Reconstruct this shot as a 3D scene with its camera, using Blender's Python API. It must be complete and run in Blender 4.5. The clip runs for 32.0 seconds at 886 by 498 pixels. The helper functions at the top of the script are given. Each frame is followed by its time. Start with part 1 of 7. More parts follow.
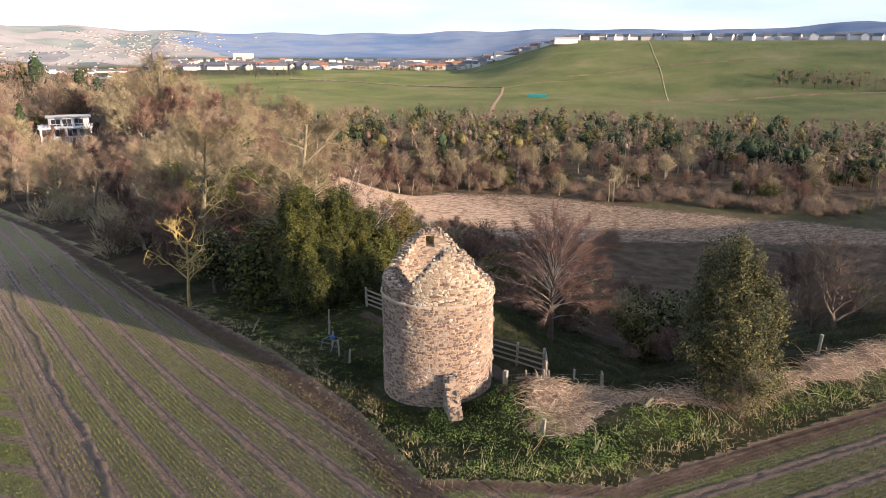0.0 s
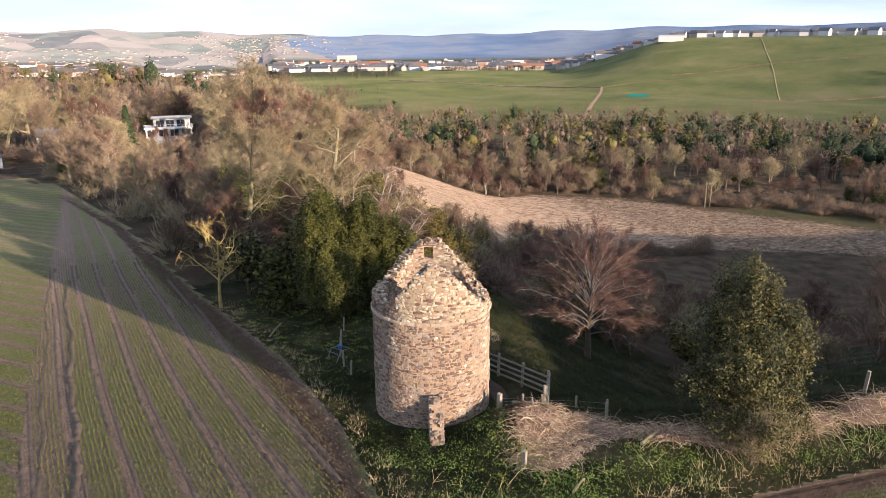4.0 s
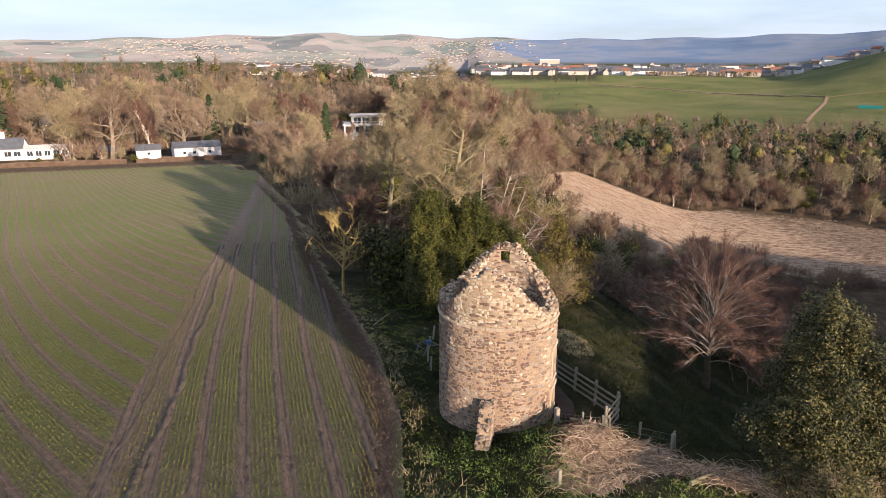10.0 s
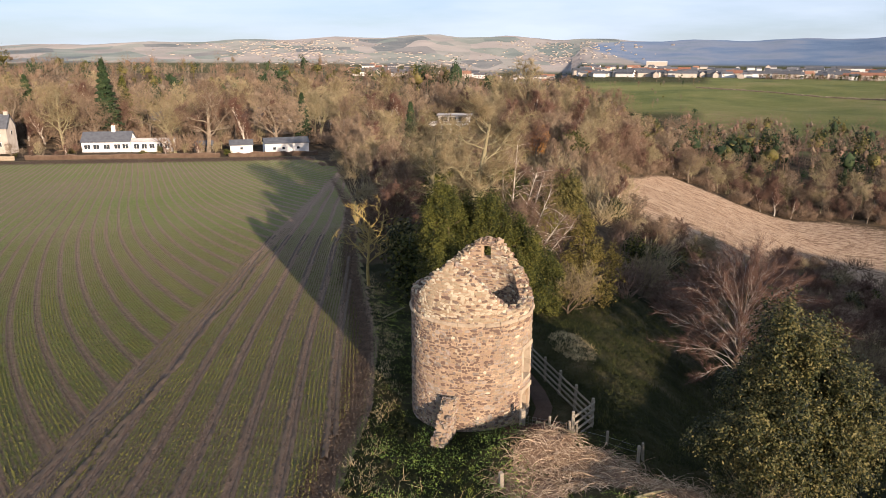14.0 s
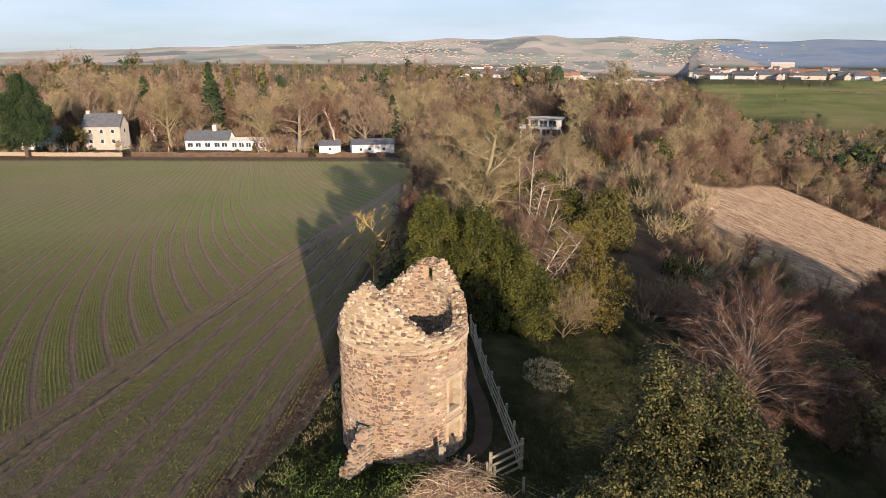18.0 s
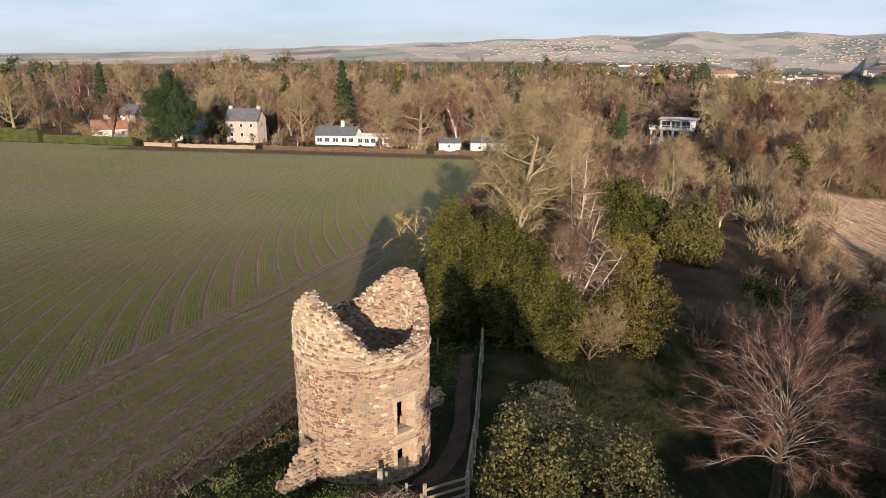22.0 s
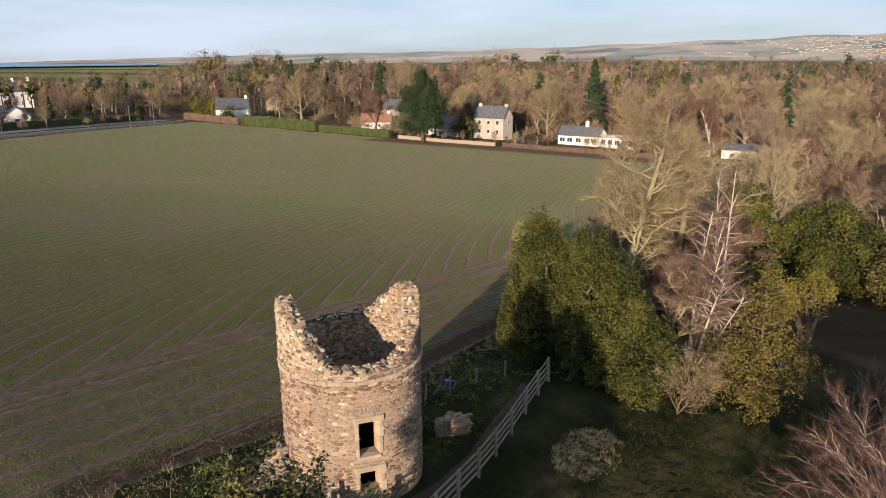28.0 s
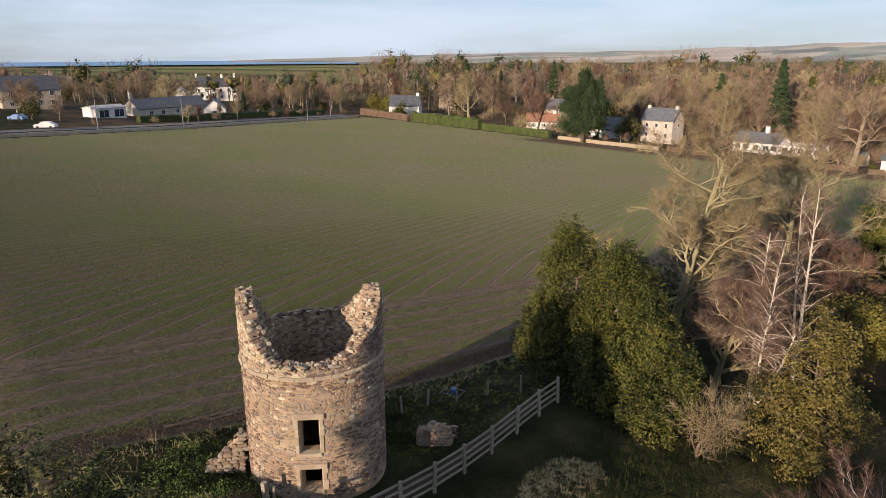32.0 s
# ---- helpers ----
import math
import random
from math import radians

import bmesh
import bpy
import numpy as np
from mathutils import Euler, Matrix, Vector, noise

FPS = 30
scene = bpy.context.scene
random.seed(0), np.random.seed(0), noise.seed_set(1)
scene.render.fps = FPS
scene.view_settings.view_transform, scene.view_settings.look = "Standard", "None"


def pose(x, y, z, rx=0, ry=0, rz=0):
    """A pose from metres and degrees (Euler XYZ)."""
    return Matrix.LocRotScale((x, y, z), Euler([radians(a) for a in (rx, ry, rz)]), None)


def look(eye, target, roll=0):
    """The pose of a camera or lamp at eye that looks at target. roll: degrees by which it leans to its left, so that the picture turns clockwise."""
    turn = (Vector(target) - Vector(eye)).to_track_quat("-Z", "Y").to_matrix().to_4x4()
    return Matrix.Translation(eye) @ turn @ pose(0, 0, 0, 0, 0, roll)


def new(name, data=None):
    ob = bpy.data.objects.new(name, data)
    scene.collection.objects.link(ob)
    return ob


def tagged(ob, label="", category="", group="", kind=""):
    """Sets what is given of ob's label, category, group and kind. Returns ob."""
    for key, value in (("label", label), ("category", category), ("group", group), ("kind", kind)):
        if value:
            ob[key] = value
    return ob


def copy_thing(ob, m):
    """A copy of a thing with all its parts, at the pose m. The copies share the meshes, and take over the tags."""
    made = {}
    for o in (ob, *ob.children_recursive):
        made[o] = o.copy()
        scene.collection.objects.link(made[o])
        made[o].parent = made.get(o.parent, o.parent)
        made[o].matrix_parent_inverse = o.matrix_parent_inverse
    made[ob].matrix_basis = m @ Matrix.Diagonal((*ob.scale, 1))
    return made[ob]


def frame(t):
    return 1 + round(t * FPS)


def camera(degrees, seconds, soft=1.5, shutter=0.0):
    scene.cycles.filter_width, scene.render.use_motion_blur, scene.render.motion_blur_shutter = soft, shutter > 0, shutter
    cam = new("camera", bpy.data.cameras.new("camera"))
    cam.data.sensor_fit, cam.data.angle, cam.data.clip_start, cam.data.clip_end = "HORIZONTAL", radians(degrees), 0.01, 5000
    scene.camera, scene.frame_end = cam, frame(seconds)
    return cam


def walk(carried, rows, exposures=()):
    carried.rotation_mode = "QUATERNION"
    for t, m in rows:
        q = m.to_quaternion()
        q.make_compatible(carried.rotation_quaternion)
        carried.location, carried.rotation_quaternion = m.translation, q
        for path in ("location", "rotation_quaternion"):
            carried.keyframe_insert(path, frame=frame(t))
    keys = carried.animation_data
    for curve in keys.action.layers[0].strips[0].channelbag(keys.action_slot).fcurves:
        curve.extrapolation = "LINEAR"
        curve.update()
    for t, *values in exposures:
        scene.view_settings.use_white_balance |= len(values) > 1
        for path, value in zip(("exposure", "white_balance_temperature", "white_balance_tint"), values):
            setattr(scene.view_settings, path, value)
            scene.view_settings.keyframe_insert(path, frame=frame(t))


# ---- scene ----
cam = camera(65.0, 32.0, soft=0.9)
PATH = [
    (0, (-16.982, -23.998, 14.593), (-15.86, -22.437, 14.041), 0.3),
    (1, (-15.741, -24.269, 14.693), (-14.673, -22.669, 14.143), 0.2),
    (2, (-14.472, -24.442, 14.671), (-13.461, -22.807, 14.119), -0.1),
    (3, (-13.333, -24.537, 14.584), (-12.378, -22.868, 14.032), 0.0),
    (3.5, (-12.816, -24.683, 14.615), (-11.895, -22.995, 14.063), -0.3),
    (5.5, (-11.161, -25.273, 14.694), (-10.374, -23.518, 14.148), -0.1),
    (6, (-10.745, -25.396, 14.705), (-10.002, -23.621, 14.16), 0.0),
    (7, (-10.027, -25.675, 14.751), (-9.369, -23.866, 14.208), 0.0),
    (8, (-9.32, -26.004, 14.758), (-8.752, -24.164, 14.216), -0.0),
    (9, (-8.584, -26.239, 14.744), (-8.106, -24.374, 14.202), -0.1),
    (10, (-7.78, -26.493, 14.591), (-7.395, -24.606, 14.051), -0.0),
    (11, (-6.968, -26.629, 14.23), (-6.667, -24.727, 13.691), 0.2),
    (12, (-5.823, -26.836, 14.051), (-5.592, -24.924, 13.512), 0.0),
    (13, (-4.392, -26.821, 14.023), (-4.213, -24.903, 13.485), 0.0),
    (14, (-2.745, -26.74, 14.083), (-2.633, -24.816, 13.547), 0.1),
    (14.5, (-1.909, -26.597, 14.171), (-1.831, -24.672, 13.635), 0.0),
    (16.5, (1.474, -25.798, 14.415), (1.429, -23.872, 13.88), -0.1),
    (17, (2.328, -25.539, 14.431), (2.245, -23.613, 13.898), 0.0),
    (18, (3.982, -24.98, 14.454), (3.795, -23.061, 13.921), -0.0),
    (19, (5.546, -24.303, 14.463), (5.272, -22.395, 13.93), 0.0),
    (20, (7.012, -23.507, 14.438), (6.645, -21.615, 13.903), 0.1),
    (21, (8.454, -22.64, 14.392), (7.99, -20.769, 13.856), 0.0),
    (22, (9.925, -21.893, 14.458), (9.355, -20.053, 13.92), -0.2),
    (23, (11.324, -21.032, 14.504), (10.644, -19.23, 13.965), -0.3),
    (24, (12.655, -20.112, 14.575), (11.868, -18.354, 14.038), -0.4),
    (25, (13.884, -19.093, 14.588), (12.99, -17.386, 14.05), -0.5),
    (25.5, (14.445, -18.58, 14.583), (13.501, -16.901, 14.046), -0.5),
    (27.5, (16.495, -16.208, 14.519), (15.333, -14.671, 13.981), -0.3),
    (28, (16.968, -15.515, 14.424), (15.748, -14.025, 13.887), -0.4),
    (29, (17.966, -14.419, 14.482), (16.644, -13.019, 13.943), -0.3),
    (30, (18.814, -13.024, 14.406), (17.396, -11.72, 13.869), -0.5),
    (31, (19.646, -11.636, 14.294), (18.144, -10.428, 13.759), -0.5),
    (32, (21.295, -9.61, 14.325), (19.731, -8.484, 13.789), -0.3),
]
walk(cam, [(t, look(eye, target, roll)) for t, eye, target, roll in PATH], [(0, 1.55, 6250, 15), (8, 1.26, 6300, 15), (13, 1.06, 6400, 13), (21, 0.86, 6450, 11), (32, 0.82, 6450, 11)])

# ---- light ----
SUN_AZ = math.atan2(0.334, -0.943)          # clockwise from +y
SUN_EL = radians(10.3)
world = bpy.data.worlds.new("sky")
scene.world = world
world.use_nodes = True
wn, wl = world.node_tree.nodes, world.node_tree.links
wn.clear()
sky = wn.new("ShaderNodeTexSky")
sky.sky_type = "NISHITA"
sky.sun_disc = False
sky.sun_elevation, sky.sun_rotation = SUN_EL, SUN_AZ
sky.altitude, sky.air_density, sky.dust_density, sky.ozone_density = 60, 1.0, 0.5, 2.4
geo = wn.new("ShaderNodeTexCoord")
mp = wn.new("ShaderNodeMapping")
mp.inputs["Scale"].default_value = (1.6, 1.6, 11.0)
mp.inputs["Rotation"].default_value = (0.05, 0.03, 0.5)
cl = wn.new("ShaderNodeTexNoise")
cl.inputs["Scale"].default_value, cl.inputs["Detail"].default_value, cl.inputs["Roughness"].default_value = 1.7, 7.0, 0.55
cr = wn.new("ShaderNodeValToRGB")
cr.color_ramp.elements[0].position, cr.color_ramp.elements[1].position = 0.36, 0.66
cr.color_ramp.elements[0].color = (0.50, 0.50, 0.50, 1)
cm = wn.new("ShaderNodeMix")
cm.data_type = "RGBA"
cm.inputs["B"].default_value = (6.7, 7.6, 9.0, 1)
cf = wn.new("ShaderNodeMath")
cf.operation = "MULTIPLY"
cf.inputs[1].default_value = 0.92
bg = wn.new("ShaderNodeBackground")
bg.inputs["Strength"].default_value = 0.062
wo = wn.new("ShaderNodeOutputWorld")
wl.new(geo.outputs["Generated"], mp.inputs["Vector"])
wl.new(mp.outputs["Vector"], cl.inputs["Vector"])
wl.new(cl.outputs["Fac"], cr.inputs["Fac"])
wl.new(cr.outputs["Color"], cf.inputs[0])
wl.new(cf.outputs[0], cm.inputs["Factor"])
cool = wn.new("ShaderNodeMix")
cool.data_type, cool.blend_type = "RGBA", "MULTIPLY"
cool.inputs["Factor"].default_value = 1.0
cool.inputs["B"].default_value = (0.80, 0.92, 1.30, 1)
wl.new(sky.outputs["Color"], cool.inputs["A"])
wl.new(cool.outputs["Result"], cm.inputs["A"])
wl.new(cm.outputs["Result"], bg.inputs["Color"])
wl.new(bg.outputs["Background"], wo.inputs["Surface"])
lamp = bpy.data.lights.new("sun", "SUN")
lamp.energy, lamp.angle, lamp.color = 5.0, radians(0.6), (1.0, 0.785, 0.59)
sun = new("sun", lamp)
sun.matrix_basis = look((math.sin(SUN_AZ) * 60, math.cos(SUN_AZ) * 60, math.tan(SUN_EL) * 60), (0, 0, 0))


# ---- materials ----
def material(name, stops, scale=3.0, rough=0.85, metal=0.0, bump=0.3, bump_scale=None, fine=25.0, island=0.0, objects=0.0,
             stretch=(1, 1, 1), translucent=0.0):
    """Colour from two noises over the given stops, grain, relief, and a tone that varies by piece."""
    m = bpy.data.materials.new(name)
    m.use_nodes = True
    n, l = m.node_tree.nodes, m.node_tree.links
    p = n["Principled BSDF"]
    p.inputs["Roughness"].default_value, p.inputs["Metallic"].default_value = rough, metal
    p.inputs["Specular IOR Level"].default_value = 0.25
    p.inputs["Diffuse Roughness"].default_value = 0.9 if rough > 0.7 else 0.0
    co = n.new("ShaderNodeTexCoord")
    mpn = n.new("ShaderNodeMapping")
    mpn.inputs["Scale"].default_value = stretch
    l.new(co.outputs["Object"], mpn.inputs["Vector"])
    a, b = n.new("ShaderNodeTexNoise"), n.new("ShaderNodeTexNoise")
    a.inputs["Scale"].default_value, b.inputs["Scale"].default_value = scale, fine
    a.inputs["Detail"].default_value = b.inputs["Detail"].default_value = 5
    l.new(mpn.outputs["Vector"], a.inputs["Vector"])
    l.new(mpn.outputs["Vector"], b.inputs["Vector"])
    s = n.new("ShaderNodeMath")
    s.operation = "MULTIPLY_ADD"
    s.inputs[1].default_value, s.inputs[2].default_value = 0.45, -0.22
    l.new(b.outputs["Fac"], s.inputs[0])
    t = n.new("ShaderNodeMath")
    t.operation = "ADD"
    l.new(a.outputs["Fac"], t.inputs[0])
    l.new(s.outputs[0], t.inputs[1])
    last = t
    for amount, source, socket in ((island, "ShaderNodeNewGeometry", "Random Per Island"), (objects, "ShaderNodeObjectInfo", "Random")):
        if amount:
            g = n.new(source)
            q = n.new("ShaderNodeMath")
            q.operation = "MULTIPLY_ADD"
            q.inputs[1].default_value, q.inputs[2].default_value = amount, -amount / 2
            l.new(g.outputs[socket], q.inputs[0])
            w = n.new("ShaderNodeMath")
            w.operation = "ADD"
            l.new(last.outputs[0], w.inputs[0])
            l.new(q.outputs[0], w.inputs[1])
            last = w
    r = n.new("ShaderNodeValToRGB")
    e = r.color_ramp.elements
    while len(e) < len(stops):
        e.new(0.5)
    for k, c in enumerate(stops):
        e[k].position = 0.2 + 0.6 * k / max(1, len(stops) - 1)
        e[k].color = (*c, 1)
    l.new(last.outputs[0], r.inputs["Fac"])
    l.new(r.outputs["Color"], p.inputs["Base Color"])
    if bump:
        bn = n.new("ShaderNodeBump")
        bn.inputs["Strength"].default_value, bn.inputs["Distance"].default_value = bump, 0.03
        if bump_scale:
            c = n.new("ShaderNodeTexNoise")
            c.inputs["Scale"].default_value = bump_scale
            c.inputs["Detail"].default_value = 6
            l.new(mpn.outputs["Vector"], c.inputs["Vector"])
            l.new(c.outputs["Fac"], bn.inputs["Height"])
        else:
            l.new(b.outputs["Fac"], bn.inputs["Height"])
        l.new(bn.outputs["Normal"], p.inputs["Normal"])
    if translucent:
        tr = n.new("ShaderNodeBsdfTranslucent")
        l.new(r.outputs["Color"], tr.inputs["Color"])
        mx = n.new("ShaderNodeMixShader")
        mx.inputs[0].default_value = translucent
        l.new(p.outputs[0], mx.inputs[1])
        l.new(tr.outputs[0], mx.inputs[2])
        l.new(mx.outputs[0], n["Material Output"].inputs["Surface"])
    return m


STONE = material("rubble_stone", [(0.1218, 0.0824, 0.0651), (0.1789, 0.157, 0.1342), (0.2664, 0.1844, 0.1098), (0.213, 0.149, 0.1222), (0.2816, 0.251, 0.2116), (0.1675, 0.1295, 0.1017), (0.2968, 0.2432, 0.1709)], 0.9, 0.9, bump=0.5, fine=26, island=0.65, objects=0.6)
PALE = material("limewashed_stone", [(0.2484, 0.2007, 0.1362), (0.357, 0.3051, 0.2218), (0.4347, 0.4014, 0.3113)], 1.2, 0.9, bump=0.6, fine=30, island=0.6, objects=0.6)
ASHLAR = material("dressed_stone", [(0.2208, 0.1755, 0.1247), (0.3036, 0.2475, 0.1806), (0.3772, 0.315, 0.2365)], 3, 0.9, bump=0.4, fine=30, island=0.25, objects=0.3)
MORTAR = material("lime_mortar", [(0.187, 0.1301, 0.0867), (0.286, 0.2081, 0.1396), (0.374, 0.2913, 0.2022)], 1.4, 0.95, bump=0.8, fine=18)
MOSSY = material("mossy_stone", [(0.10, 0.10, 0.05), (0.24, 0.20, 0.12), (0.42, 0.34, 0.22)], 3, 0.9, bump=0.6, fine=24, island=0.4)
WOOD = material("weathered_rail", [(0.144, 0.1224, 0.0936), (0.2232, 0.1944, 0.1512), (0.288, 0.2592, 0.2088)], 4, 0.85, bump=0.4, fine=30, objects=0.2, stretch=(1, 1, 6))
WIRE = material("galvanised_wire", [(0.25, 0.25, 0.24), (0.4, 0.4, 0.38)], 8, 0.5, 0.8, bump=0)
BARK = material("bare_bark", [(0.054, 0.039, 0.027), (0.096, 0.072, 0.051), (0.144, 0.114, 0.078)], 3, 0.9, bump=0.5, fine=20, objects=0.25)
PALEBARK = material("pale_bark", [(0.151, 0.1291, 0.0732), (0.2266, 0.2002, 0.1182), (0.2895, 0.2648, 0.1633)], 2, 0.9, bump=0.4, fine=20)
SILVER = material("silvery_bark", [(0.1627, 0.1382, 0.122), (0.2602, 0.2278, 0.2033), (0.3415, 0.3091, 0.2765)], 2, 0.8, bump=0.3, fine=20)
BIRCHBARK = material("birch_bark", [(0.224, 0.192, 0.152), (0.416, 0.376, 0.32), (0.528, 0.488, 0.432)], 4, 0.8, bump=0.3, fine=14)
LIMB = material("weathered_limbs", [(0.105, 0.083, 0.060), (0.175, 0.140, 0.102), (0.26, 0.215, 0.16)], 1.2, 0.9, bump=0.4, fine=14, objects=0.4)
BROWNSTEM = material("purple_brown_twigs", [(0.075, 0.048, 0.036), (0.125, 0.083, 0.062), (0.18, 0.13, 0.095)], 0.8, 0.9, bump=0, fine=4)
LIMELEAF = material("golden_green_leaves", [(0.0574, 0.0533, 0.0098), (0.123, 0.1107, 0.0205), (0.2132, 0.1804, 0.041)], 0.7, 0.8, bump=0, fine=5, island=0.5, translucent=0.15)
TWIG = material("brown_twigs", [(0.109, 0.074, 0.0483), (0.1713, 0.1207, 0.0818), (0.2414, 0.183, 0.1246)], 0.8, 0.9, bump=0, fine=4, objects=0.55)
FARTWIG = material("distant_twigs", [(0.0763, 0.0523, 0.037), (0.1308, 0.0927, 0.0633), (0.1963, 0.1472, 0.0981)], 0.07, 0.9, bump=0, fine=0.22, island=0.12)
REDTWIG = material("reddish_twigs", [(0.0706, 0.0378, 0.028), (0.106, 0.0601, 0.0443), (0.1413, 0.089, 0.0653)], 0.8, 0.9, bump=0, fine=4, objects=0.3)
OLIVETWIG = material("lichened_twigs", [(0.1316, 0.0987, 0.0535), (0.2138, 0.1687, 0.0946), (0.2961, 0.2467, 0.1481)], 0.8, 0.9, bump=0, fine=4, objects=0.4)
GOLDTWIG = material("golden_lichen", [(0.2, 0.145, 0.05), (0.32, 0.24, 0.085), (0.4, 0.32, 0.13)], 2, 0.9, bump=0, fine=6)
ORANGE = material("orange_leaves", [(0.28, 0.12, 0.03), (0.42, 0.20, 0.05), (0.50, 0.28, 0.08)], 1, 0.9, bump=0, fine=6, island=0.3)
YEW = material("yew_needles", [(0.0084, 0.0126, 0.0025), (0.0252, 0.0336, 0.0067), (0.0605, 0.0655, 0.0118), (0.105, 0.0991, 0.0202)], 0.55, 0.75, bump=0, fine=4, island=0.6, translucent=0.12)
HOLLY = material("holly_leaves", [(0.008, 0.012, 0.004), (0.026, 0.033, 0.01), (0.062, 0.062, 0.018), (0.125, 0.108, 0.038)], 0.8, 0.6, bump=0, fine=5, island=0.8, translucent=0.1)
IVY = material("olive_foliage", [(0.0258, 0.0275, 0.0081), (0.0554, 0.0536, 0.0146), (0.0996, 0.088, 0.0243), (0.1476, 0.1263, 0.0405)], 0.7, 0.7, bump=0, fine=5, island=0.5, objects=0.2, translucent=0.15)
CONIFER = material("conifer_needles", [(0.0128, 0.025, 0.0102), (0.0272, 0.0468, 0.0187), (0.056, 0.0741, 0.0298)], 0.4, 0.8, bump=0, fine=3, island=0.4, objects=0.4, translucent=0.1)
HEDGE = material("clipped_hedge", [(0.0175, 0.028, 0.007), (0.0385, 0.0525, 0.0126), (0.063, 0.077, 0.021)], 0.8, 0.85, bump=0.5, fine=6, island=0.4)
BEECHHEDGE = material("russet_hedge", [(0.06375, 0.0408, 0.0288), (0.0975, 0.06375, 0.0432), (0.135, 0.09775, 0.0675)], 0.8, 0.9, bump=0.5, fine=6, island=0.4)
BRAMBLE = material("dead_stems", [(0.1904, 0.1232, 0.0784), (0.3696, 0.2688, 0.1792), (0.56, 0.448, 0.3248)], 1.2, 0.9, bump=0, fine=6, island=0.9)
# slope grass, darkened to carry the slope's shade in its colour
SHADEGRASS = material("slope_shade_grass", [(0.0134, 0.0184, 0.0045), (0.0287, 0.0363, 0.0084), (0.0573, 0.0611, 0.0172)], 0.5, 0.9, bump=0, fine=4, island=0.6, translucent=0.15)
# lighter copy of that grass, sunlight on the verge put into its colour
LITVERGE = material("verge_grass", [(0.072, 0.1024, 0.0182), (0.1702, 0.223, 0.0364), (0.3303, 0.3754, 0.0819)], 0.8, 0.9, bump=0, fine=4, island=0.7, translucent=0.15)
STRAW = material("dry_grass", [(0.22, 0.165, 0.077), (0.363, 0.286, 0.154), (0.506, 0.418, 0.242)], 0.6, 0.9, bump=0, fine=4, island=0.6)
WEED = material("green_weeds", [(0.0549, 0.0883, 0.0181), (0.1167, 0.1766, 0.033), (0.1921, 0.2472, 0.06)], 0.6, 0.7, bump=0, fine=4, island=0.5, translucent=0.15)
WHITE = material("white_render", [(0.50, 0.49, 0.47), (0.60, 0.59, 0.57), (0.68, 0.67, 0.65)], 0.8, 0.85, bump=0.2, fine=12, objects=0.2)
HARL = material("beige_harl", [(0.34, 0.30, 0.26), (0.42, 0.38, 0.33), (0.50, 0.46, 0.40)], 0.8, 0.9, bump=0.2, fine=12, objects=0.5)
STONEWALL = material("grey_masonry", [(0.22, 0.19, 0.15), (0.33, 0.28, 0.22), (0.44, 0.38, 0.30)], 1.6, 0.9, bump=0.4, fine=8, objects=0.3)
SLATE = material("slate_roof", [(0.045, 0.048, 0.055), (0.075, 0.08, 0.09), (0.11, 0.115, 0.125)], 1.2, 0.6, bump=0.3, fine=12, objects=0.4)
PANTILE = material("pantile_roof", [(0.1488, 0.0663, 0.0425), (0.2108, 0.1014, 0.068), (0.2604, 0.1482, 0.102)], 1.2, 0.75, bump=0.3, fine=12, objects=0.4)
GREYROOF = material("grey_roof_felt", [(0.26, 0.25, 0.24), (0.34, 0.33, 0.32), (0.42, 0.41, 0.40)], 1.2, 0.75, bump=0.2, fine=12, objects=0.3)
GLASS = material("dark_window_glass", [(0.02, 0.025, 0.03), (0.05, 0.06, 0.07)], 2, 0.08, bump=0)
FRAME = material("white_frame", [(0.70, 0.70, 0.68), (0.80, 0.80, 0.78)], 2, 0.5, bump=0)
TEAL = material("teal_paint", [(0.012, 0.12, 0.114), (0.018, 0.18, 0.168)], 2, 0.5, bump=0.1)
BLUE = material("blue_plastic", [(0.025, 0.08, 0.21), (0.05, 0.14, 0.3)], 3, 0.4, bump=0)
DARKMETAL = material("dull_steel", [(0.10, 0.10, 0.11), (0.20, 0.20, 0.21)], 4, 0.5, 0.6, bump=0.1)
TARMAC = material("road_asphalt", [(0.045, 0.045, 0.048), (0.07, 0.07, 0.072), (0.10, 0.098, 0.095)], 0.5, 0.9, bump=0.3, fine=10)
CARPAINT = material("car_paint", [(0.10, 0.16, 0.28), (0.16, 0.24, 0.38)], 1, 0.25, bump=0)
RUBBER = material("rubber", [(0.02, 0.02, 0.02), (0.04, 0.04, 0.04)], 5, 0.8, bump=0)
SEA = material("sea_water", [(0.048, 0.16, 0.3), (0.08, 0.24, 0.405)], 0.002, 0.35, bump=0, fine=0.02)
FARRED = material("distant_birch_twigs", [(0.102, 0.06, 0.0456), (0.162, 0.102, 0.0744), (0.216, 0.15, 0.1104)], 0.07, 0.9, bump=0, fine=0.22, island=0.12)
FARGREY = material("distant_grey_twigs", [(0.0862, 0.069, 0.0517), (0.1437, 0.115, 0.0828), (0.2185, 0.184, 0.1323)], 0.07, 0.9, bump=0, fine=0.22, island=0.12)
CROP = material("young_cereal", [(0.066, 0.066, 0.018), (0.110, 0.110, 0.028), (0.150, 0.148, 0.042)], 0.25, 0.8, bump=0, fine=3, island=0.4, translucent=0.15)
DEADFERN = material("flattened_bracken", [(0.123, 0.0756, 0.0484), (0.2952, 0.21, 0.1452), (0.4592, 0.3612, 0.264), (0.5248, 0.4284, 0.3256)], 0.22, 0.9, bump=0, fine=1.4, island=0.4)
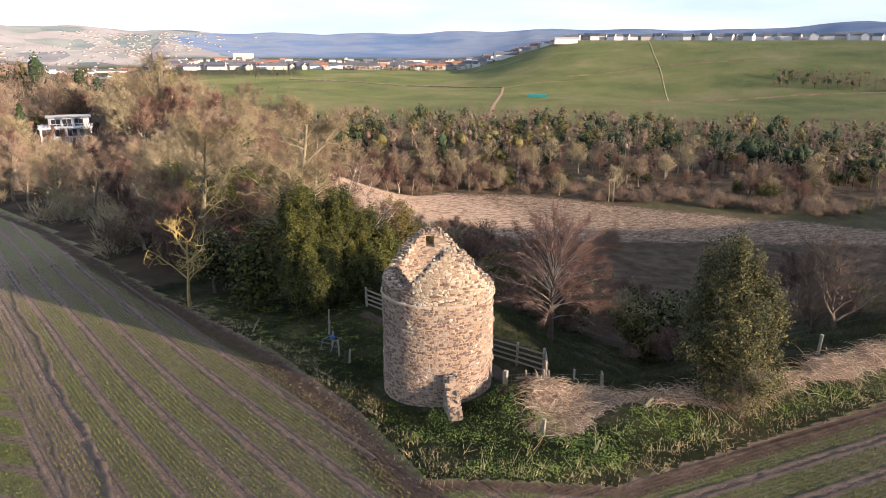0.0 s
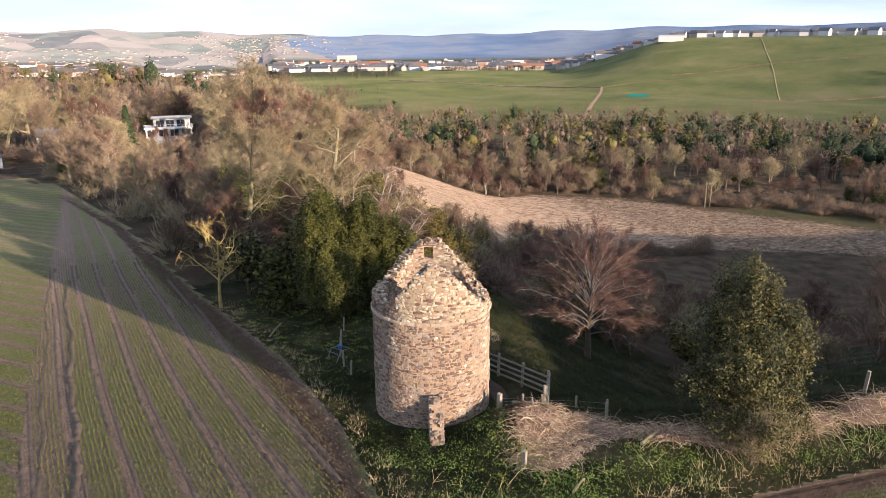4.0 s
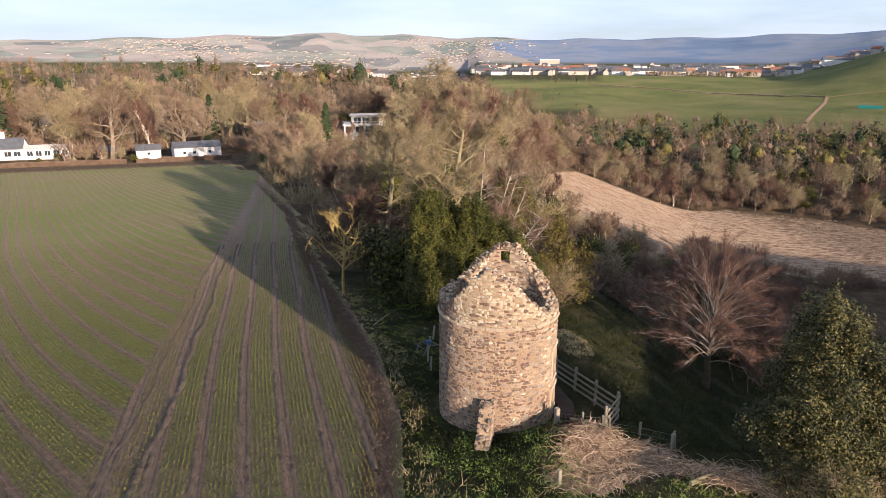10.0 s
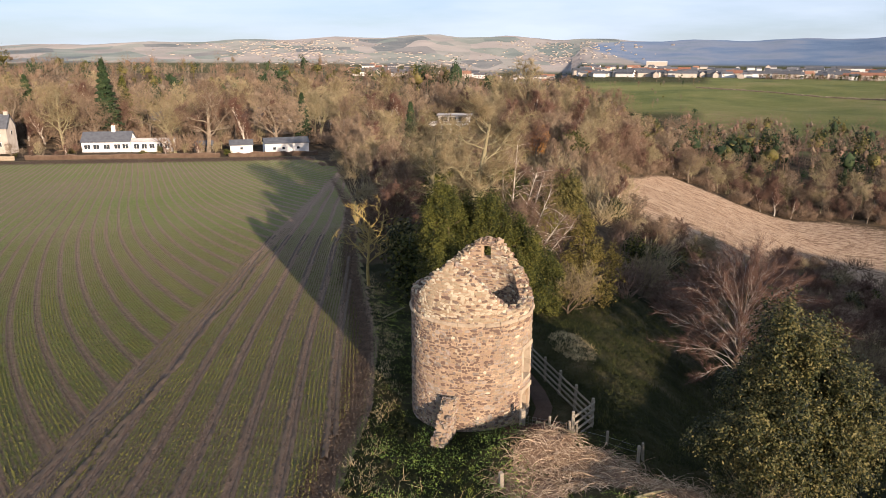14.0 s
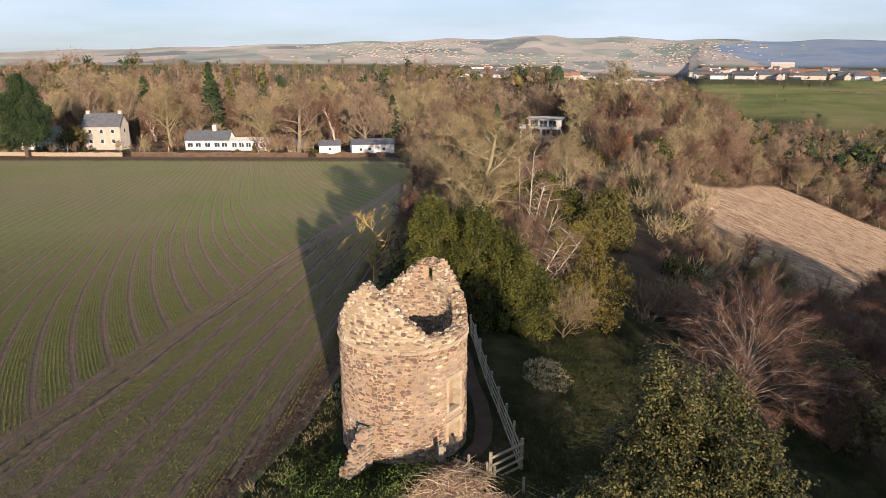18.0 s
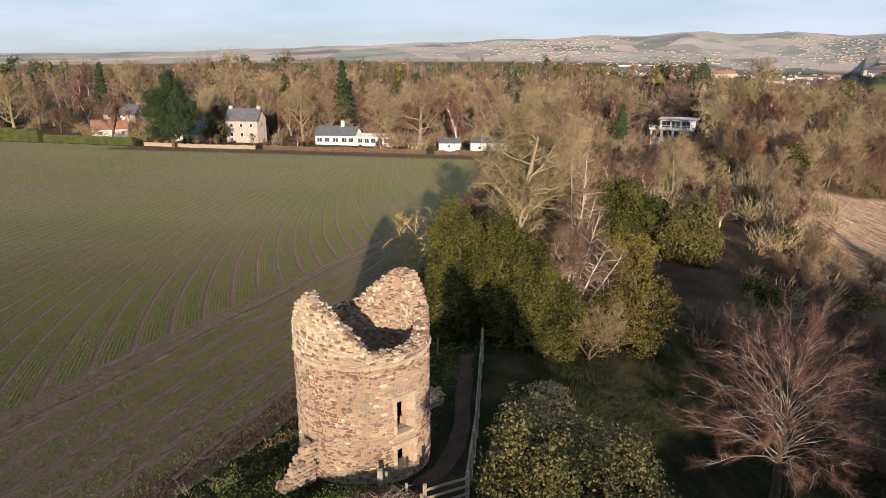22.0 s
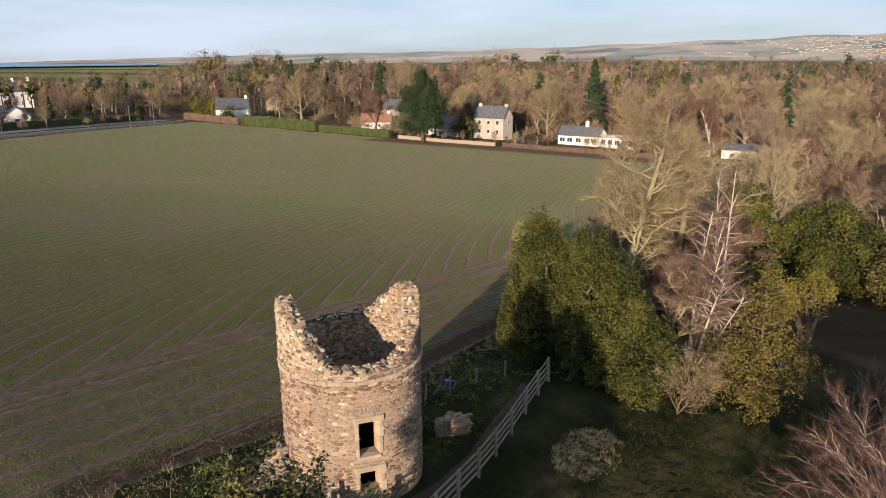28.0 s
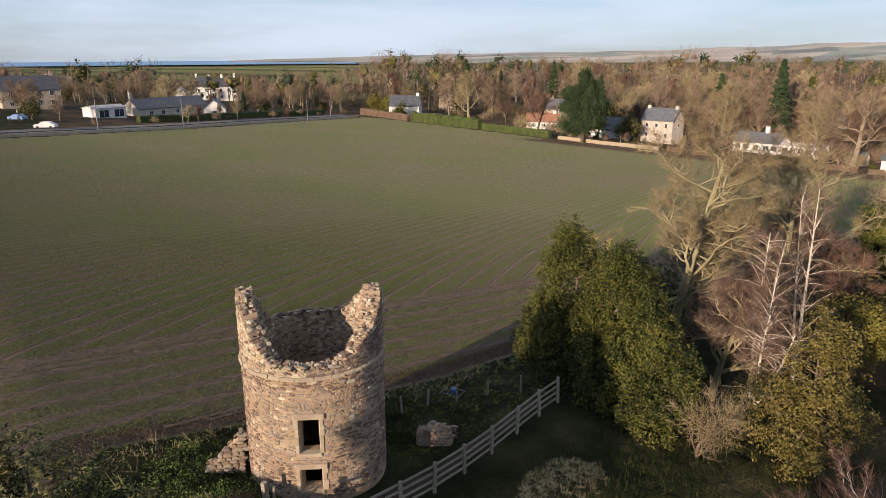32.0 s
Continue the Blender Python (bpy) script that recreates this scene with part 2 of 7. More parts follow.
TRODDEN = material("trodden_earth", [(0.027, 0.018, 0.0132), (0.045, 0.0288, 0.0204), (0.066, 0.0432, 0.03)], 1.5, 0.95, bump=0.6, fine=14)
CLOD = material("soil_clods", [(0.055, 0.040, 0.030), (0.085, 0.062, 0.046), (0.12, 0.09, 0.066)], 1.5, 0.95, bump=0.3, fine=14, island=0.4)
OLIVE = material("willow_leaves", [(0.0357, 0.0307, 0.0086), (0.078, 0.0655, 0.0158), (0.1299, 0.1068, 0.026), (0.1818, 0.1501, 0.0433)], 0.9, 0.75, bump=0, fine=5, island=0.6, translucent=0.15)
RIDGE = material("crumbled_ridge", [(0.05184, 0.03888, 0.02981), (0.081, 0.06091, 0.04536), (0.1069, 0.08424, 0.0635)], 2.0, 0.95, bump=0.9, bump_scale=9, fine=16)
SOIL = material("bare_earth", [(0.10, 0.065, 0.045), (0.16, 0.105, 0.07), (0.22, 0.15, 0.10)], 1.5, 0.95, bump=0.6, fine=14)


# ---- mesh helpers ----
def part(name, geom, mat, parent=None, label=""):
    """Links a bmesh or (verts, faces) as one mesh object, under a thing or a part."""
    me = bpy.data.meshes.new(name)
    if isinstance(geom, bmesh.types.BMesh):
        geom.to_mesh(me)
        geom.free()
    else:
        v, f = geom
        if isinstance(f, np.ndarray):
            fill(me, v, f)
        else:
            me.from_pydata(v, [], f)
    me.update()
    if mat:
        me.materials.append(mat)
    ob = new(name, me)
    if parent:
        ob.parent = parent
    if label:
        ob["label"] = label
    return ob


def fill(me, v, f):
    """Fast mesh from arrays; every face has the same number of corners."""
    v, f = np.asarray(v, np.float32), np.asarray(f, np.int32)
    me.vertices.add(len(v))
    me.vertices.foreach_set("co", v.ravel())
    k = f.shape[1]
    me.loops.add(f.size)
    me.loops.foreach_set("vertex_index", f.ravel())
    me.polygons.add(len(f))
    me.polygons.foreach_set("loop_start", np.arange(0, f.size, k, dtype=np.int32))
    me.update(calc_edges=True)


def share(name, me, parent, m=None):
    """One more object on a mesh that is already made."""
    ob = new(name, me)
    ob.parent = parent
    if m is not None:
        ob.matrix_basis = m
    return ob


def base(name, x, y, z, turn=0.0):
    ob = new(name)
    ob.empty_display_size = 0.3
    ob.matrix_basis = pose(x, y, z, 0, 0, turn)
    return ob


def box(bm, x0, x1, y0, y1, z0, z1, bevel=0.0, m=None):
    r = bmesh.ops.create_cube(bm, size=1.0)
    for v in r["verts"]:
        v.co = Vector((x0 + (v.co.x + 0.5) * (x1 - x0), y0 + (v.co.y + 0.5) * (y1 - y0), z0 + (v.co.z + 0.5) * (z1 - z0)))
    if bevel:
        edges = list({e for v in r["verts"] for e in v.link_edges})
        bmesh.ops.bevel(bm, geom=edges, offset=bevel, segments=1, affect="EDGES")
    if m is not None:
        bmesh.ops.transform(bm, matrix=m, verts=bm.verts[:] if not bevel else bm.verts[:])
    return bm


def slab(x0, x1, y0, y1, z0, z1, bevel=0.0):
    return box(bmesh.new(), x0, x1, y0, y1, z0, z1, bevel)


def tubes(lines, sides=4):
    """Tapered tubes along polylines of (points, radii)."""
    vs, fs, at = [], [], 0
    ring = np.arange(sides) * 2 * np.pi / sides
    for pts, rad in lines:
        pts, rad = np.asarray(pts, float), np.asarray(rad, float)
        way = np.gradient(pts, axis=0)
        way /= np.linalg.norm(way, axis=1)[:, None] + 1e-9
        side = np.cross(way, np.where(np.abs(way[:, 2:3]) > 0.9, [[1.0, 0, 0]], [[0, 0, 1.0]]))
        side /= np.linalg.norm(side, axis=1)[:, None] + 1e-9
        up = np.cross(side, way)
        v = pts[:, None] + rad[:, None, None] * (np.cos(ring)[None, :, None] * side[:, None] + np.sin(ring)[None, :, None] * up[:, None])
        vs.append(v.reshape(-1, 3))
        n = len(pts)
        i, j = np.meshgrid(np.arange(n - 1), np.arange(sides), indexing="ij")
        a, b = at + i * sides + j, at + i * sides + (j + 1) % sides
        fs.append(np.stack([a, b, b + sides, a + sides], -1).reshape(-1, 4))
        at += n * sides
    return np.concatenate(vs), np.concatenate(fs)


def needles(p, d, length, width, rng):
    """Three-sided tapered twigs from arrays of feet and ways."""
    n = len(p)
    d = d / (np.linalg.norm(d, axis=1)[:, None] + 1e-9)
    a = np.cross(d, rng.normal(size=(n, 3)))
    a /= np.linalg.norm(a, axis=1)[:, None] + 1e-9
    b = np.cross(d, a)
    w = np.asarray(width).reshape(-1, 1)
    ln = np.asarray(length).reshape(-1, 1)
    ring = [p + w * (math.cos(k) * a + math.sin(k) * b) for k in (0, 2.094, 4.189)]
    tip = p + ln * d
    v = np.stack([*ring, tip], 1).reshape(-1, 3)
    o = 4 * np.arange(n)[:, None]
    f = np.concatenate([o + [0, 1, 3], o + [1, 2, 3], o + [2, 0, 3]])
    return v, f


def leaves(p, nrm, size, rng, bend=0.35):
    """Folded leaf sprays: two triangles that share a bent midrib."""
    n = len(p)
    nrm = nrm / (np.linalg.norm(nrm, axis=1)[:, None] + 1e-9)
    a = np.cross(nrm, rng.normal(size=(n, 3)))
    a /= np.linalg.norm(a, axis=1)[:, None] + 1e-9
    b = np.cross(nrm, a)
    s = np.asarray(size).reshape(-1, 1)
    v = np.stack([p - a * s, p + b * s * 0.55 - nrm * s * bend, p + a * s, p - b * s * 0.55 - nrm * s * bend], 1).reshape(-1, 3)
    o = 4 * np.arange(n)[:, None]
    f = np.concatenate([o + [0, 1, 2], o + [0, 2, 3]])
    return v, f


# ---- the lie of the land ----
def step(a, b, x):
    k = np.clip((x - a) / (b - a), 0, 1)
    return k * k * (3 - 2 * k)


def margin(y):
    """The field's edge beside the tower and the wood."""
    return np.interp(y, [-6.5, 0, 9, 26, 64, 125, 160], [-5.0, -4.2, -4.2, -6.1, -9.0, -18.0, -27.0])


def south(x):
    """The field's edge along the hedge bank."""
    return np.interp(x, [-5, 0, 14, 40, 90, 600], [-6.5, -10.6, -13.2, -17.5, -26, -110])


def land(x, y):
    x, y = np.asarray(x, float), np.asarray(y, float)
    dist, az = np.hypot(x, y), np.degrees(np.arctan2(x, y))
    top = -0.4 - 0.072 * np.clip(y, -8, 185) - 0.005 * np.clip(x, -240, 10)
    top = top - 26 * step(140, 275, x) * step(-45, 40, y) - 15 * step(140, 275, x) * step(40, -45, y)
    top = top - 3 * step(185, 320, y) - 12 * step(500, 1500, dist) * step(-20, 10, az)
    top = top + 13 * step(230, 560, dist) * step(1100, 700, dist) * step(12, -12, az) * step(-75, -55, az)
    u = np.maximum(np.minimum(x - 4 - 0.25 * np.maximum(y, 0), (y - south(x) - 4.5) * 1.1), 0)
    drop = 0.40 * (np.sqrt(u * u + 9) - 3) + 1.6 * step(2, 12, u)
    floor = -47 + 7 * step(480, 850, dist)
    tall = 16 + 56 * step(36, 47, az)
    floor = floor + tall * step(800, 1330, dist)
    a, k = top - drop, 4.0
    low = np.maximum(a, floor) + k * np.exp(-np.abs(a - floor) / k) * 0.5
    low = np.where(u > 0, low, top)
    hills = np.interp(az, [-180, -75, -66, -50, -39, -25, -7, 3, 12, 20, 30, 45, 58, 66, 90, 120, 180],
                      [10, -34, -14, 14, 22, 54, 98, 118, 100, 84, 88, 118, 112, 150, 140, 60, 10])
    wave = 1 + 0.045 * np.sin(az * 0.9) + 0.03 * np.sin(az * 2.3 + 1) * np.sin(dist * 0.003)
    far = (hills + 14 - low) * step(2500, 4400, dist) * wave
    fold = (2.2 * np.sin(x * 0.016 + 0.8 * np.sin(y * 0.011)) * np.sin(y * 0.013 + 1.1) + 0.9 * np.sin(x * 0.041 + y * 0.017)) * step(620, 820, dist) * step(1330, 1230, dist) * step(20, 30, az)
    low = low + 1.0 * np.exp(-((x - 2.5) / 3.3) ** 2 - ((y - 10.8) / 4.6) ** 2)
    return low + far + fold + 0.35 * np.sin(x * 0.11 + 1.3) * np.sin(y * 0.09) * step(12, 60, u)


SLOPE = [(20, 82), (27, 66), (38, 62), (52, 68), (66, 94), (100, 126), (140, 135), (168, 118), (232, 66), (262, 70), (214, 152), (190, 200), (160, 224), (122, 220), (98, 228), (80, 200), (46, 136)]


def inside(pts, x, y):
    """Metres inside (+) or outside (-) of an outline."""
    near, odd = np.full(np.shape(x), 1e9), np.zeros(np.shape(x), bool)
    for (ax, ay), (bx, by) in zip(pts, pts[1:] + pts[:1]):
        dx, dy = bx - ax, by - ay
        k = np.clip(((x - ax) * dx + (y - ay) * dy) / (dx * dx + dy * dy), 0, 1)
        near = np.minimum(near, np.hypot(x - ax - k * dx, y - ay - k * dy))
        if dy:
            odd ^= ((ay > y) != (by > y)) & (x < dx * (y - ay) / dy + ax)
    return np.where(odd, near, -near)


def weave(x, y):
    """The slow swing of the drilled rows."""
    return 0.30 * np.sin(0.05 * y + 0.7) + 0.06 * np.sin(0.23 * y + 0.05 * x)


def in_field(x, y):
    north = (y > -6.5) & (x < margin(y)) & (y < np.interp(x, [-228, -160, -125, -88, -50, -25], [127, 134, 137, 146, 154, 161]))
    north &= x > np.interp(y, [-60, 0, 36, 78, 120], [-105, -129, -151, -183, -212])
    return north | ((y <= -6.5) & ((x < -5) | (y < south(x))) & (x > np.interp(y, [-400, -60, 0], [-10, -105, -129])))


def build_ground():
    rings = 0.4 * 1.0242 ** np.arange(392)
    rings = rings[rings < 4750]
    rings = np.r_[rings, 4800]
    n = 480
    ang = np.arange(n) * 2 * np.pi / n
    X, Y = np.outer(rings, np.sin(ang)), np.outer(rings, np.cos(ang))
    Z = land(X, Y)
    rng = np.random.default_rng(3)
    f = in_field(X, Y)
    near = (rings < 70)[:, None]
    Z = Z + np.where(~f & near & (rings > 3)[:, None], rng.normal(0, 0.045, X.shape) * np.where((np.abs(X - 2.4) < 1.6) & (np.abs(Y - 4) < 6.5), 0.2, 1), 0)
    # the bank under the hedge, and the heap of debris beside the tower
    hedge = south(X) + 3.2
    Z = Z + 0.55 * np.exp(-((Y - hedge) / 1.6) ** 2) * (X > 1) * step(1, 5, X) * step(60, 30, X)
    Z = Z + 0.75 * np.exp(-(((X - 2.2) / 2.4) ** 2 + ((Y + 4.2) / 1.5) ** 2))
    Z = Z + 0.50 * np.exp(-(((X - 6.0) / 1.1) ** 2 + ((Y - 6.7) / 1.7) ** 2))
    Z = Z - np.where(f, 0.10 * np.exp(-((X - margin(Y) + 0.9) / 0.5) ** 2) * (Y > -8), 0)
    v = np.stack([X, Y, Z], -1).reshape(-1, 3)
    v = np.r_[v, [[0, 0, float(land(0, 0))]]]
    i, j = np.meshgrid(np.arange(len(rings) - 1), np.arange(n), indexing="ij")
    a, b = i * n + j, i * n + (j + 1) % n
    quads = np.stack([a, a + n, b + n, b], -1).reshape(-1, 4)
    me = bpy.data.meshes.new("ground")
    c = len(v) - 1
    fan = [(c, k, (k + 1) % n) for k in range(n)]
    me.from_pydata(v.tolist(), [], [tuple(reversed(q)) for q in quads.tolist()] + [tuple(reversed(t)) for t in fan])
    me.polygons.foreach_set("use_smooth", [True] * len(me.polygons))
    x, y = v[:, 0], v[:, 1]
    dist, az = np.hypot(x, y), np.degrees(np.arctan2(x, y))
    fld = in_field(x, y).astype(float)
    track = np.where(in_field(x, y), np.exp(-((x - margin(y) + 0.9) / 0.7) ** 2) * (y > -8) + np.exp(-((y - south(x) + 0.5) / 0.45) ** 2) * (x > -6) * (y < -6), 0)
    endstrip = fld * step(26, 4, np.interp(x, [-228, -125, -88, -50, -25], [127, 137, 146, 154, 161]) - y) * (x > -130)
    brown = step(-4, 4, inside(SLOPE, x, y)) * (1 - 0.5 * step(125, 175, x))
    pasture = step(440, 500, dist) * step(1450, 1330, dist) * step(22, 26, az) + step(245, 262, dist) * step(330, 300, dist) * step(50, 54, az) * 0.46
    pasture = np.maximum(pasture, step(600, 800, dist) * step(1300, 1100, dist) * step(10, 16, az) * 0.7)
    pasture = np.maximum(pasture, step(430, 520, dist) * step(2600, 2300, dist) * (az < -57) * (az > -110) * (0.62 + 0.3 * np.sin(dist * 0.012 + az * 0.5)))
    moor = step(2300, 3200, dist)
    litter = step(24, 34, dist) * (y > 12) * step(1000, 800, dist)
    litter = np.where((az > 9) & (dist > 480), 0, litter)
    for name, values in (("field", fld), ("track", np.clip(track + endstrip * 0.8, 0, 1)), ("brown", brown), ("pasture", np.clip(pasture, 0, 1)), ("moor", moor), ("farms", step(19, 15, az + 2 * np.sin(dist * 0.004)) * (az > -80)), ("litter", litter)):
        me.attributes.new(name, "FLOAT", "POINT").data.foreach_set("value", np.asarray(values, np.float32))
    ob = new("ground", me)
    me.materials.append(ground_material())
    return tagged(ob, "rolling farmland with a sprouting field, rough grass and moor", "ground", kind="structure")


def ground_material():
    m = bpy.data.materials.new("ground_cover")
    m.use_nodes = True
    n, l = m.node_tree.nodes, m.node_tree.links
    p = n["Principled BSDF"]
    p.inputs["Roughness"].default_value = 0.95
    p.inputs["Specular IOR Level"].default_value = 0.1
    p.inputs["Diffuse Roughness"].default_value = 1.0
    co = n.new("ShaderNodeTexCoord")

    def noise_at(scale, detail=6, stretch=None, rough=0.55):
        t = n.new("ShaderNodeTexNoise")
        t.inputs["Scale"].default_value, t.inputs["Detail"].default_value, t.inputs["Roughness"].default_value = scale, detail, rough
        if stretch:
            q = n.new("ShaderNodeMapping")
            q.inputs["Scale"].default_value, q.inputs["Rotation"].default_value = stretch[0], stretch[1]
            l.new(co.outputs["Object"], q.inputs["Vector"])
            l.new(q.outputs["Vector"], t.inputs["Vector"])
        else:
            l.new(co.outputs["Object"], t.inputs["Vector"])
        return t.outputs["Fac"]

    def ramp(source, *stops):
        r = n.new("ShaderNodeValToRGB")
        e = r.color_ramp.elements
        while len(e) < len(stops):
            e.new(0.5)
        for k, (at, c) in enumerate(stops):
            e[k].position, e[k].color = at, (*c, 1)
        l.new(source, r.inputs["Fac"])
        return r.outputs["Color"]

    def blend(f, a, b):
        q = n.new("ShaderNodeMix")
        q.data_type = "RGBA"
        l.new(f, q.inputs["Factor"])
        l.new(a, q.inputs["A"])
        l.new(b, q.inputs["B"])
        return q.outputs["Result"]

    def calc(op, a, b=None, c=None):
        q = n.new("ShaderNodeMath")
        q.operation = op
        for k, val in enumerate((a, b, c)):
            if val is None:
                continue
            if isinstance(val, (int, float)):
                q.inputs[k].default_value = val
            else:
                l.new(val, q.inputs[k])
        return q.outputs[0]

    def mask(name, soft=0.35):
        a = n.new("ShaderNodeAttribute")
        a.attribute_name = name
        w = calc("MULTIPLY_ADD", noise_at(0.9, 8), soft, -soft / 2)
        s = calc("ADD", a.outputs["Fac"], w)
        r = n.new("ShaderNodeMapRange")
        r.inputs["From Min"].default_value, r.inputs["From Max"].default_value = 0.35, 0.65
        l.new(s, r.inputs["Value"])
        return r.outputs["Result"]

    rough = ramp(noise_at(0.35, 9), (0.3, (0.013, 0.017, 0.006)), (0.48, (0.027, 0.032, 0.011)), (0.62, (0.058, 0.054, 0.026)), (0.76, (0.125, 0.097, 0.057)))
    # drilled rows: along the margin near the wood, slanting farther in
    sep = n.new("ShaderNodeSeparateXYZ")
    l.new(co.outputs["Object"], sep.inputs[0])
    x, y = sep.outputs["X"], sep.outputs["Y"]
    wob = calc("ADD", calc("MULTIPLY", calc("SINE", calc("MULTIPLY_ADD", y, 0.05, 0.7)), 0.30), calc("MULTIPLY", calc("SINE", calc("ADD", calc("MULTIPLY", y, 0.23), calc("MULTIPLY", x, 0.05))), 0.06))
    rowa = calc("ADD", calc("ADD", x, calc("MULTIPLY", y, 0.045)), wob)
    lower = calc("LESS_THAN", calc("ADD", y, calc("MULTIPLY", calc("MAXIMUM", calc("ADD", x, 6.0), 0.0), 0.25)), -8.4)
    lower = calc("MULTIPLY", lower, calc("GREATER_THAN", x, -6.2))
    rowc = calc("ADD", calc("ADD", calc("MULTIPLY", x, 0.22), y), wob)
    rows = n.new("ShaderNodeMix")
    l.new(lower, rows.inputs[0])
    l.new(rowa, rows.inputs[2])
    l.new(rowc, rows.inputs[3])
    rowa = rows.outputs[0]
    u = calc("SUBTRACT", -17.0, x)
    um, ue = calc("MINIMUM", u, 25.0), calc("MAXIMUM", calc("SUBTRACT", u, 25.0), 0.0)
    bend = calc("ADD", calc("MULTIPLY", u, 1.43), calc("ADD", calc("MULTIPLY", calc("MULTIPLY", um, um), 0.0275), calc("MULTIPLY", ue, 1.375)))
    rowb = calc("ADD", calc("MULTIPLY", calc("SUBTRACT", y, bend), 0.52), wob)
    inner = calc("LESS_THAN", calc("ADD", x, calc("MULTIPLY", wob, 0.6)), -15.9)
    rowv = n.new("ShaderNodeMix")
    l.new(inner, rowv.inputs[0])
    l.new(rowa, rowv.inputs[2])
    l.new(rowb, rowv.inputs[3])
    pos = rowv.outputs[0]
    fine = calc("SINE", calc("MULTIPLY", pos, 2 * math.pi / 0.18))
    swing = noise_at(0.35, 4, ((1.0, 0.12, 1), (0, 0, 0.05)))
    cycle = calc("FRACT", calc("ADD", calc("DIVIDE", pos, 1.62), calc("MULTIPLY_ADD", swing, 0.04, -0.02)))
    away = calc("ABSOLUTE", calc("SUBTRACT", cycle, 0.5))
    rut = n.new("ShaderNodeMapRange")
    rut.interpolation_type = "SMOOTHSTEP"
    rut.inputs["From Min"].default_value, rut.inputs["From Max"].default_value = 0.21, 0.07
    l.new(away, rut.inputs["Value"])
    trench = n.new("ShaderNodeMapRange")
    trench.interpolation_type = "SMOOTHSTEP"
    trench.inputs["From Min"].default_value, trench.inputs["From Max"].default_value = 0.095, 0.03
    l.new(away, trench.inputs["Value"])
    strength = n.new("ShaderNodeMapRange")
    strength.inputs["From Min"].default_value, strength.inputs["From Max"].default_value = -30.0, -13.0
    strength.inputs["To Min"].default_value, strength.inputs["To Max"].default_value = 0.85, 1.0
    l.new(x, strength.inputs["Value"])
    tram = calc("MULTIPLY", rut.outputs["Result"], strength.outputs["Result"])
    band = calc("SUBTRACT", 1.0, calc("MINIMUM", calc("ABSOLUTE", calc("MULTIPLY", calc("ADD", calc("ADD", x, 15.2), calc("MULTIPLY", wob, 0.5)), 0.8)), 1.0))
    band = calc("MULTIPLY", band, calc("GREATER_THAN", calc("ADD", noise_at(0.5, 4, ((0.7, 0.2, 1), (0, 0, 0))), calc("MULTIPLY", band, 0.4)), 0.55))
    patch = noise_at(0.05, 8)
    blade = noise_at(6.0, 8, ((2.4, 0.5, 1), (0, 0, 0.05)), 0.7)
    clod = noise_at(1.3, 8, None, 0.65)
    speck = noise_at(9.0, 3, None, 0.7)
    lump = noise_at(3.4, 4, None, 0.6)
    fine = calc("MULTIPLY", fine, calc("MULTIPLY_ADD", lump, 1.6, -0.1))
    green = calc("ADD", calc("MULTIPLY", fine, 0.13), calc("ADD", calc("MULTIPLY", patch, 0.55), calc("ADD", calc("MULTIPLY", blade, 0.45), calc("ADD", calc("MULTIPLY_ADD", speck, 0.55, -0.275), calc("MULTIPLY", clod, 0.42)))))
    green = calc("SUBTRACT", green, calc("ADD", calc("MULTIPLY", tram, calc("MULTIPLY_ADD", inner, -0.02, 0.34)), calc("MULTIPLY", band, 0.34)))
    green = calc("ADD", green, calc("MULTIPLY_ADD", inner, 0.09, 0.0))
    crop = ramp(green, (0.40, (0.180, 0.131, 0.100)), (0.55, (0.150, 0.112, 0.082)), (0.67, (0.142, 0.123, 0.074)), (0.79, (0.118, 0.122, 0.048)), (0.95, (0.098, 0.122, 0.036)))
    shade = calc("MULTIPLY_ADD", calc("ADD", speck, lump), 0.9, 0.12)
    # sunlit sheen of the far crop put into its colour, brighter with distance
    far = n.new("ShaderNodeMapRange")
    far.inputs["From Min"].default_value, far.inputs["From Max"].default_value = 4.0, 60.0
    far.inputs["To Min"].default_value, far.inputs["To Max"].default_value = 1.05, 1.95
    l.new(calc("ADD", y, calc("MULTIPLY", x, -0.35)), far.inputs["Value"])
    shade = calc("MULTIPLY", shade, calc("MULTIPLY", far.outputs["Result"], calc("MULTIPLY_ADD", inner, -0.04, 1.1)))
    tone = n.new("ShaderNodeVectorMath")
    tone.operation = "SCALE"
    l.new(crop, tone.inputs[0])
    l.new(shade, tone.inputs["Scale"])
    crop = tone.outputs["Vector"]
    earth = ramp(noise_at(1.6, 9), (0.3, (0.085, 0.055, 0.040)), (0.55, (0.14, 0.095, 0.065)), (0.75, (0.19, 0.135, 0.095)))
    bracken = ramp(noise_at(0.28, 10, ((1, 2.2, 1), (0, 0, 0.5)), 0.7), (0.36, (0.12, 0.078, 0.050)), (0.47, (0.30, 0.205, 0.14)), (0.60, (0.50, 0.38, 0.27)), (0.72, (0.30, 0.26, 0.14)))
    meadow = ramp(noise_at(0.012, 9, None, 0.65), (0.34, (0.062, 0.078, 0.026)), (0.46, (0.088, 0.102, 0.034)), (0.56, (0.112, 0.116, 0.044)), (0.70, (0.155, 0.135, 0.068)))
    # distance haze is painted into the far hills as a blue base colour
    hazy_hills = ramp(noise_at(0.0022, 8, None, 0.6), (0.34, (0.055, 0.092, 0.160)), (0.46, (0.074, 0.112, 0.182)), (0.56, (0.112, 0.138, 0.192)), (0.64, (0.085, 0.120, 0.168)), (0.76, (0.25, 0.24, 0.24)))
    cells = n.new("ShaderNodeTexVoronoi")
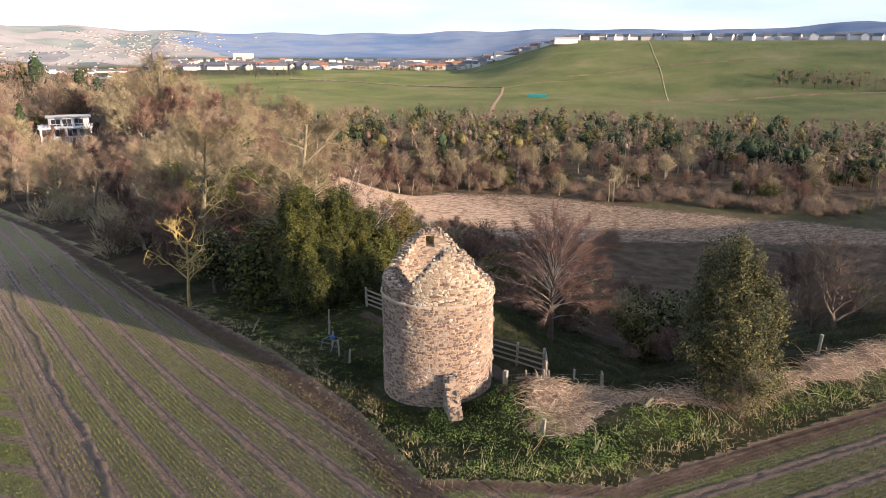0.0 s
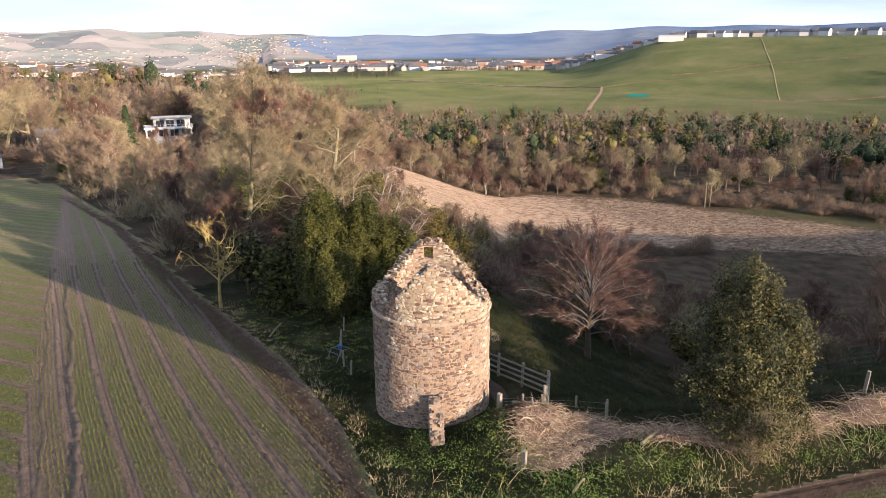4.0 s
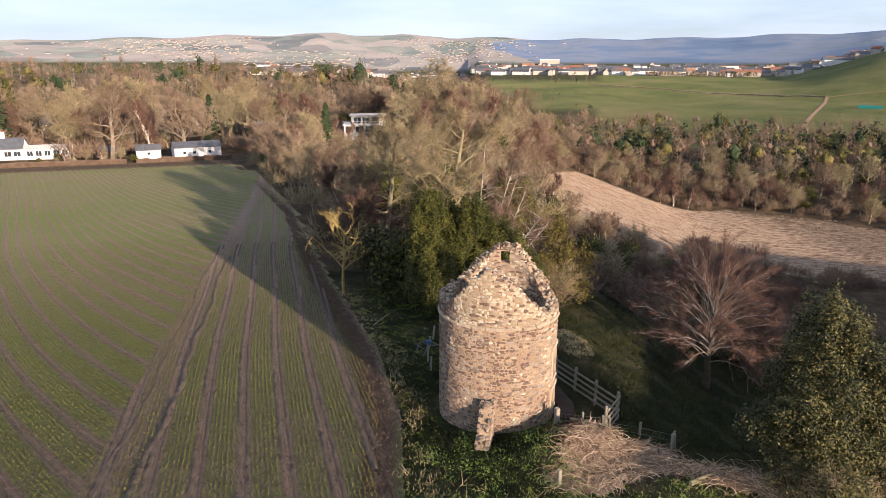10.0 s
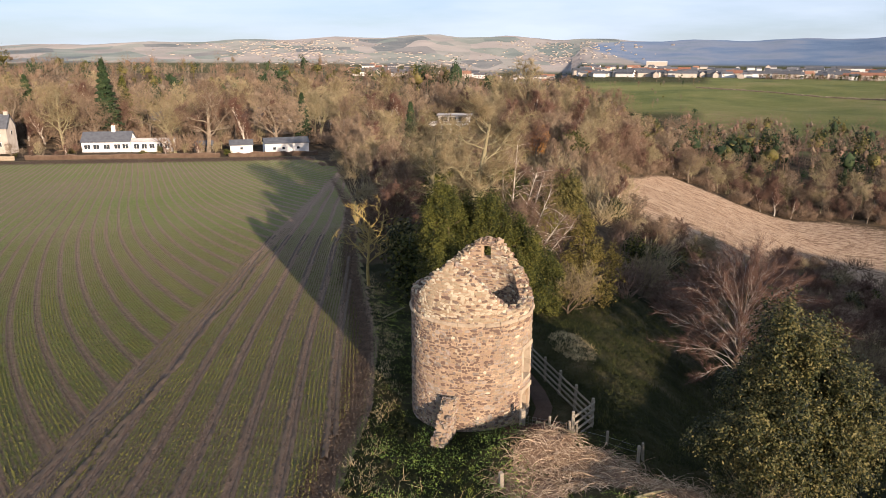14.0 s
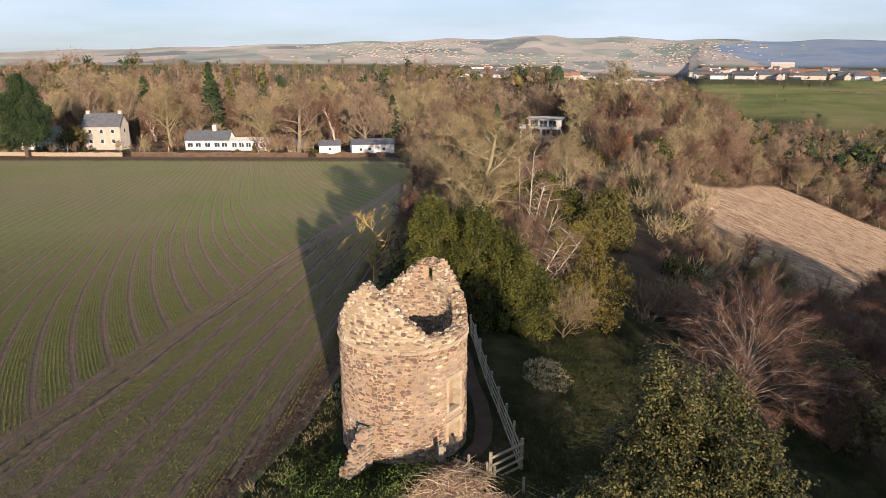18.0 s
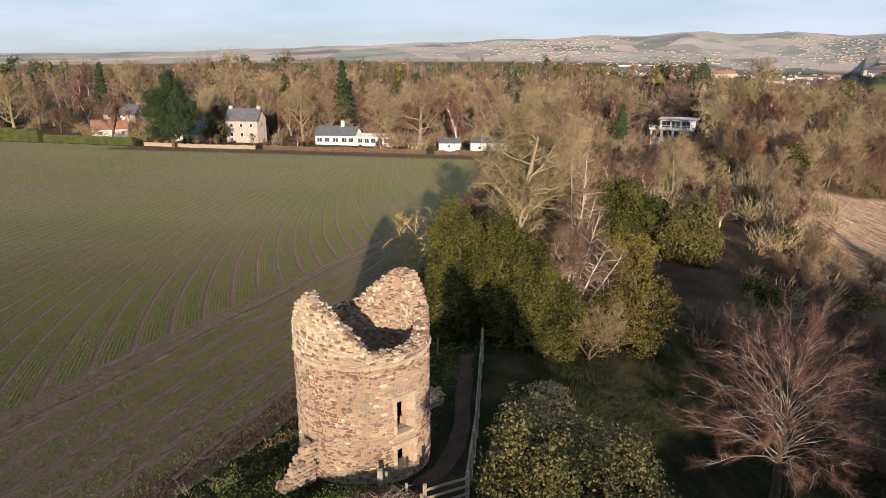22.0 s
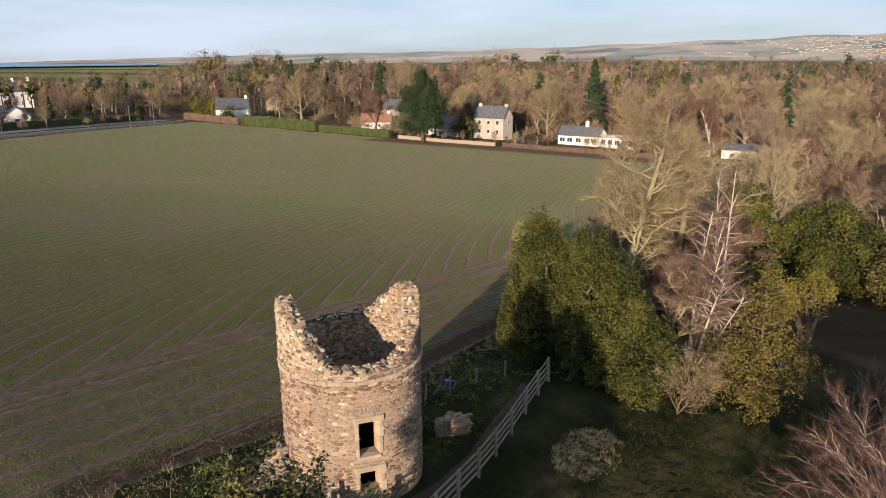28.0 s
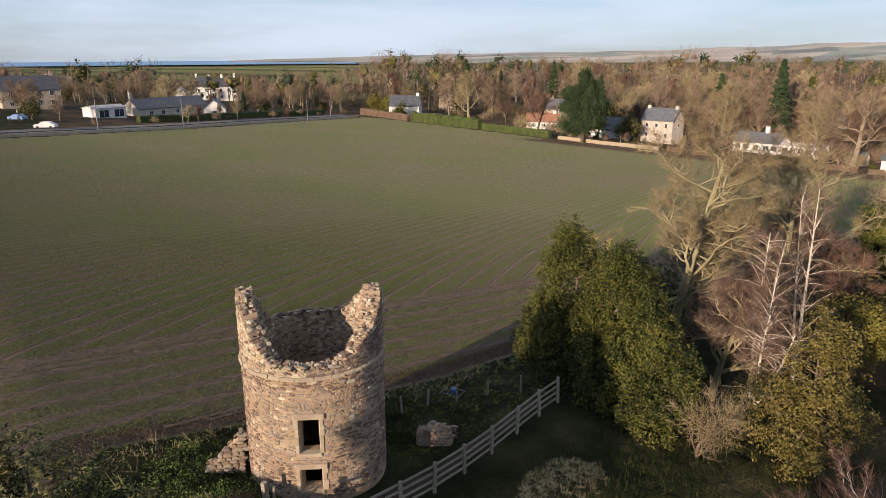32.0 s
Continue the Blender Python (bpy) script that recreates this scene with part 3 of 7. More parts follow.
    cells.inputs["Scale"].default_value = 0.0058
    cells.inputs["Randomness"].default_value = 0.9
    warp = n.new("ShaderNodeMapping")
    warp.inputs["Scale"].default_value, warp.inputs["Rotation"].default_value = (1.0, 0.6, 0.0), (0, 0, 0.5)
    l.new(co.outputs["Object"], warp.inputs["Vector"])
    l.new(warp.outputs["Vector"], cells.inputs["Vector"])
    one = n.new("ShaderNodeSeparateColor")
    l.new(cells.outputs["Color"], one.inputs[0])
    # far farm patches: field colours, greyed with the same painted haze
    farm = ramp(one.outputs[0], (0.10, (0.085, 0.112, 0.11)), (0.22, (0.165, 0.158, 0.155)), (0.42, (0.205, 0.192, 0.185)), (0.60, (0.12, 0.142, 0.132)), (0.78, (0.185, 0.168, 0.165)), (0.93, (0.058, 0.074, 0.085)))
    farm = blend(calc("MULTIPLY", noise_at(0.02, 6, ((1, 0.35, 1), (0, 0, 0.5)), 0.7), 0.45), farm, ramp(noise_at(0.006, 6), (0.4, (0.09, 0.10, 0.105)), (0.6, (0.235, 0.225, 0.22))))
    litter = ramp(noise_at(0.22, 9), (0.3, (0.045, 0.034, 0.022)), (0.5, (0.080, 0.058, 0.036)), (0.66, (0.12, 0.088, 0.055)), (0.8, (0.065, 0.075, 0.026)))
    col = blend(mask("litter", 0.4), rough, litter)
    col = blend(mask("pasture", 0.2), col, meadow)
    col = blend(mask("brown", 0.6), col, bracken)
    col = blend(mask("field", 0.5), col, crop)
    col = blend(mask("track", 0.7), col, earth)
    col = blend(mask("moor", 0.3), col, blend(mask("farms", 0.1), hazy_hills, farm))
    l.new(col, p.inputs["Base Color"])
    fa = n.new("ShaderNodeAttribute")
    fa.attribute_name = "field"
    relief = calc("ADD", calc("MULTIPLY", fa.outputs["Fac"], calc("ADD", calc("MULTIPLY", fine, 0.09), calc("ADD", calc("MULTIPLY", calc("MULTIPLY", trench.outputs["Result"], strength.outputs["Result"]), -0.85), calc("MULTIPLY", band, -0.5)))), calc("MULTIPLY", calc("ADD", noise_at(2.6, 12, None, 0.74), calc("ADD", calc("MULTIPLY", speck, 0.5), calc("MULTIPLY", lump, 0.5))), 1.5))
    bn = n.new("ShaderNodeBump")
    bn.inputs["Strength"].default_value, bn.inputs["Distance"].default_value = 1.0, 0.36
    l.new(relief, bn.inputs["Height"])
    l.new(bn.outputs["Normal"], p.inputs["Normal"])
    return m


ground = build_ground()


def gz(x, y):
    return float(land(x, y))


# ---- the tower ----
R_OUT, R_IN, COURSE = 2.50, 1.92, 4.30
RIM_AT = [-180, -160, -142, -128, -117, -100, -84, -70, -58, -30, -8, 8, 18, 30, 40, 52, 67, 80, 95, 110, 122, 150, 180]
RIM_Z = [4.95, 4.95, 5.7, 6.35, 6.72, 6.35, 5.75, 5.2, 4.72, 4.62, 4.66, 4.9, 5.3, 5.55, 6.0, 6.45, 6.55, 6.35, 5.85, 5.35, 5.0, 4.9, 4.95]


def rim(deg):
    return np.interp((np.asarray(deg) + 180) % 360 - 180, RIM_AT, RIM_Z)


DOOR_UP, DOOR_LOW = (-31.0, 1.62, 2.86), (-31.0, 0.20, 1.02)   # bearing, foot, head
HALF_UP, HALF_LOW = 8.0, 8.6                                   # half widths in degrees
OCULUS = (66.0, 5.66, 6.24, 6.6)                               # bearing, foot, head, half width


def open_at(deg, z, grow=0.0):
    d = (deg + 31.0 + 180) % 360 - 180
    if abs(d) < HALF_UP + grow and DOOR_UP[1] - grow * 0.02 < z < DOOR_UP[2] + grow * 0.02:
        return True
    if abs(d) < HALF_LOW + grow and DOOR_LOW[1] - grow * 0.02 < z < DOOR_LOW[2] + grow * 0.02:
        return True
    d = (deg - OCULUS[0] + 180) % 360 - 180
    return abs(d) < OCULUS[3] + grow * 0.4 and OCULUS[1] < z < OCULUS[2]


def ring_point(deg, r, z):
    a = radians(deg)
    return (r * math.cos(a), r * math.sin(a), z)


def tower_core(tower):
    """The mortared body of the wall, with its openings through it and a broken head."""
    na, rng = 240, np.random.default_rng(5)
    degs = np.arange(na) * 360 / na - 180
    jag = rng.normal(0, 0.05, na)
    v, f, idx = [], [], {}
    nz = 92
    levels = np.linspace(-0.5, 6.9, nz + 1)

    def solid(i, k):
        d = degs[i % na] + 180 / na
        z = (levels[k] + levels[k + 1]) / 2
        return z < rim(d) - 0.06 + jag[i % na] and not open_at(d, z)

    def vert(i, k, inner):
        key = (i % na, k, inner)
        if key not in idx:
            r = (R_IN if inner else R_OUT - 0.036) + rng.normal(0, 0.008)
            idx[key] = len(v)
            v.append(ring_point(degs[i % na], r, levels[k]))
        return idx[key]

    for i in range(na):
        for k in range(nz):
            if not solid(i, k):
                continue
            o = [vert(i, k, 0), vert(i + 1, k, 0), vert(i + 1, k + 1, 0), vert(i, k + 1, 0)]
            n = [vert(i, k, 1), vert(i + 1, k, 1), vert(i + 1, k + 1, 1), vert(i, k + 1, 1)]
            f.append(o)
            f.append(n[::-1])
            if k + 1 == nz or not solid(i, k + 1):
                f.append([o[3], o[2], n[2], n[3]])
            if k > 0 and not solid(i, k - 1):
                f.append([o[1], o[0], n[0], n[1]])
            if not solid(i + 1, k):
                f.append([o[2], o[1], n[1], n[2]])
            if not solid(i - 1, k):
                f.append([o[0], o[3], n[3], n[0]])
    return part("core", (v, f), MORTAR, tower, "lime mortar body of the wall")


def stone_shape(rng):
    """An irregular rubble block in unit size: x along, y out of the wall, z up."""
    n = rng.choice((6, 7, 7, 8))
    turn, rings = rng.uniform(0, 1), ([], [], [])
    for k in range(n):
        a = 2 * math.pi * (k + turn + rng.uniform(-0.22, 0.22)) / n
        c, s = math.cos(a), math.sin(a)
        reach = 0.5 / max(abs(c), abs(s)) ** 0.62 * rng.uniform(0.86, 1.08)
        bulge = rng.uniform(0.16, 0.34)
        rings[0].append((c * reach, -0.5, s * reach))
        rings[1].append((c * reach, bulge, s * reach))
        inner = reach * rng.uniform(0.72, 0.88)
        rings[2].append((c * inner, 0.42 + rng.uniform(-0.10, 0.10), s * inner))
    v = np.array(rings[0] + rings[1] + rings[2])
    f = [tuple(2 * n + k for k in range(n))]
    for a, b in ((0, n), (n, 2 * n)):
        for k in range(n):
            f.append((a + k, a + (k + 1) % n, b + (k + 1) % n, b + k))
    return v, f


STONES = [stone_shape(random.Random(k)) for k in range(40)]


def stone_frame(deg, r, z, w, d, h, tip=0.0):
    """The placing of a block in the wall: its width along the ring, depth outwards, height up."""
    a = radians(deg)
    out, along, up = Vector((math.cos(a), math.sin(a), 0)), Vector((-math.sin(a), math.cos(a), 0)), Vector((0, 0, 1))
    m = Matrix((along, out, up)).transposed().to_4x4()
    m = Matrix.Translation((r * out.x, r * out.y, z)) @ m @ Matrix.Rotation(tip, 4, "Y")
    return m @ Matrix.Diagonal((-w, d, h, 1))


def build_tower():
    tower = base("ruined_tower", 0, 0, 0)
    tagged(tower, "roofless round rubble tower with broken battlement-like wall heads", "tower")
    tower_core(tower)
    rng = random.Random(11)
    meshes = []
    for k, (v, f) in enumerate(STONES):
        pair = []
        for mat in (STONE, PALE):
            me = bpy.data.meshes.new("stone")
            me.from_pydata(v.tolist(), [], f)
            me.materials.append(mat)
            pair.append(me)
        meshes.append(pair)
    sv, sf, pv, pf = [], [], [], []
    single = 0

    def lay(m, pale, alone):
        k = rng.randrange(len(STONES))
        nonlocal single
        if alone:
            share("stone", meshes[k][1 if pale else 0], tower, m)
            single += 1
            return
        vv, ff = (pv, pf) if pale else (sv, sf)
        at = len(vv)
        arr = STONES[k][0] @ np.array(m.to_3x3()).T + np.array(m.translation)
        vv.extend(map(tuple, arr))
        ff.extend(tuple(at + c for c in q) for q in STONES[k][1])

    z = -0.3
    while z < 6.8:
        h = rng.uniform(0.075, 0.13)
        d = rng.uniform(0, 8)
        end = d + 360
        while d < end:
            w = rng.choice((rng.uniform(0.07, 0.14), rng.uniform(0.11, 0.22), rng.uniform(0.17, 0.30)))
            if -62 < d % 360 - 360 * (d % 360 > 180) < 75:                # larger blocks on the side of the openings
                w *= 1.3
            step_deg = math.degrees(w / R_OUT)
            mid = d + step_deg / 2
            zz = z + h / 2 + 0.05 * math.sin(math.radians(mid * 3)) + rng.uniform(-0.035, 0.035)
            if zz + h * 0.4 < rim(mid) + rng.uniform(-0.06, 0.10) and not open_at(mid, zz, 3.2) and abs(zz - COURSE) > 0.07:
                a = (mid + 180) % 360 - 180
                upper = zz > COURSE
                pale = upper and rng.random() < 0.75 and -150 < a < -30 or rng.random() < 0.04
                alone = single < 290 and -75 < a < -10 and 1.2 < zz < 4.3
                proud = R_OUT - 0.072 + (0.010 if upper else 0) + rng.uniform(-0.02, 0.012)
                lay(stone_frame(mid, proud, zz, w * 1.02, 0.13, h * rng.choice((rng.uniform(0.75, 1.0), rng.uniform(0.95, 1.35))), rng.uniform(-0.22, 0.22)), pale, alone)
            if zz + h * 0.4 < rim(mid) - 0.02 and rng.random() < 0.9 and not open_at(mid, zz, 2.0) and zz > 3.0:
                m = stone_frame(mid, R_IN + 0.05, zz, w * 0.97, -0.16, h * 0.95)
                lay(m, rng.random() < 0.35, False)
            d += step_deg
        z += h
    # loose blocks along the broken head
    for k in range(560):
        a = rng.uniform(-180, 180)
        r = rng.uniform(R_IN + 0.05, R_OUT - 0.12)
        s = rng.uniform(0.08, 0.20)
        m = stone_frame(a, r, float(rim(a)) + rng.uniform(-0.10, 0.05), s, s * rng.uniform(0.6, 1), s * rng.uniform(0.4, 0.7), rng.uniform(-0.5, 0.5))
        lay(m @ Matrix.Rotation(rng.uniform(-0.6, 0.6), 4, "Z"), rng.random() < 0.5, False)
    tagged(part("stonework", (sv, sf), STONE, tower, "brown and ochre rubble stones"), kind="stuff")
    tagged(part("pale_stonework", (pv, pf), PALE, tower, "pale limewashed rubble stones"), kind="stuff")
    # the projecting course, in dressed blocks
    d = -180.0
    while d < 179:
        w = rng.uniform(9, 15)
        w = min(w, 180 - d)
        worn, lift = rng.choice((0.0, 0.0, 0.02, 0.05)), rng.uniform(-0.02, 0.015)
        v, f = [], []
        for k in range(5):
            a = d + 0.25 + (w - 0.5) * k / 4
            for r, zc in ((R_OUT - 0.12, COURSE - 0.075), (R_OUT + 0.048, COURSE - 0.045), (R_OUT + 0.056, COURSE + 0.02), (R_OUT + 0.02, COURSE + 0.075), (R_OUT - 0.12, COURSE + 0.075)):
                v.append(ring_point(a, r + rng.uniform(-0.014, 0.012) - (worn if r > R_OUT else 0), zc + lift + rng.uniform(-0.008, 0.008)))
        for k in range(4):
            for q in range(5):
                f.append((k * 5 + q, (k + 1) * 5 + q, (k + 1) * 5 + (q + 1) % 5, k * 5 + (q + 1) % 5))
        f += [tuple(range(4, -1, -1)), tuple(range(20, 25))]
        part("course_stone", (v, f), ASHLAR, tower)
        d += w
    # dressed surrounds of the two openings
    for (deg, z0, z1), half in ((DOOR_UP, HALF_UP), (DOOR_LOW, HALF_LOW)):
        wide = 2 * radians(half) * R_OUT
        jamb = part("lintel", slab(-wide / 2 - 0.17, wide / 2 + 0.17, -0.16, 0.105, -0.10, 0.10, 0.02), ASHLAR, tower, "dressed stone lintel")
        jamb.matrix_basis = stone_frame(deg, R_OUT - 0.10, z1 + 0.10, 1, 1, 1)
        sill = part("sill", slab(-wide / 2 - 0.04, wide / 2 + 0.04, -0.2, 0.11, -0.06, 0.06, 0.02), ASHLAR, tower, "dressed stone sill")
        sill.matrix_basis = stone_frame(deg, R_OUT - 0.10, z0 - 0.07, 1, 1, 1)
        for s in (-1, 1):
            zz = z0
            while zz < z1 - 0.02:
                hh = min(rng.uniform(0.22, 0.42), z1 - zz)
                ww = rng.uniform(0.12, 0.19)
                j = part("jamb_stone", slab(-ww / 2, ww / 2, -0.2, 0.125, 0.004, hh - 0.004, 0.012), ASHLAR, tower)
                j.matrix_basis = stone_frame(deg + s * (half + math.degrees(ww / 2 / R_OUT)), R_OUT - 0.12, zz, 1, 1, 1)
                zz += hh
    # a rough relieving arch over the upper opening
    for k in range(9):
        a = (k - 4) / 4 * 62
        dd = math.sin(radians(a)) * 0.50
        m = stone_frame(-31 + math.degrees(dd / R_OUT), R_OUT - 0.085, 2.93 + 0.36 * math.cos(radians(a)) + 0.05, 0.12, 0.16, 0.26, radians(a))
        share("voussoir", meshes[k][0], tower, m)
    # stones round the oculus
    for k in range(12):
        a = k / 12 * 2 * math.pi
        m = stone_frame(OCULUS[0] + math.degrees(0.37 * math.cos(a) / R_OUT), R_OUT - 0.06, 5.95 + 0.38 * math.sin(a), 0.13, 0.2, 0.18, -a)
        share("oculus_stone", meshes[k][1], tower, m)
    # unseen floor, added to block the sky so the openings stay dark
    floor = part("vault_top", ([ring_point(k * 15, R_IN + 0.02, 3.15 + 0.1 * math.sin(k * 2.1)) for k in range(24)] + [(0, 0, 3.5)], [(k, (k + 1) % 24, 24) for k in range(24)]), SOIL, tower, "unseen earth floor added inside to darken the openings")
    return tower, meshes


tower, STONE_MESHES = build_tower()


def rubble_wall(name, x, y, turn, length, thick, heights, seed, label, mat=0):
    """A broken stub of wall: mortar body with blocks on its faces and its ragged head."""
    rng = random.Random(seed)
    thing = base(name, x, y, gz(x, y) - 0.15, turn)
    tagged(thing, label, "wall")
    n = len(heights)
    v, f = [], []
    for k, h in enumerate(heights):
        xx = -length / 2 + length * k / (n - 1)
        t = thick / 2 - 0.05
        v += [(xx, -t, 0), (xx, t, 0), (xx, t * 0.85, h - 0.06), (xx, -t * 0.85, h - 0.06)]
    for k in range(n - 1):
        for q in range(4):
            f.append((4 * k + q, 4 * k + 4 + q, 4 * k + 4 + (q + 1) % 4, 4 * k + (q + 1) % 4))
    f += [(3, 2, 1, 0), (4 * n - 4, 4 * n - 3, 4 * n - 2, 4 * n - 1)]
    part("core", (v, f), MORTAR, thing)
    top = lambda xx: float(np.interp(xx, np.linspace(-length / 2, length / 2, n), heights))
    z = 0.0
    while z < max(heights):
        h = rng.uniform(0.10, 0.19)
        for side in (-1, 1):
            xx = -length / 2
            while xx < length / 2:
                w = rng.uniform(0.15, 0.36)
                if z + h * 0.6 < top(min(xx + w / 2, length / 2)):
                    m = pose(xx + w / 2, side * (thick / 2 - 0.06), z + h / 2, 0, 0, 0 if side > 0 else 180) @ Matrix.Diagonal((w * 0.97, 0.16, h * 0.95, 1))
                    share("stone", STONE_MESHES[rng.randrange(40)][mat], thing, m)
                xx += w
        for end in (-1, 1):
            yy = -thick / 2
            while yy < thick / 2 - 0.05:
                w = rng.uniform(0.15, 0.3)
                if z + h * 0.6 < top(end * length / 2):
                    share("stone", STONE_MESHES[rng.randrange(40)][mat], thing, pose(end * (length / 2 - 0.03), min(yy + w / 2, thick / 2 - 0.1), z + h / 2, 0, 0, -90 * end) @ Matrix.Diagonal((w * 0.97, 0.16, h * 0.95, 1)))
                yy += w
        z += h
    for k in range(int(length * 9)):
        xx = rng.uniform(-length / 2, length / 2)
        s = rng.uniform(0.14, 0.28)
        share("cope_stone", STONE_MESHES[rng.randrange(40)][mat], thing, pose(xx, rng.uniform(-thick / 2 + 0.1, thick / 2 - 0.1), top(xx) - 0.02, rng.uniform(-15, 15), rng.uniform(-15, 15), rng.uniform(0, 360)) @ Matrix.Diagonal((s, s * 0.8, s * 0.6, 1)))
    return thing


rubble_wall("buttress_stub", -1.35, -3.05, 66, 1.3, 0.55, [0.4, 0.65, 1.0, 1.35, 1.7], 3, "broken stub of rubble wall leaning on the tower", 0)
rubble_wall("ruined_wall", 0.95, 4.55, 52, 1.3, 0.6, [0.7, 0.85, 0.95, 0.95, 0.8], 4, "short ruined rubble wall beside the tower path", 0)


# ---- the fences ----
def fence_run(name, pts, height, rails, label, lean=0.0, sink=0.3):
    """Posts along a line with flat rails between them."""
    rng = random.Random(len(pts) * 7 + rails)
    thing = base(name, pts[0][0], pts[0][1], gz(*pts[0]))
    tagged(thing, label, "fence")
    o = thing.matrix_basis.translation
    post = bpy.data.meshes.new("post")
    bm = slab(-0.055, 0.055, -0.055, 0.055, -sink, height + 0.06, 0.012)
    bm.to_mesh(post)
    bm.free()
    post.materials.append(WOOD)
    for k, (x, y) in enumerate(pts):
        share("post", post, thing, pose(x - o.x, y - o.y, gz(x, y) - o.z, rng.uniform(-2, 2) + lean, rng.uniform(-2, 2), rng.uniform(-10, 10)))
    for a, b in zip(pts, pts[1:]):
        va, vb = Vector((a[0] - o.x, a[1] - o.y, gz(*a) - o.z)), Vector((b[0] - o.x, b[1] - o.y, gz(*b) - o.z))
        for k in range(rails):
            z = height * (k + 0.75) / rails * 0.97
            way = vb - va
            m = look(va + Vector((0, 0, z + rng.uniform(-0.012, 0.012))), vb + Vector((0, 0, z + rng.uniform(-0.012, 0.012))))
            n = Vector((-way.y, way.x, 0)).normalized() * 0.065
            bm = slab(-0.018, 0.018, -0.048, 0.048, -way.length - 0.04, 0.04, 0.006)
            part("rail", bm, WOOD, thing).matrix_basis = Matrix.Translation(n) @ m
    return thing


fence_line = [(4.65, -2.19), (4.35, -0.6), (4.05, 1.0), (3.75, 2.6), (3.4, 4.2), (3.05, 5.8), (2.7, 7.4), (2.4, 8.9), (2.09, 10.29)]
fence_run("rail_fence", fence_line, 1.15, 4, "grey weathered post and rail fence beside the path")
fence_run("gate_panel", [(3.56, -3.44), (4.65, -2.19)][::-1], 1.25, 4, "weathered four-rail wooden panel at the fence corner")


def wire_fence(name, pts, height, label, strands=6, mesh=True):
    thing = base(name, pts[0][0], pts[0][1], gz(*pts[0]))
    tagged(thing, label, "fence")
    o = thing.matrix_basis.translation
    bm = bmesh.new()
    bmesh.ops.create_cone(bm, cap_ends=True, segments=8, radius1=0.055, radius2=0.05, depth=height + 0.35, matrix=Matrix.Translation((0, 0, height / 2 - 0.1)))
    me = bpy.data.meshes.new("post")
    bm.to_mesh(me)
    bm.free()
    me.materials.append(WOOD)
    rng = random.Random(len(pts))
    for x, y in pts:
        share("post", me, thing, pose(x - o.x, y - o.y, gz(x, y) - o.z, rng.uniform(-5, 5), rng.uniform(-5, 5)))
    lines = []
    for k in range(strands):
        z = height * (k + 0.4) / strands
        lines.append(([(x - o.x, y - o.y, gz(x, y) - o.z + z) for x, y in pts], [0.0035] * len(pts)))
    for (ax, ay), (bx, by) in zip(pts, pts[1:]):
        n = int(math.hypot(bx - ax, by - ay) / 0.15)
        for k in range(1, n if mesh else 1):
            x, y = ax + (bx - ax) * k / n, ay + (by - ay) * k / n
            za = (gz(ax, ay) * (n - k) + gz(bx, by) * k) / n - o.z
            lines.append(([(x - o.x, y - o.y, za + 0.05), (x - o.x, y - o.y, za + height * 0.9)], [0.004, 0.004]))
    part("netting", tubes(lines, 3), WIRE, thing, "rusty wire netting")
    return thing


wire_fence("wire_fence", [(1.85, -2.55), (2.75, -3.0), (3.5, -3.4)], 0.85, "low stock-wire fence between tower and panel")
wire_fence("stock_fence", [(3.7, -3.5), (4.7, -4.1), (5.9, -4.7)], 0.75, "low stock-wire fence with rough posts in the grass", 3, False)
wire_fence("field_fence", [(-0.4, 10.4), (-1.1, 9.0), (-1.6, 7.6), (-1.9, 6.2), (-2.0, 4.9)], 0.75, "sagging wire fence with old posts in rough grass", 2, False)


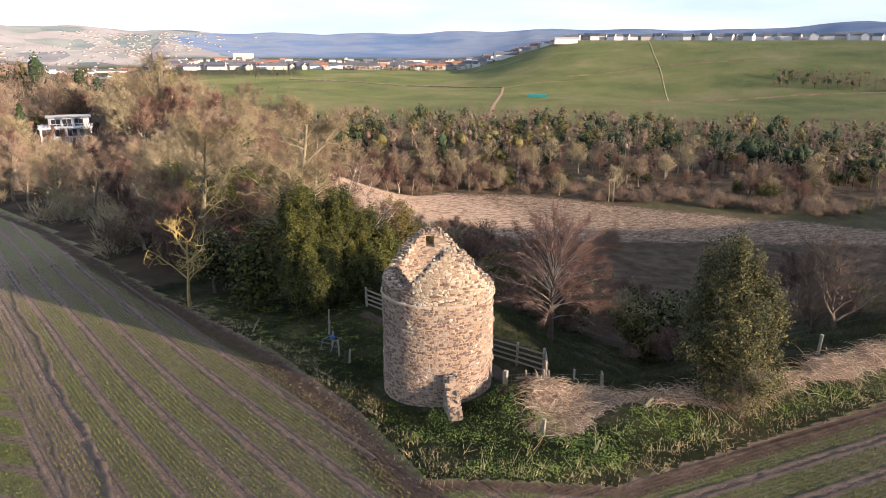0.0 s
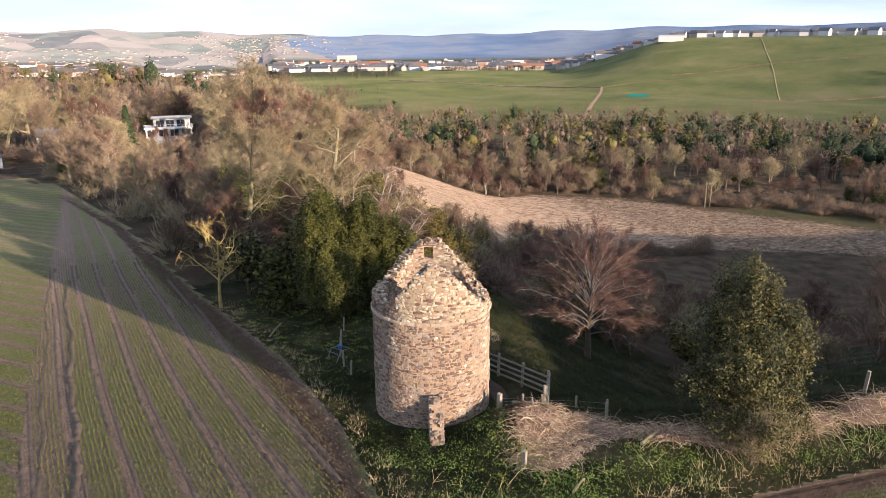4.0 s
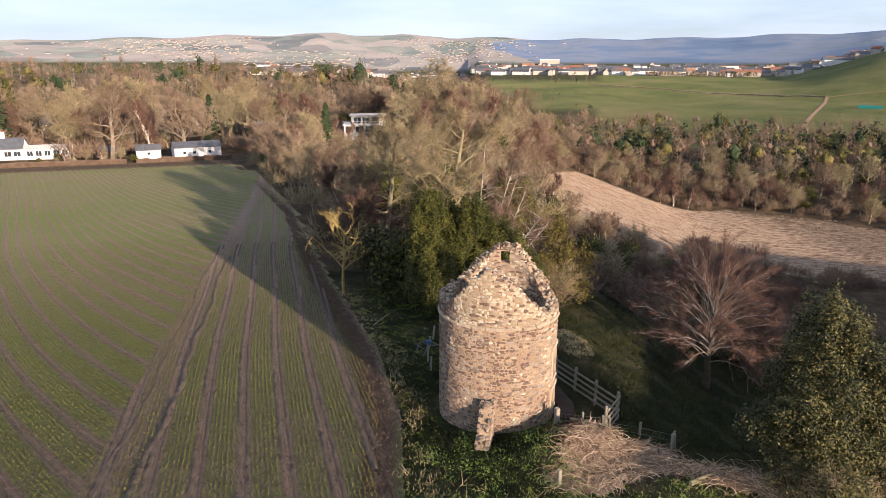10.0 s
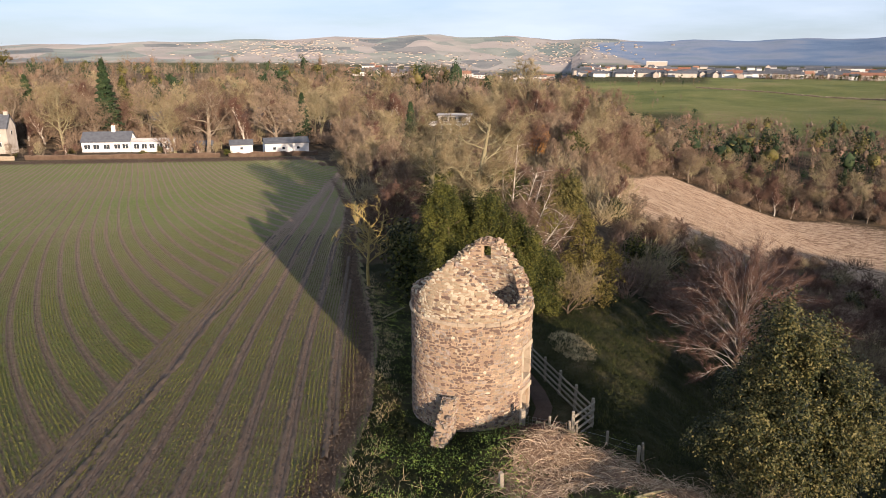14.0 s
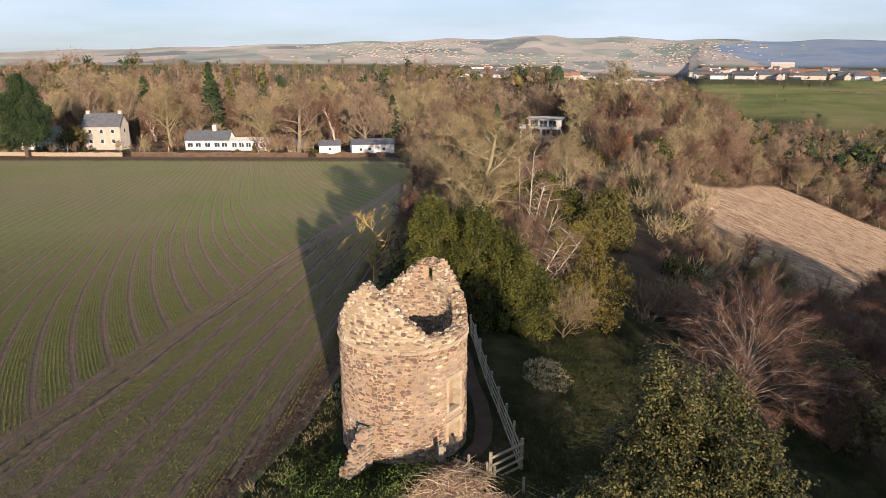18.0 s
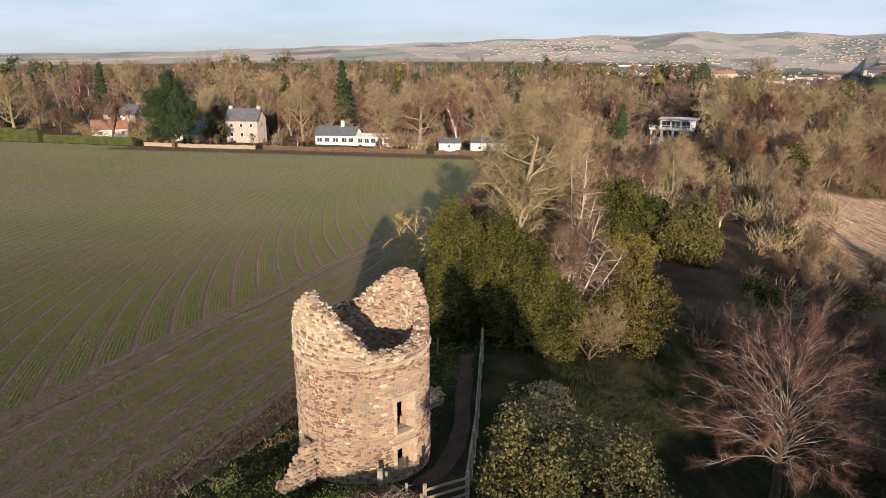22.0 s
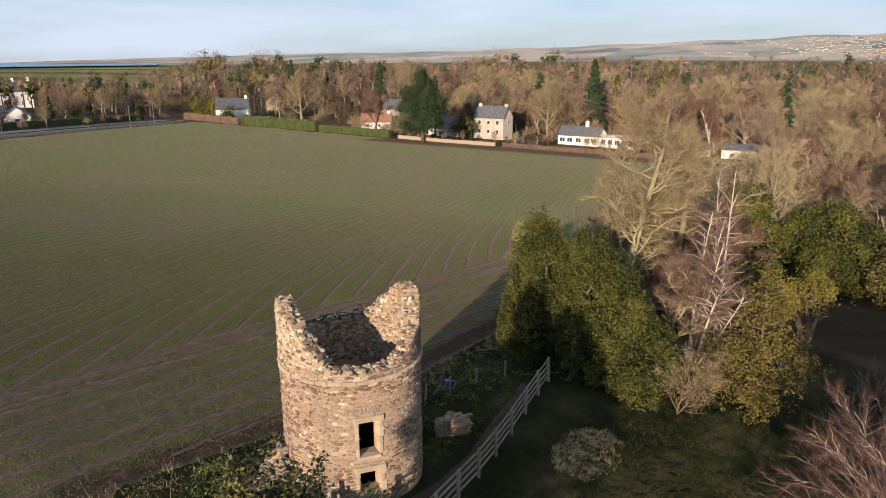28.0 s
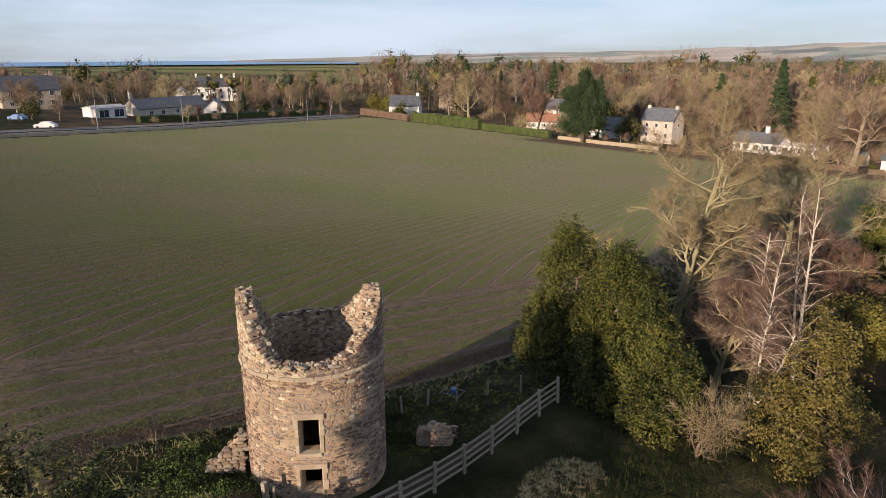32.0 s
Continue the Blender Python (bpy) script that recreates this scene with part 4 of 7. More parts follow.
# ---- trees ----
def grow(seed, height, spread, trunk=0.35, forks=5, levels=3, lift=0.55, crook=0.18, children=(9, 7, 6), thin=0.012, start=0.25, straight=None, stem=0.82, slim=0.62):
    """Limbs of a bare tree as polylines, and the feet and ways of its twigs."""
    rng = np.random.default_rng(seed)
    lines, feet, ways = [], [], []
    radius = trunk * height / 12

    def limb(p, d, length, rad, level):
        n = 7 if level == 0 else 5 if level == 1 else 4
        pts, rads = [p], [rad]
        d = d / np.linalg.norm(d)
        for k in range(n):
            d = d + rng.normal(0, crook if level or straight is None else straight, 3) + np.array([0, 0, 0.10 if level else 0.02])
            d /= np.linalg.norm(d)
            p = p + d * length / n
            pts.append(p)
            rads.append(rad * (1 - 0.8 * (k + 1) / n) + thin * 0.4)
        lines.append((np.array(pts), np.array(rads)))
        if level >= levels:
            for k in range(children[-1]):
                q = rng.uniform(0.15, 1)
                i = min(int(q * n), n - 1)
                feet.append(pts[i] + (pts[i + 1] - pts[i]) * (q * n - i))
                ways.append(d + rng.normal(0, 0.6, 3) + np.array([0, 0, 0.2]))
            return
        count = children[min(level, len(children) - 1)]
        for k in range(count):
            q = (start if level == 0 else 0.2) + (1 - (start if level == 0 else 0.2)) * (k + rng.uniform(0.1, 0.9)) / count
            q = min(q, 0.98)
            i = min(int(q * n), n - 1)
            at = pts[i] + (pts[i + 1] - pts[i]) * (q * n - i)
            ang = rng.uniform(0, 2 * math.pi) if level else k * 2.4 + rng.uniform(-0.5, 0.5)
            side = np.array([math.cos(ang), math.sin(ang), 0.0])
            nd = side * (1 - lift) + d * lift if level else side * (1 - lift * 0.7) + np.array([0, 0, lift])
            reach = (spread * (1.05 - 0.55 * q) if level == 0 else length * 0.55 * (1.1 - 0.5 * q)) * rng.uniform(0.75, 1.2)
            limb(at, nd, reach, rads[i] * (slim if level == 0 else 0.6), level + 1)

    limb(np.zeros(3), np.array([rng.normal(0, 0.05), rng.normal(0, 0.05), 1]), height * stem, radius, 0)
    return lines, np.array(feet), np.array(ways)


def bare_tree_meshes(seed, height, spread, twigs=4, twig_len=0.8, twig_w=0.012, sides=4, haze=0, **kw):
    """Meshes of trunk with limbs, and of a crown of fine twigs."""
    rng = np.random.default_rng(seed + 99)
    lines, feet, ways = grow(seed, height, spread, **kw)
    body = tubes([ln for ln in lines if ln[1][0] > 0.0], sides)
    f = np.repeat(feet, twigs, 0) + rng.normal(0, 0.05, (len(feet) * twigs, 3))
    w = np.repeat(ways / np.linalg.norm(ways, axis=1)[:, None], twigs, 0) + rng.normal(0, 0.55, (len(feet) * twigs, 3))
    ln = twig_len * rng.uniform(0.5, 1.3, len(f))
    if haze:
        r = spread * 0.95
        blobs = [(rng.uniform(-0.45, 0.45) * r, rng.uniform(-0.45, 0.45) * r, height * rng.uniform(0.42, 0.80), r * 0.55, r * 0.55, height * 0.2) for _ in range(7)]
        p, d = crown_points(blobs, haze, rng, 0.12, 0.6)
        p[:, 2] = np.maximum(p[:, 2], height * 0.12)
        f, w, ln = np.r_[f, p], np.r_[w, d + rng.normal(0, 0.5, d.shape) + [0, 0, 0.5]], np.r_[ln, twig_len * rng.uniform(0.6, 1.2, haze)]
    return body, needles(f, w, ln, np.full(len(f), twig_w), rng)


def mesh_of(name, geom, mat):
    me = bpy.data.meshes.new(name)
    fill(me, *geom)
    me.materials.append(mat)
    return me


def put_tree(name, kind, x, y, scale=1.0, turn=0.0, label="", group="", z=None, tall=1.0, category="tree"):
    """A tree of its own on shared meshes: the trunk with its limbs, and the crown."""
    trunk, crown = kind
    ob = new(name, trunk)
    ob.matrix_basis = Matrix.Translation((x, y, (gz(x, y) if z is None else z) - 0.15)) @ Matrix.Rotation(turn, 4, "Z") @ Matrix.Diagonal((scale, scale, scale * tall, 1))
    tagged(ob, label, category, group)
    c = new("crown", crown)
    c.parent = ob
    return ob


def crown_points(blobs, count, rng, rough=0.16, shell=0.55):
    """Places near the outside of overlapping rounded masses, with their outward ways."""
    vol = np.array([b[3] * b[4] * b[5] for b in blobs]) ** 0.67
    pick = rng.choice(len(blobs), count, p=vol / vol.sum())
    d = rng.normal(size=(count, 3))
    d /= np.linalg.norm(d, axis=1)[:, None]
    b = np.array(blobs)[pick]
    lump = 1 + rough * np.sin(d[:, 0] * 5 + b[:, 0] * 3) * np.sin(d[:, 1] * 6 + b[:, 1]) + rough * np.sin(d[:, 2] * 7 + b[:, 2] * 2 + d[:, 0] * 9)
    r = lump * (1 - shell * rng.random(count) ** 2.2)
    p = b[:, :3] + d * b[:, 3:6] * r[:, None]
    return p, d


def leafy_mesh(blobs, count, size, seed, up=0.5, rough=0.16, bend=0.35, clump=6):
    """A crown of many small sprays in clumps."""
    rng = np.random.default_rng(seed)
    p, d = crown_points(blobs, count // clump, rng, rough)
    p = np.repeat(p, clump, 0) + rng.normal(0, size * 1.6, (len(p) * clump, 3))
    d = np.repeat(d, clump, 0) + rng.normal(0, 0.65, (len(p), 3)) + [0, 0, up]
    return leaves(p, d, size * rng.uniform(0.6, 1.35, len(p)), rng, bend)


def spires(blobs, each, seed, slim=0.42, tall=0.62):
    """Breaks rounded masses into upright plumes with dark clefts between them."""
    rng = random.Random(seed)
    out = [(b[0], b[1], b[2] - 0.05 * b[5], b[3] * 0.86, b[4] * 0.86, b[5] * 0.88) for b in blobs]
    for b in blobs:
        for k in range(each):
            a, q = rng.uniform(0, 6.28), math.sqrt(rng.random()) * 0.98
            top = b[2] + b[5] * math.sqrt(max(0.02, 1 - q * q)) * rng.uniform(0.86, 1.12)
            hh = b[5] * tall * rng.uniform(0.8, 1.25)
            r = (b[3] + b[4]) / 2 * slim * rng.uniform(0.7, 1.2)
            out.append((b[0] + b[3] * q * math.cos(a), b[1] + b[4] * q * math.sin(a), top - hh, r, r, hh))
    return out


# the dark yew clump beyond the fence, in several stems
def evergreen(name, x, y, z, blobs, count, size, mat, seed, label, stems=3, category="tree", clump=6, up=0.5, rough=0.16):
    rng = np.random.default_rng(seed)
    lines = []
    for k in range(stems):
        b = blobs[k % len(blobs)]
        foot = np.array([b[0] * 0.25 + rng.normal(0, 0.15), b[1] * 0.25 + rng.normal(0, 0.15), 0])
        head = np.array([b[0], b[1], b[2] + b[5] * 0.6])
        pts = [foot + (head - foot) * q + rng.normal(0, 0.08, 3) * (q > 0) for q in np.linspace(0, 1, 6)]
        lines.append((np.array(pts), np.linspace(0.16, 0.03, 6)))
        for q in np.linspace(0.3, 0.9, 9):
            at = foot + (head - foot) * q
            w = rng.normal(size=3) * [1, 1, 0.4]
            w /= np.linalg.norm(w)
            lines.append((np.array([at, at + w * b[3] * 0.45, at + w * b[3] * 0.85 + [0, 0, 0.15]]), np.array([0.05, 0.03, 0.012])))
    ob = part(name, tubes(lines, 5), BARK)
    ob.matrix_basis = pose(x, y, z)
    tagged(ob, label, category)
    part("crown", leafy_mesh(blobs, count, size, seed, up, rough, clump=clump), mat, ob)
    return ob


evergreen("yew_tree", 1.2, 12.8, -1.4,
          spires([(-1.7, 0.7, 5.4, 1.4, 1.4, 3.1), (-1.6, -0.2, 3.0, 1.9, 1.9, 2.6), (1.2, 1.0, 4.9, 1.5, 1.5, 3.0), (0.2, 2.2, 4.4, 1.7, 1.7, 3.0), (2.8, 0.5, 3.5, 1.5, 1.5, 3.0),
           (1.7, -0.4, 2.2, 1.9, 1.8, 2.2), (4.2, 0.5, 2.3, 1.4, 1.4, 2.5), (-0.6, 2.6, 3.0, 2.0, 2.0, 2.4), (3.4, -0.3, 1.2, 1.7, 1.6, 1.6)], 20, 5, 0.24, 0.38), 165000, 0.066, YEW, 21, "dense dark green yew beyond the fence", 7, clump=16, up=0.9)
evergreen("holly_tree", 8.8, -9.2, 0.0,
          spires([(-0.9, 0.0, 6.2, 1.1, 1.1, 1.8), (-0.4, -0.1, 4.9, 1.7, 1.6, 1.7), (0.5, 1.2, 5.3, 1.1, 1.1, 1.6), (0.5, 0.4, 3.8, 2.1, 2.0, 1.8), (-0.7, -0.4, 3.2, 2.2, 2.0, 1.7), (1.0, 0.7, 2.5, 2.1, 2.0, 1.7), (-0.8, -0.7, 1.8, 2.0, 1.9, 1.4), (1.2, 0.8, 4.3, 1.2, 1.2, 1.5), (-1.6, -0.7, 4.0, 1.2, 1.2, 1.4), (1.9, 1.0, 3.0, 1.2, 1.2, 1.4)], 9, 6, 0.28, 0.4),
          125000, 0.046, HOLLY, 22, "tall glossy dark holly growing in the hedge", 3, clump=10, rough=0.2)
evergreen("olive_bush", 9.3, 17.6, gz(9.3, 17.6) - 0.1,
          spires([(0, 0, 3.6, 1.6, 1.6, 1.9), (1.2, -0.7, 2.4, 1.5, 1.5, 1.7), (-1.2, -1.0, 2.0, 1.5, 1.5, 1.6), (-0.2, 1.0, 4.8, 1.1, 1.1, 1.4), (0.2, -1.6, 1.2, 1.6, 1.4, 1.2)], 8, 7, 0.30, 0.42), 15000, 0.066, OLIVE, 23, "olive-leaved ivied willow on the slope", 6, clump=11, rough=0.3)
evergreen("golden_shrub", 6.5, 26.8, gz(6.5, 26.8), spires([(0, 0, 3.4, 1.5, 1.4, 1.6), (0.8, 0.3, 2.2, 1.2, 1.2, 1.3)], 7, 17, 0.3, 0.45), 3400, 0.075, LIMELEAF, 27, "thin golden-leaved shrub in the thicket", 5, "shrub", clump=7, rough=0.3)
evergreen("golden_shrub", 9.2, 28.8, gz(9.2, 28.8), spires([(0, 0, 3.0, 1.7, 1.5, 1.4), (-1.1, 0.2, 2.2, 1.2, 1.2, 1.2)], 7, 18, 0.3, 0.45), 3600, 0.075, LIMELEAF, 28, "thin golden-leaved shrub in the thicket", 5, "shrub", clump=7, rough=0.3)
evergreen("round_yew", 7.0, 45.5, gz(7.0, 45.5) - 0.1,
          spires([(0, 0, 3.8, 3.2, 3.2, 3.2), (2.6, -1.0, 2.6, 2.6, 2.6, 2.8), (-2.6, 0.5, 2.8, 2.4, 2.4, 2.6), (3.8, -0.6, 1.4, 2.2, 2.2, 2.4), (0.4, -1.8, 1.8, 2.8, 2.4, 2.4)], 12, 8, 0.26, 0.36), 76000, 0.13, YEW, 24, "broad rounded dark yew above the bracken slope", 4, clump=14, up=0.8)
evergreen("dark_yew", 13.2, 41.0, gz(13.2, 41.0) - 0.1,
          spires([(0, 0, 3.4, 2.0, 2.0, 3.0), (0.8, -0.6, 2.0, 1.9, 1.9, 2.2), (-0.9, 0.4, 2.2, 1.8, 1.8, 2.4)], 10, 9, 0.28, 0.40), 26000, 0.13, IVY, 25, "narrow olive-dark evergreen beside the broad yew", 3, clump=14, up=0.8)
evergreen("clipped_evergreen", 0.6, 45.0, gz(0.6, 45.0) - 0.1,
          spires([(0, 0, 5.6, 2.0, 2.0, 2.2), (0.4, 0.3, 3.2, 1.8, 1.8, 2.4)], 10, 10, 0.28, 0.40), 18000, 0.13, YEW, 26, "domed dark evergreen at the field edge", 3, clump=12, up=0.8)

# single bare trees near the tower
def lone_tree(name, x, y, z, seed, height, spread, bark, twig, label, category="tree", **kw):
    body, crown = bare_tree_meshes(seed, height, spread, **kw)
    return put_tree(name, (mesh_of("limbs", body, bark), mesh_of("crown", crown, twig)), x, y, 1, 0, label, z=z, category=category)


def fan_tree(name, x, y, z, seed, height, reach, label):
    """A bare tree with a wide domed fan: limbs arch from a straight stem to the outside of the crown."""
    rng = np.random.default_rng(seed)
    stem_pts = np.array([[0, 0, 0], [0.05, 0, 1.2], [-0.03, 0.06, 2.4], [0.05, 0, 3.8], [0.1, -0.05, 5.2], [0.15, 0, height * 0.78]])
    stem = tubes([(stem_pts, np.array([0.26, 0.20, 0.18, 0.14, 0.09, 0.03]))], 8)
    limbs, feet, ways = [], [], []

    def arch(p, tip, rise, rad, n=6):
        q = np.linspace(0, 1, n + 1)[:, None]
        mid = (p + tip) / 2 + np.array([0, 0, rise])
        pts = (1 - q) ** 2 * p + 2 * q * (1 - q) * mid + q * q * tip
        pts[1:-1] += rng.normal(0, 0.05, (n - 1, 3))
        limbs.append((pts, rad * (1 - 0.85 * q[:, 0]) + 0.003))
        return pts

    for k in range(58):
        u = (k + 0.5) / 58
        zen = math.acos(1 - 1.12 * u)                        # from straight up to a little below level
        az = k * 2.399 + rng.uniform(-0.3, 0.3)
        far = rng.uniform(0.82, 1.04)
        tip = np.array([math.sin(zen) * math.cos(az) * reach * far, math.sin(zen) * math.sin(az) * reach * far, height * 0.46 + math.cos(zen) * height * 0.54 * far - 1.0 * u ** 4])
        foot_z = 2.1 + (1 - u) * 3.6 + rng.uniform(-0.3, 0.3)
        pts = arch(np.array([0.03, 0, foot_z]), tip, 0.35 + 0.75 * math.sin(zen), 0.027)
        for s in range(12):
            q = rng.uniform(0.25, 0.97)
            i = min(int(q * 6), 5)
            p = pts[i] + (pts[i + 1] - pts[i]) * (q * 6 - i)
            way = pts[i + 1] - pts[i]
            way = way / np.linalg.norm(way) + rng.normal(0, 0.42, 3)
            ln = reach * rng.uniform(0.16, 0.36) * (1.15 - 0.5 * q)
            sub = arch(p, p + way / np.linalg.norm(way) * ln, rng.uniform(-0.05, 0.12), 0.010, 4)
            for e in range(38):
                m = rng.integers(1, 5)
                feet.append(sub[m] + rng.normal(0, 0.04, 3))
                ways.append(way + rng.normal(0, 0.5, 3) + [0, 0, 0.1])
    # stem in darker bark than the limbs: its shade is put into the colour
    ob = part(name, stem, BARK)
    ob.matrix_basis = pose(x, y, z)
    tagged(ob, label, "tree")
    part("limb_fan", tubes(limbs, 4), SILVER, ob, "silvery smooth limbs")
    feet, ways = np.array(feet), np.array(ways)
    part("crown", needles(feet, ways, rng.uniform(0.25, 0.8, len(feet)), np.full(len(feet), 0.0065), rng), REDTWIG, ob, "fine reddish twigs")
    return ob


fan_tree("beech_tree", 16.2, 9.0, -5.7, 31, 9.4, 4.7, "bare spreading beech with silvery limbs and reddish twigs")
lone_tree("oak_tree", 1.2, 19.2, gz(1.2, 19.2), 33, 14.4, 5.6, PALEBARK, OLIVETWIG, "gnarled pale-limbed bare oak behind the yew", twigs=4, twig_len=0.7, twig_w=0.008, children=(16, 8, 5), lift=0.36, crook=0.27, start=0.28, trunk=0.30, slim=0.36, thin=0.015, straight=0.05)
lone_tree("oak_tree", -1.0, 33.0, gz(-1, 33), 34, 13.0, 6.0, PALEBARK, OLIVETWIG, "broad bare oak with pale limbs along the field edge", twigs=2, twig_len=0.7, twig_w=0.010, children=(15, 8, 5), lift=0.42, crook=0.25, start=0.28, trunk=0.30, slim=0.36, thin=0.015, straight=0.05)
def leaning_birch(name, feet_tops, seed, label):
    """White stems that lean out together from one foot, with a brush of hanging purple-brown twigs."""
    rng = np.random.default_rng(seed)
    lines, feet, ways = [], [], []
    fx, fy = feet_tops[0][0][:2]
    o = np.array([fx, fy, gz(fx, fy) - 0.1])
    for (ax, ay), top, rad in feet_tops:
        a, b = np.array([ax, ay, gz(ax, ay) - 0.1]) - o, np.array(top) - o
        mid = (a + b) / 2 + np.array([0, 0, 0.07]) * np.linalg.norm(b - a) + rng.normal(0, 0.15, 3)
        q = np.linspace(0, 1, 10)[:, None]
        pts = (1 - q) ** 2 * a + 2 * q * (1 - q) * mid + q * q * b
        lines.append((pts, rad * (1 - 0.82 * q[:, 0])))
        for k in range(44):
            u = rng.uniform(0.15, 0.99)
            i = min(int(u * 9), 8)
            p = pts[i] + (pts[i + 1] - pts[i]) * (u * 9 - i)
            w = rng.normal(0, 1, 3) * [1, 1, 0.35] + (pts[i + 1] - pts[i]) * 0.9 + [0, 0, 0.25]
            w /= np.linalg.norm(w)
            ln = rng.uniform(0.8, 2.3) * (1.15 - 0.6 * u)
            sub_pts = np.array([p, p + w * ln * 0.5, p + w * ln + [0, 0, -0.12 * ln]])
            lines.append((sub_pts, np.array([0.018, 0.010, 0.004])))
            for e in range(26):
                m = rng.uniform(0.2, 1)
                feet.append(sub_pts[0] + (sub_pts[2] - sub_pts[0]) * m)
                ways.append(w + rng.normal(0, 0.5, 3) + [0, 0, -0.1])
    ob = part(name, tubes(lines, 5), BIRCHBARK)
    ob.matrix_basis = Matrix.Translation(o)
    tagged(ob, label, "tree")
    feet, ways = np.array(feet), np.array(ways)
    part("crown", needles(feet, ways, rng.uniform(0.3, 0.9, len(feet)), np.full(len(feet), 0.0075), rng), BROWNSTEM, ob, "fine purple-brown twigs")
    return ob


leaning_birch("birch_tree", [((4.9, 20.6), (6.2, 18.4, 7.0), 0.10), ((4.9, 20.6), (6.7, 18.8, 6.6), 0.09), ((5.1, 20.5), (7.0, 17.9, 5.6), 0.08)], 35, "three-stemmed leaning birch with white bark")
leaning_birch("birch_tree", [((5.5, 20.2), (7.7, 16.4, 4.2), 0.09), ((5.6, 20.0), (8.4, 17.2, 3.4), 0.07)], 36, "low leaning white-stemmed birch over the slope")
leaning_birch("birch_tree", [((5.2, 24.2), (5.6, 23.4, 8.2), 0.10), ((5.2, 24.2), (4.6, 23.9, 7.6), 0.08)], 39, "slender upright white-stemmed birch in the thicket")
lone_tree("lichened_tree", -5.3, 21.0, gz(-5.3, 21.0) - 0.2, 37, 6.2, 3.6, GOLDTWIG, GOLDTWIG, "small bare tree crusted with golden lichen", twigs=1, twig_len=0.36, twig_w=0.010, children=(10, 5, 3), lift=0.42, crook=0.30, trunk=0.26, start=0.35, straight=0.08)
lone_tree("thicket_tree", 4.2, 18.5, gz(4.2, 18.5), 38, 7.0, 3.2, PALEBARK, BROWNSTEM, "tangled bare thicket tree behind the yew", twigs=3, twig_len=0.7, twig_w=0.008, children=(12, 7, 5), lift=0.5, crook=0.22, straight=0.08)

BARE = []
for k, (h, s, bark, twig, kw) in enumerate((
        (13, 5.2, LIMB, TWIG, dict(children=(12, 6, 4), lift=0.5)), (15, 5.8, LIMB, TWIG, dict(children=(13, 6, 4), lift=0.55, crook=0.2)),
        (11, 4.8, BARK, REDTWIG, dict(children=(12, 6, 4), lift=0.6)), (14, 6.4, PALEBARK, OLIVETWIG, dict(children=(12, 7, 4), lift=0.45, crook=0.25)),
        (12, 4.4, LIMB, TWIG, dict(children=(13, 6, 4), lift=0.65)), (16, 6.6, PALEBARK, OLIVETWIG, dict(children=(13, 7, 4), lift=0.5, crook=0.22)))):
    body, crown = bare_tree_meshes(60 + k, h, s, twigs=2, twig_len=0.9, twig_w=0.021, sides=3, levels=3, haze=900, slim=0.5, straight=0.07, **kw)
    BARE.append((mesh_of("limbs", body, bark), mesh_of("crown", crown, twig)))
BIRCH = []
for k in range(2):
    body, crown = bare_tree_meshes(80 + k, 13, 3.0, twigs=5, twig_len=1.1, twig_w=0.022, sides=4, levels=2, haze=700, children=(16, 7, 6), lift=0.72, crook=0.1, trunk=0.28)
    BIRCH.append((mesh_of("limbs", body, BIRCHBARK), mesh_of("crown", crown, REDTWIG)))
SHRUB = []
for k, mat in enumerate((TWIG, OLIVETWIG, REDTWIG)):
    body, crown = bare_tree_meshes(90 + k, 5.0, 3.2, twigs=2, twig_len=0.8, twig_w=0.017, sides=3, levels=2, haze=900, children=(12, 6, 5), lift=0.6, crook=0.2, start=0.05, trunk=0.3)
    SHRUB.append((mesh_of("limbs", body, BARK), mesh_of("crown", crown, mat)))


def conifer_meshes(seed, height, width, mat, count=2200, size=0.34):
    rng = np.random.default_rng(seed)
    q = rng.random(count) ** 0.7
    ang, z = rng.uniform(0, 2 * np.pi, count), height * (0.12 + 0.88 * q)
    tier = 0.75 + 0.25 * np.sin(z * 5)
    r = width * (1 - q) ** 0.8 * tier * np.sqrt(rng.uniform(0.35, 1, count)) + 0.1
    p = np.stack([r * np.cos(ang), r * np.sin(ang), z], 1)
    d = np.stack([np.cos(ang) * 0.5, np.sin(ang) * 0.5, 0.8 + 0 * ang], 1) + rng.normal(0, 0.35, (count, 3))
    lines = [(np.array([[0, 0, 0], [0, 0, height * 0.5], [0, 0, height * 0.97]]), np.array([width * 0.09, width * 0.05, 0.02]))]
    return mesh_of("limbs", tubes(lines, 6), BARK), mesh_of("crown", leaves(p, d, size * rng.uniform(0.7, 1.4, count), rng, 0.4), mat)


CONIFERS = [conifer_meshes(101, 17, 3.4, CONIFER), conifer_meshes(102, 14, 2.6, CONIFER), conifer_meshes(103, 15, 4.2, YEW)]


def rounded_meshes(seed, mat, count=2600, size=0.26):
    rng = np.random.default_rng(seed)
    blobs = [(rng.uniform(-1.6, 1.6), rng.uniform(-1.6, 1.6), rng.uniform(2.2, 6), rng.uniform(1.5, 2.4), rng.uniform(1.5, 2.4), rng.uniform(1.4, 2.2)) for _ in range(7)]
    lines = [(np.array([[0, 0, 0], [0.1, 0, 2.5], [0, 0.1, 5]]), np.array([0.22, 0.14, 0.04]))]
    return mesh_of("limbs", tubes(lines, 6), BARK), mesh_of("crown", leafy_mesh(blobs, count, size, seed, 0.5, 0.15, clump=4), mat)


ROUND = [rounded_meshes(111, IVY), rounded_meshes(112, YEW), rounded_meshes(113, IVY), rounded_meshes(114, HOLLY)]


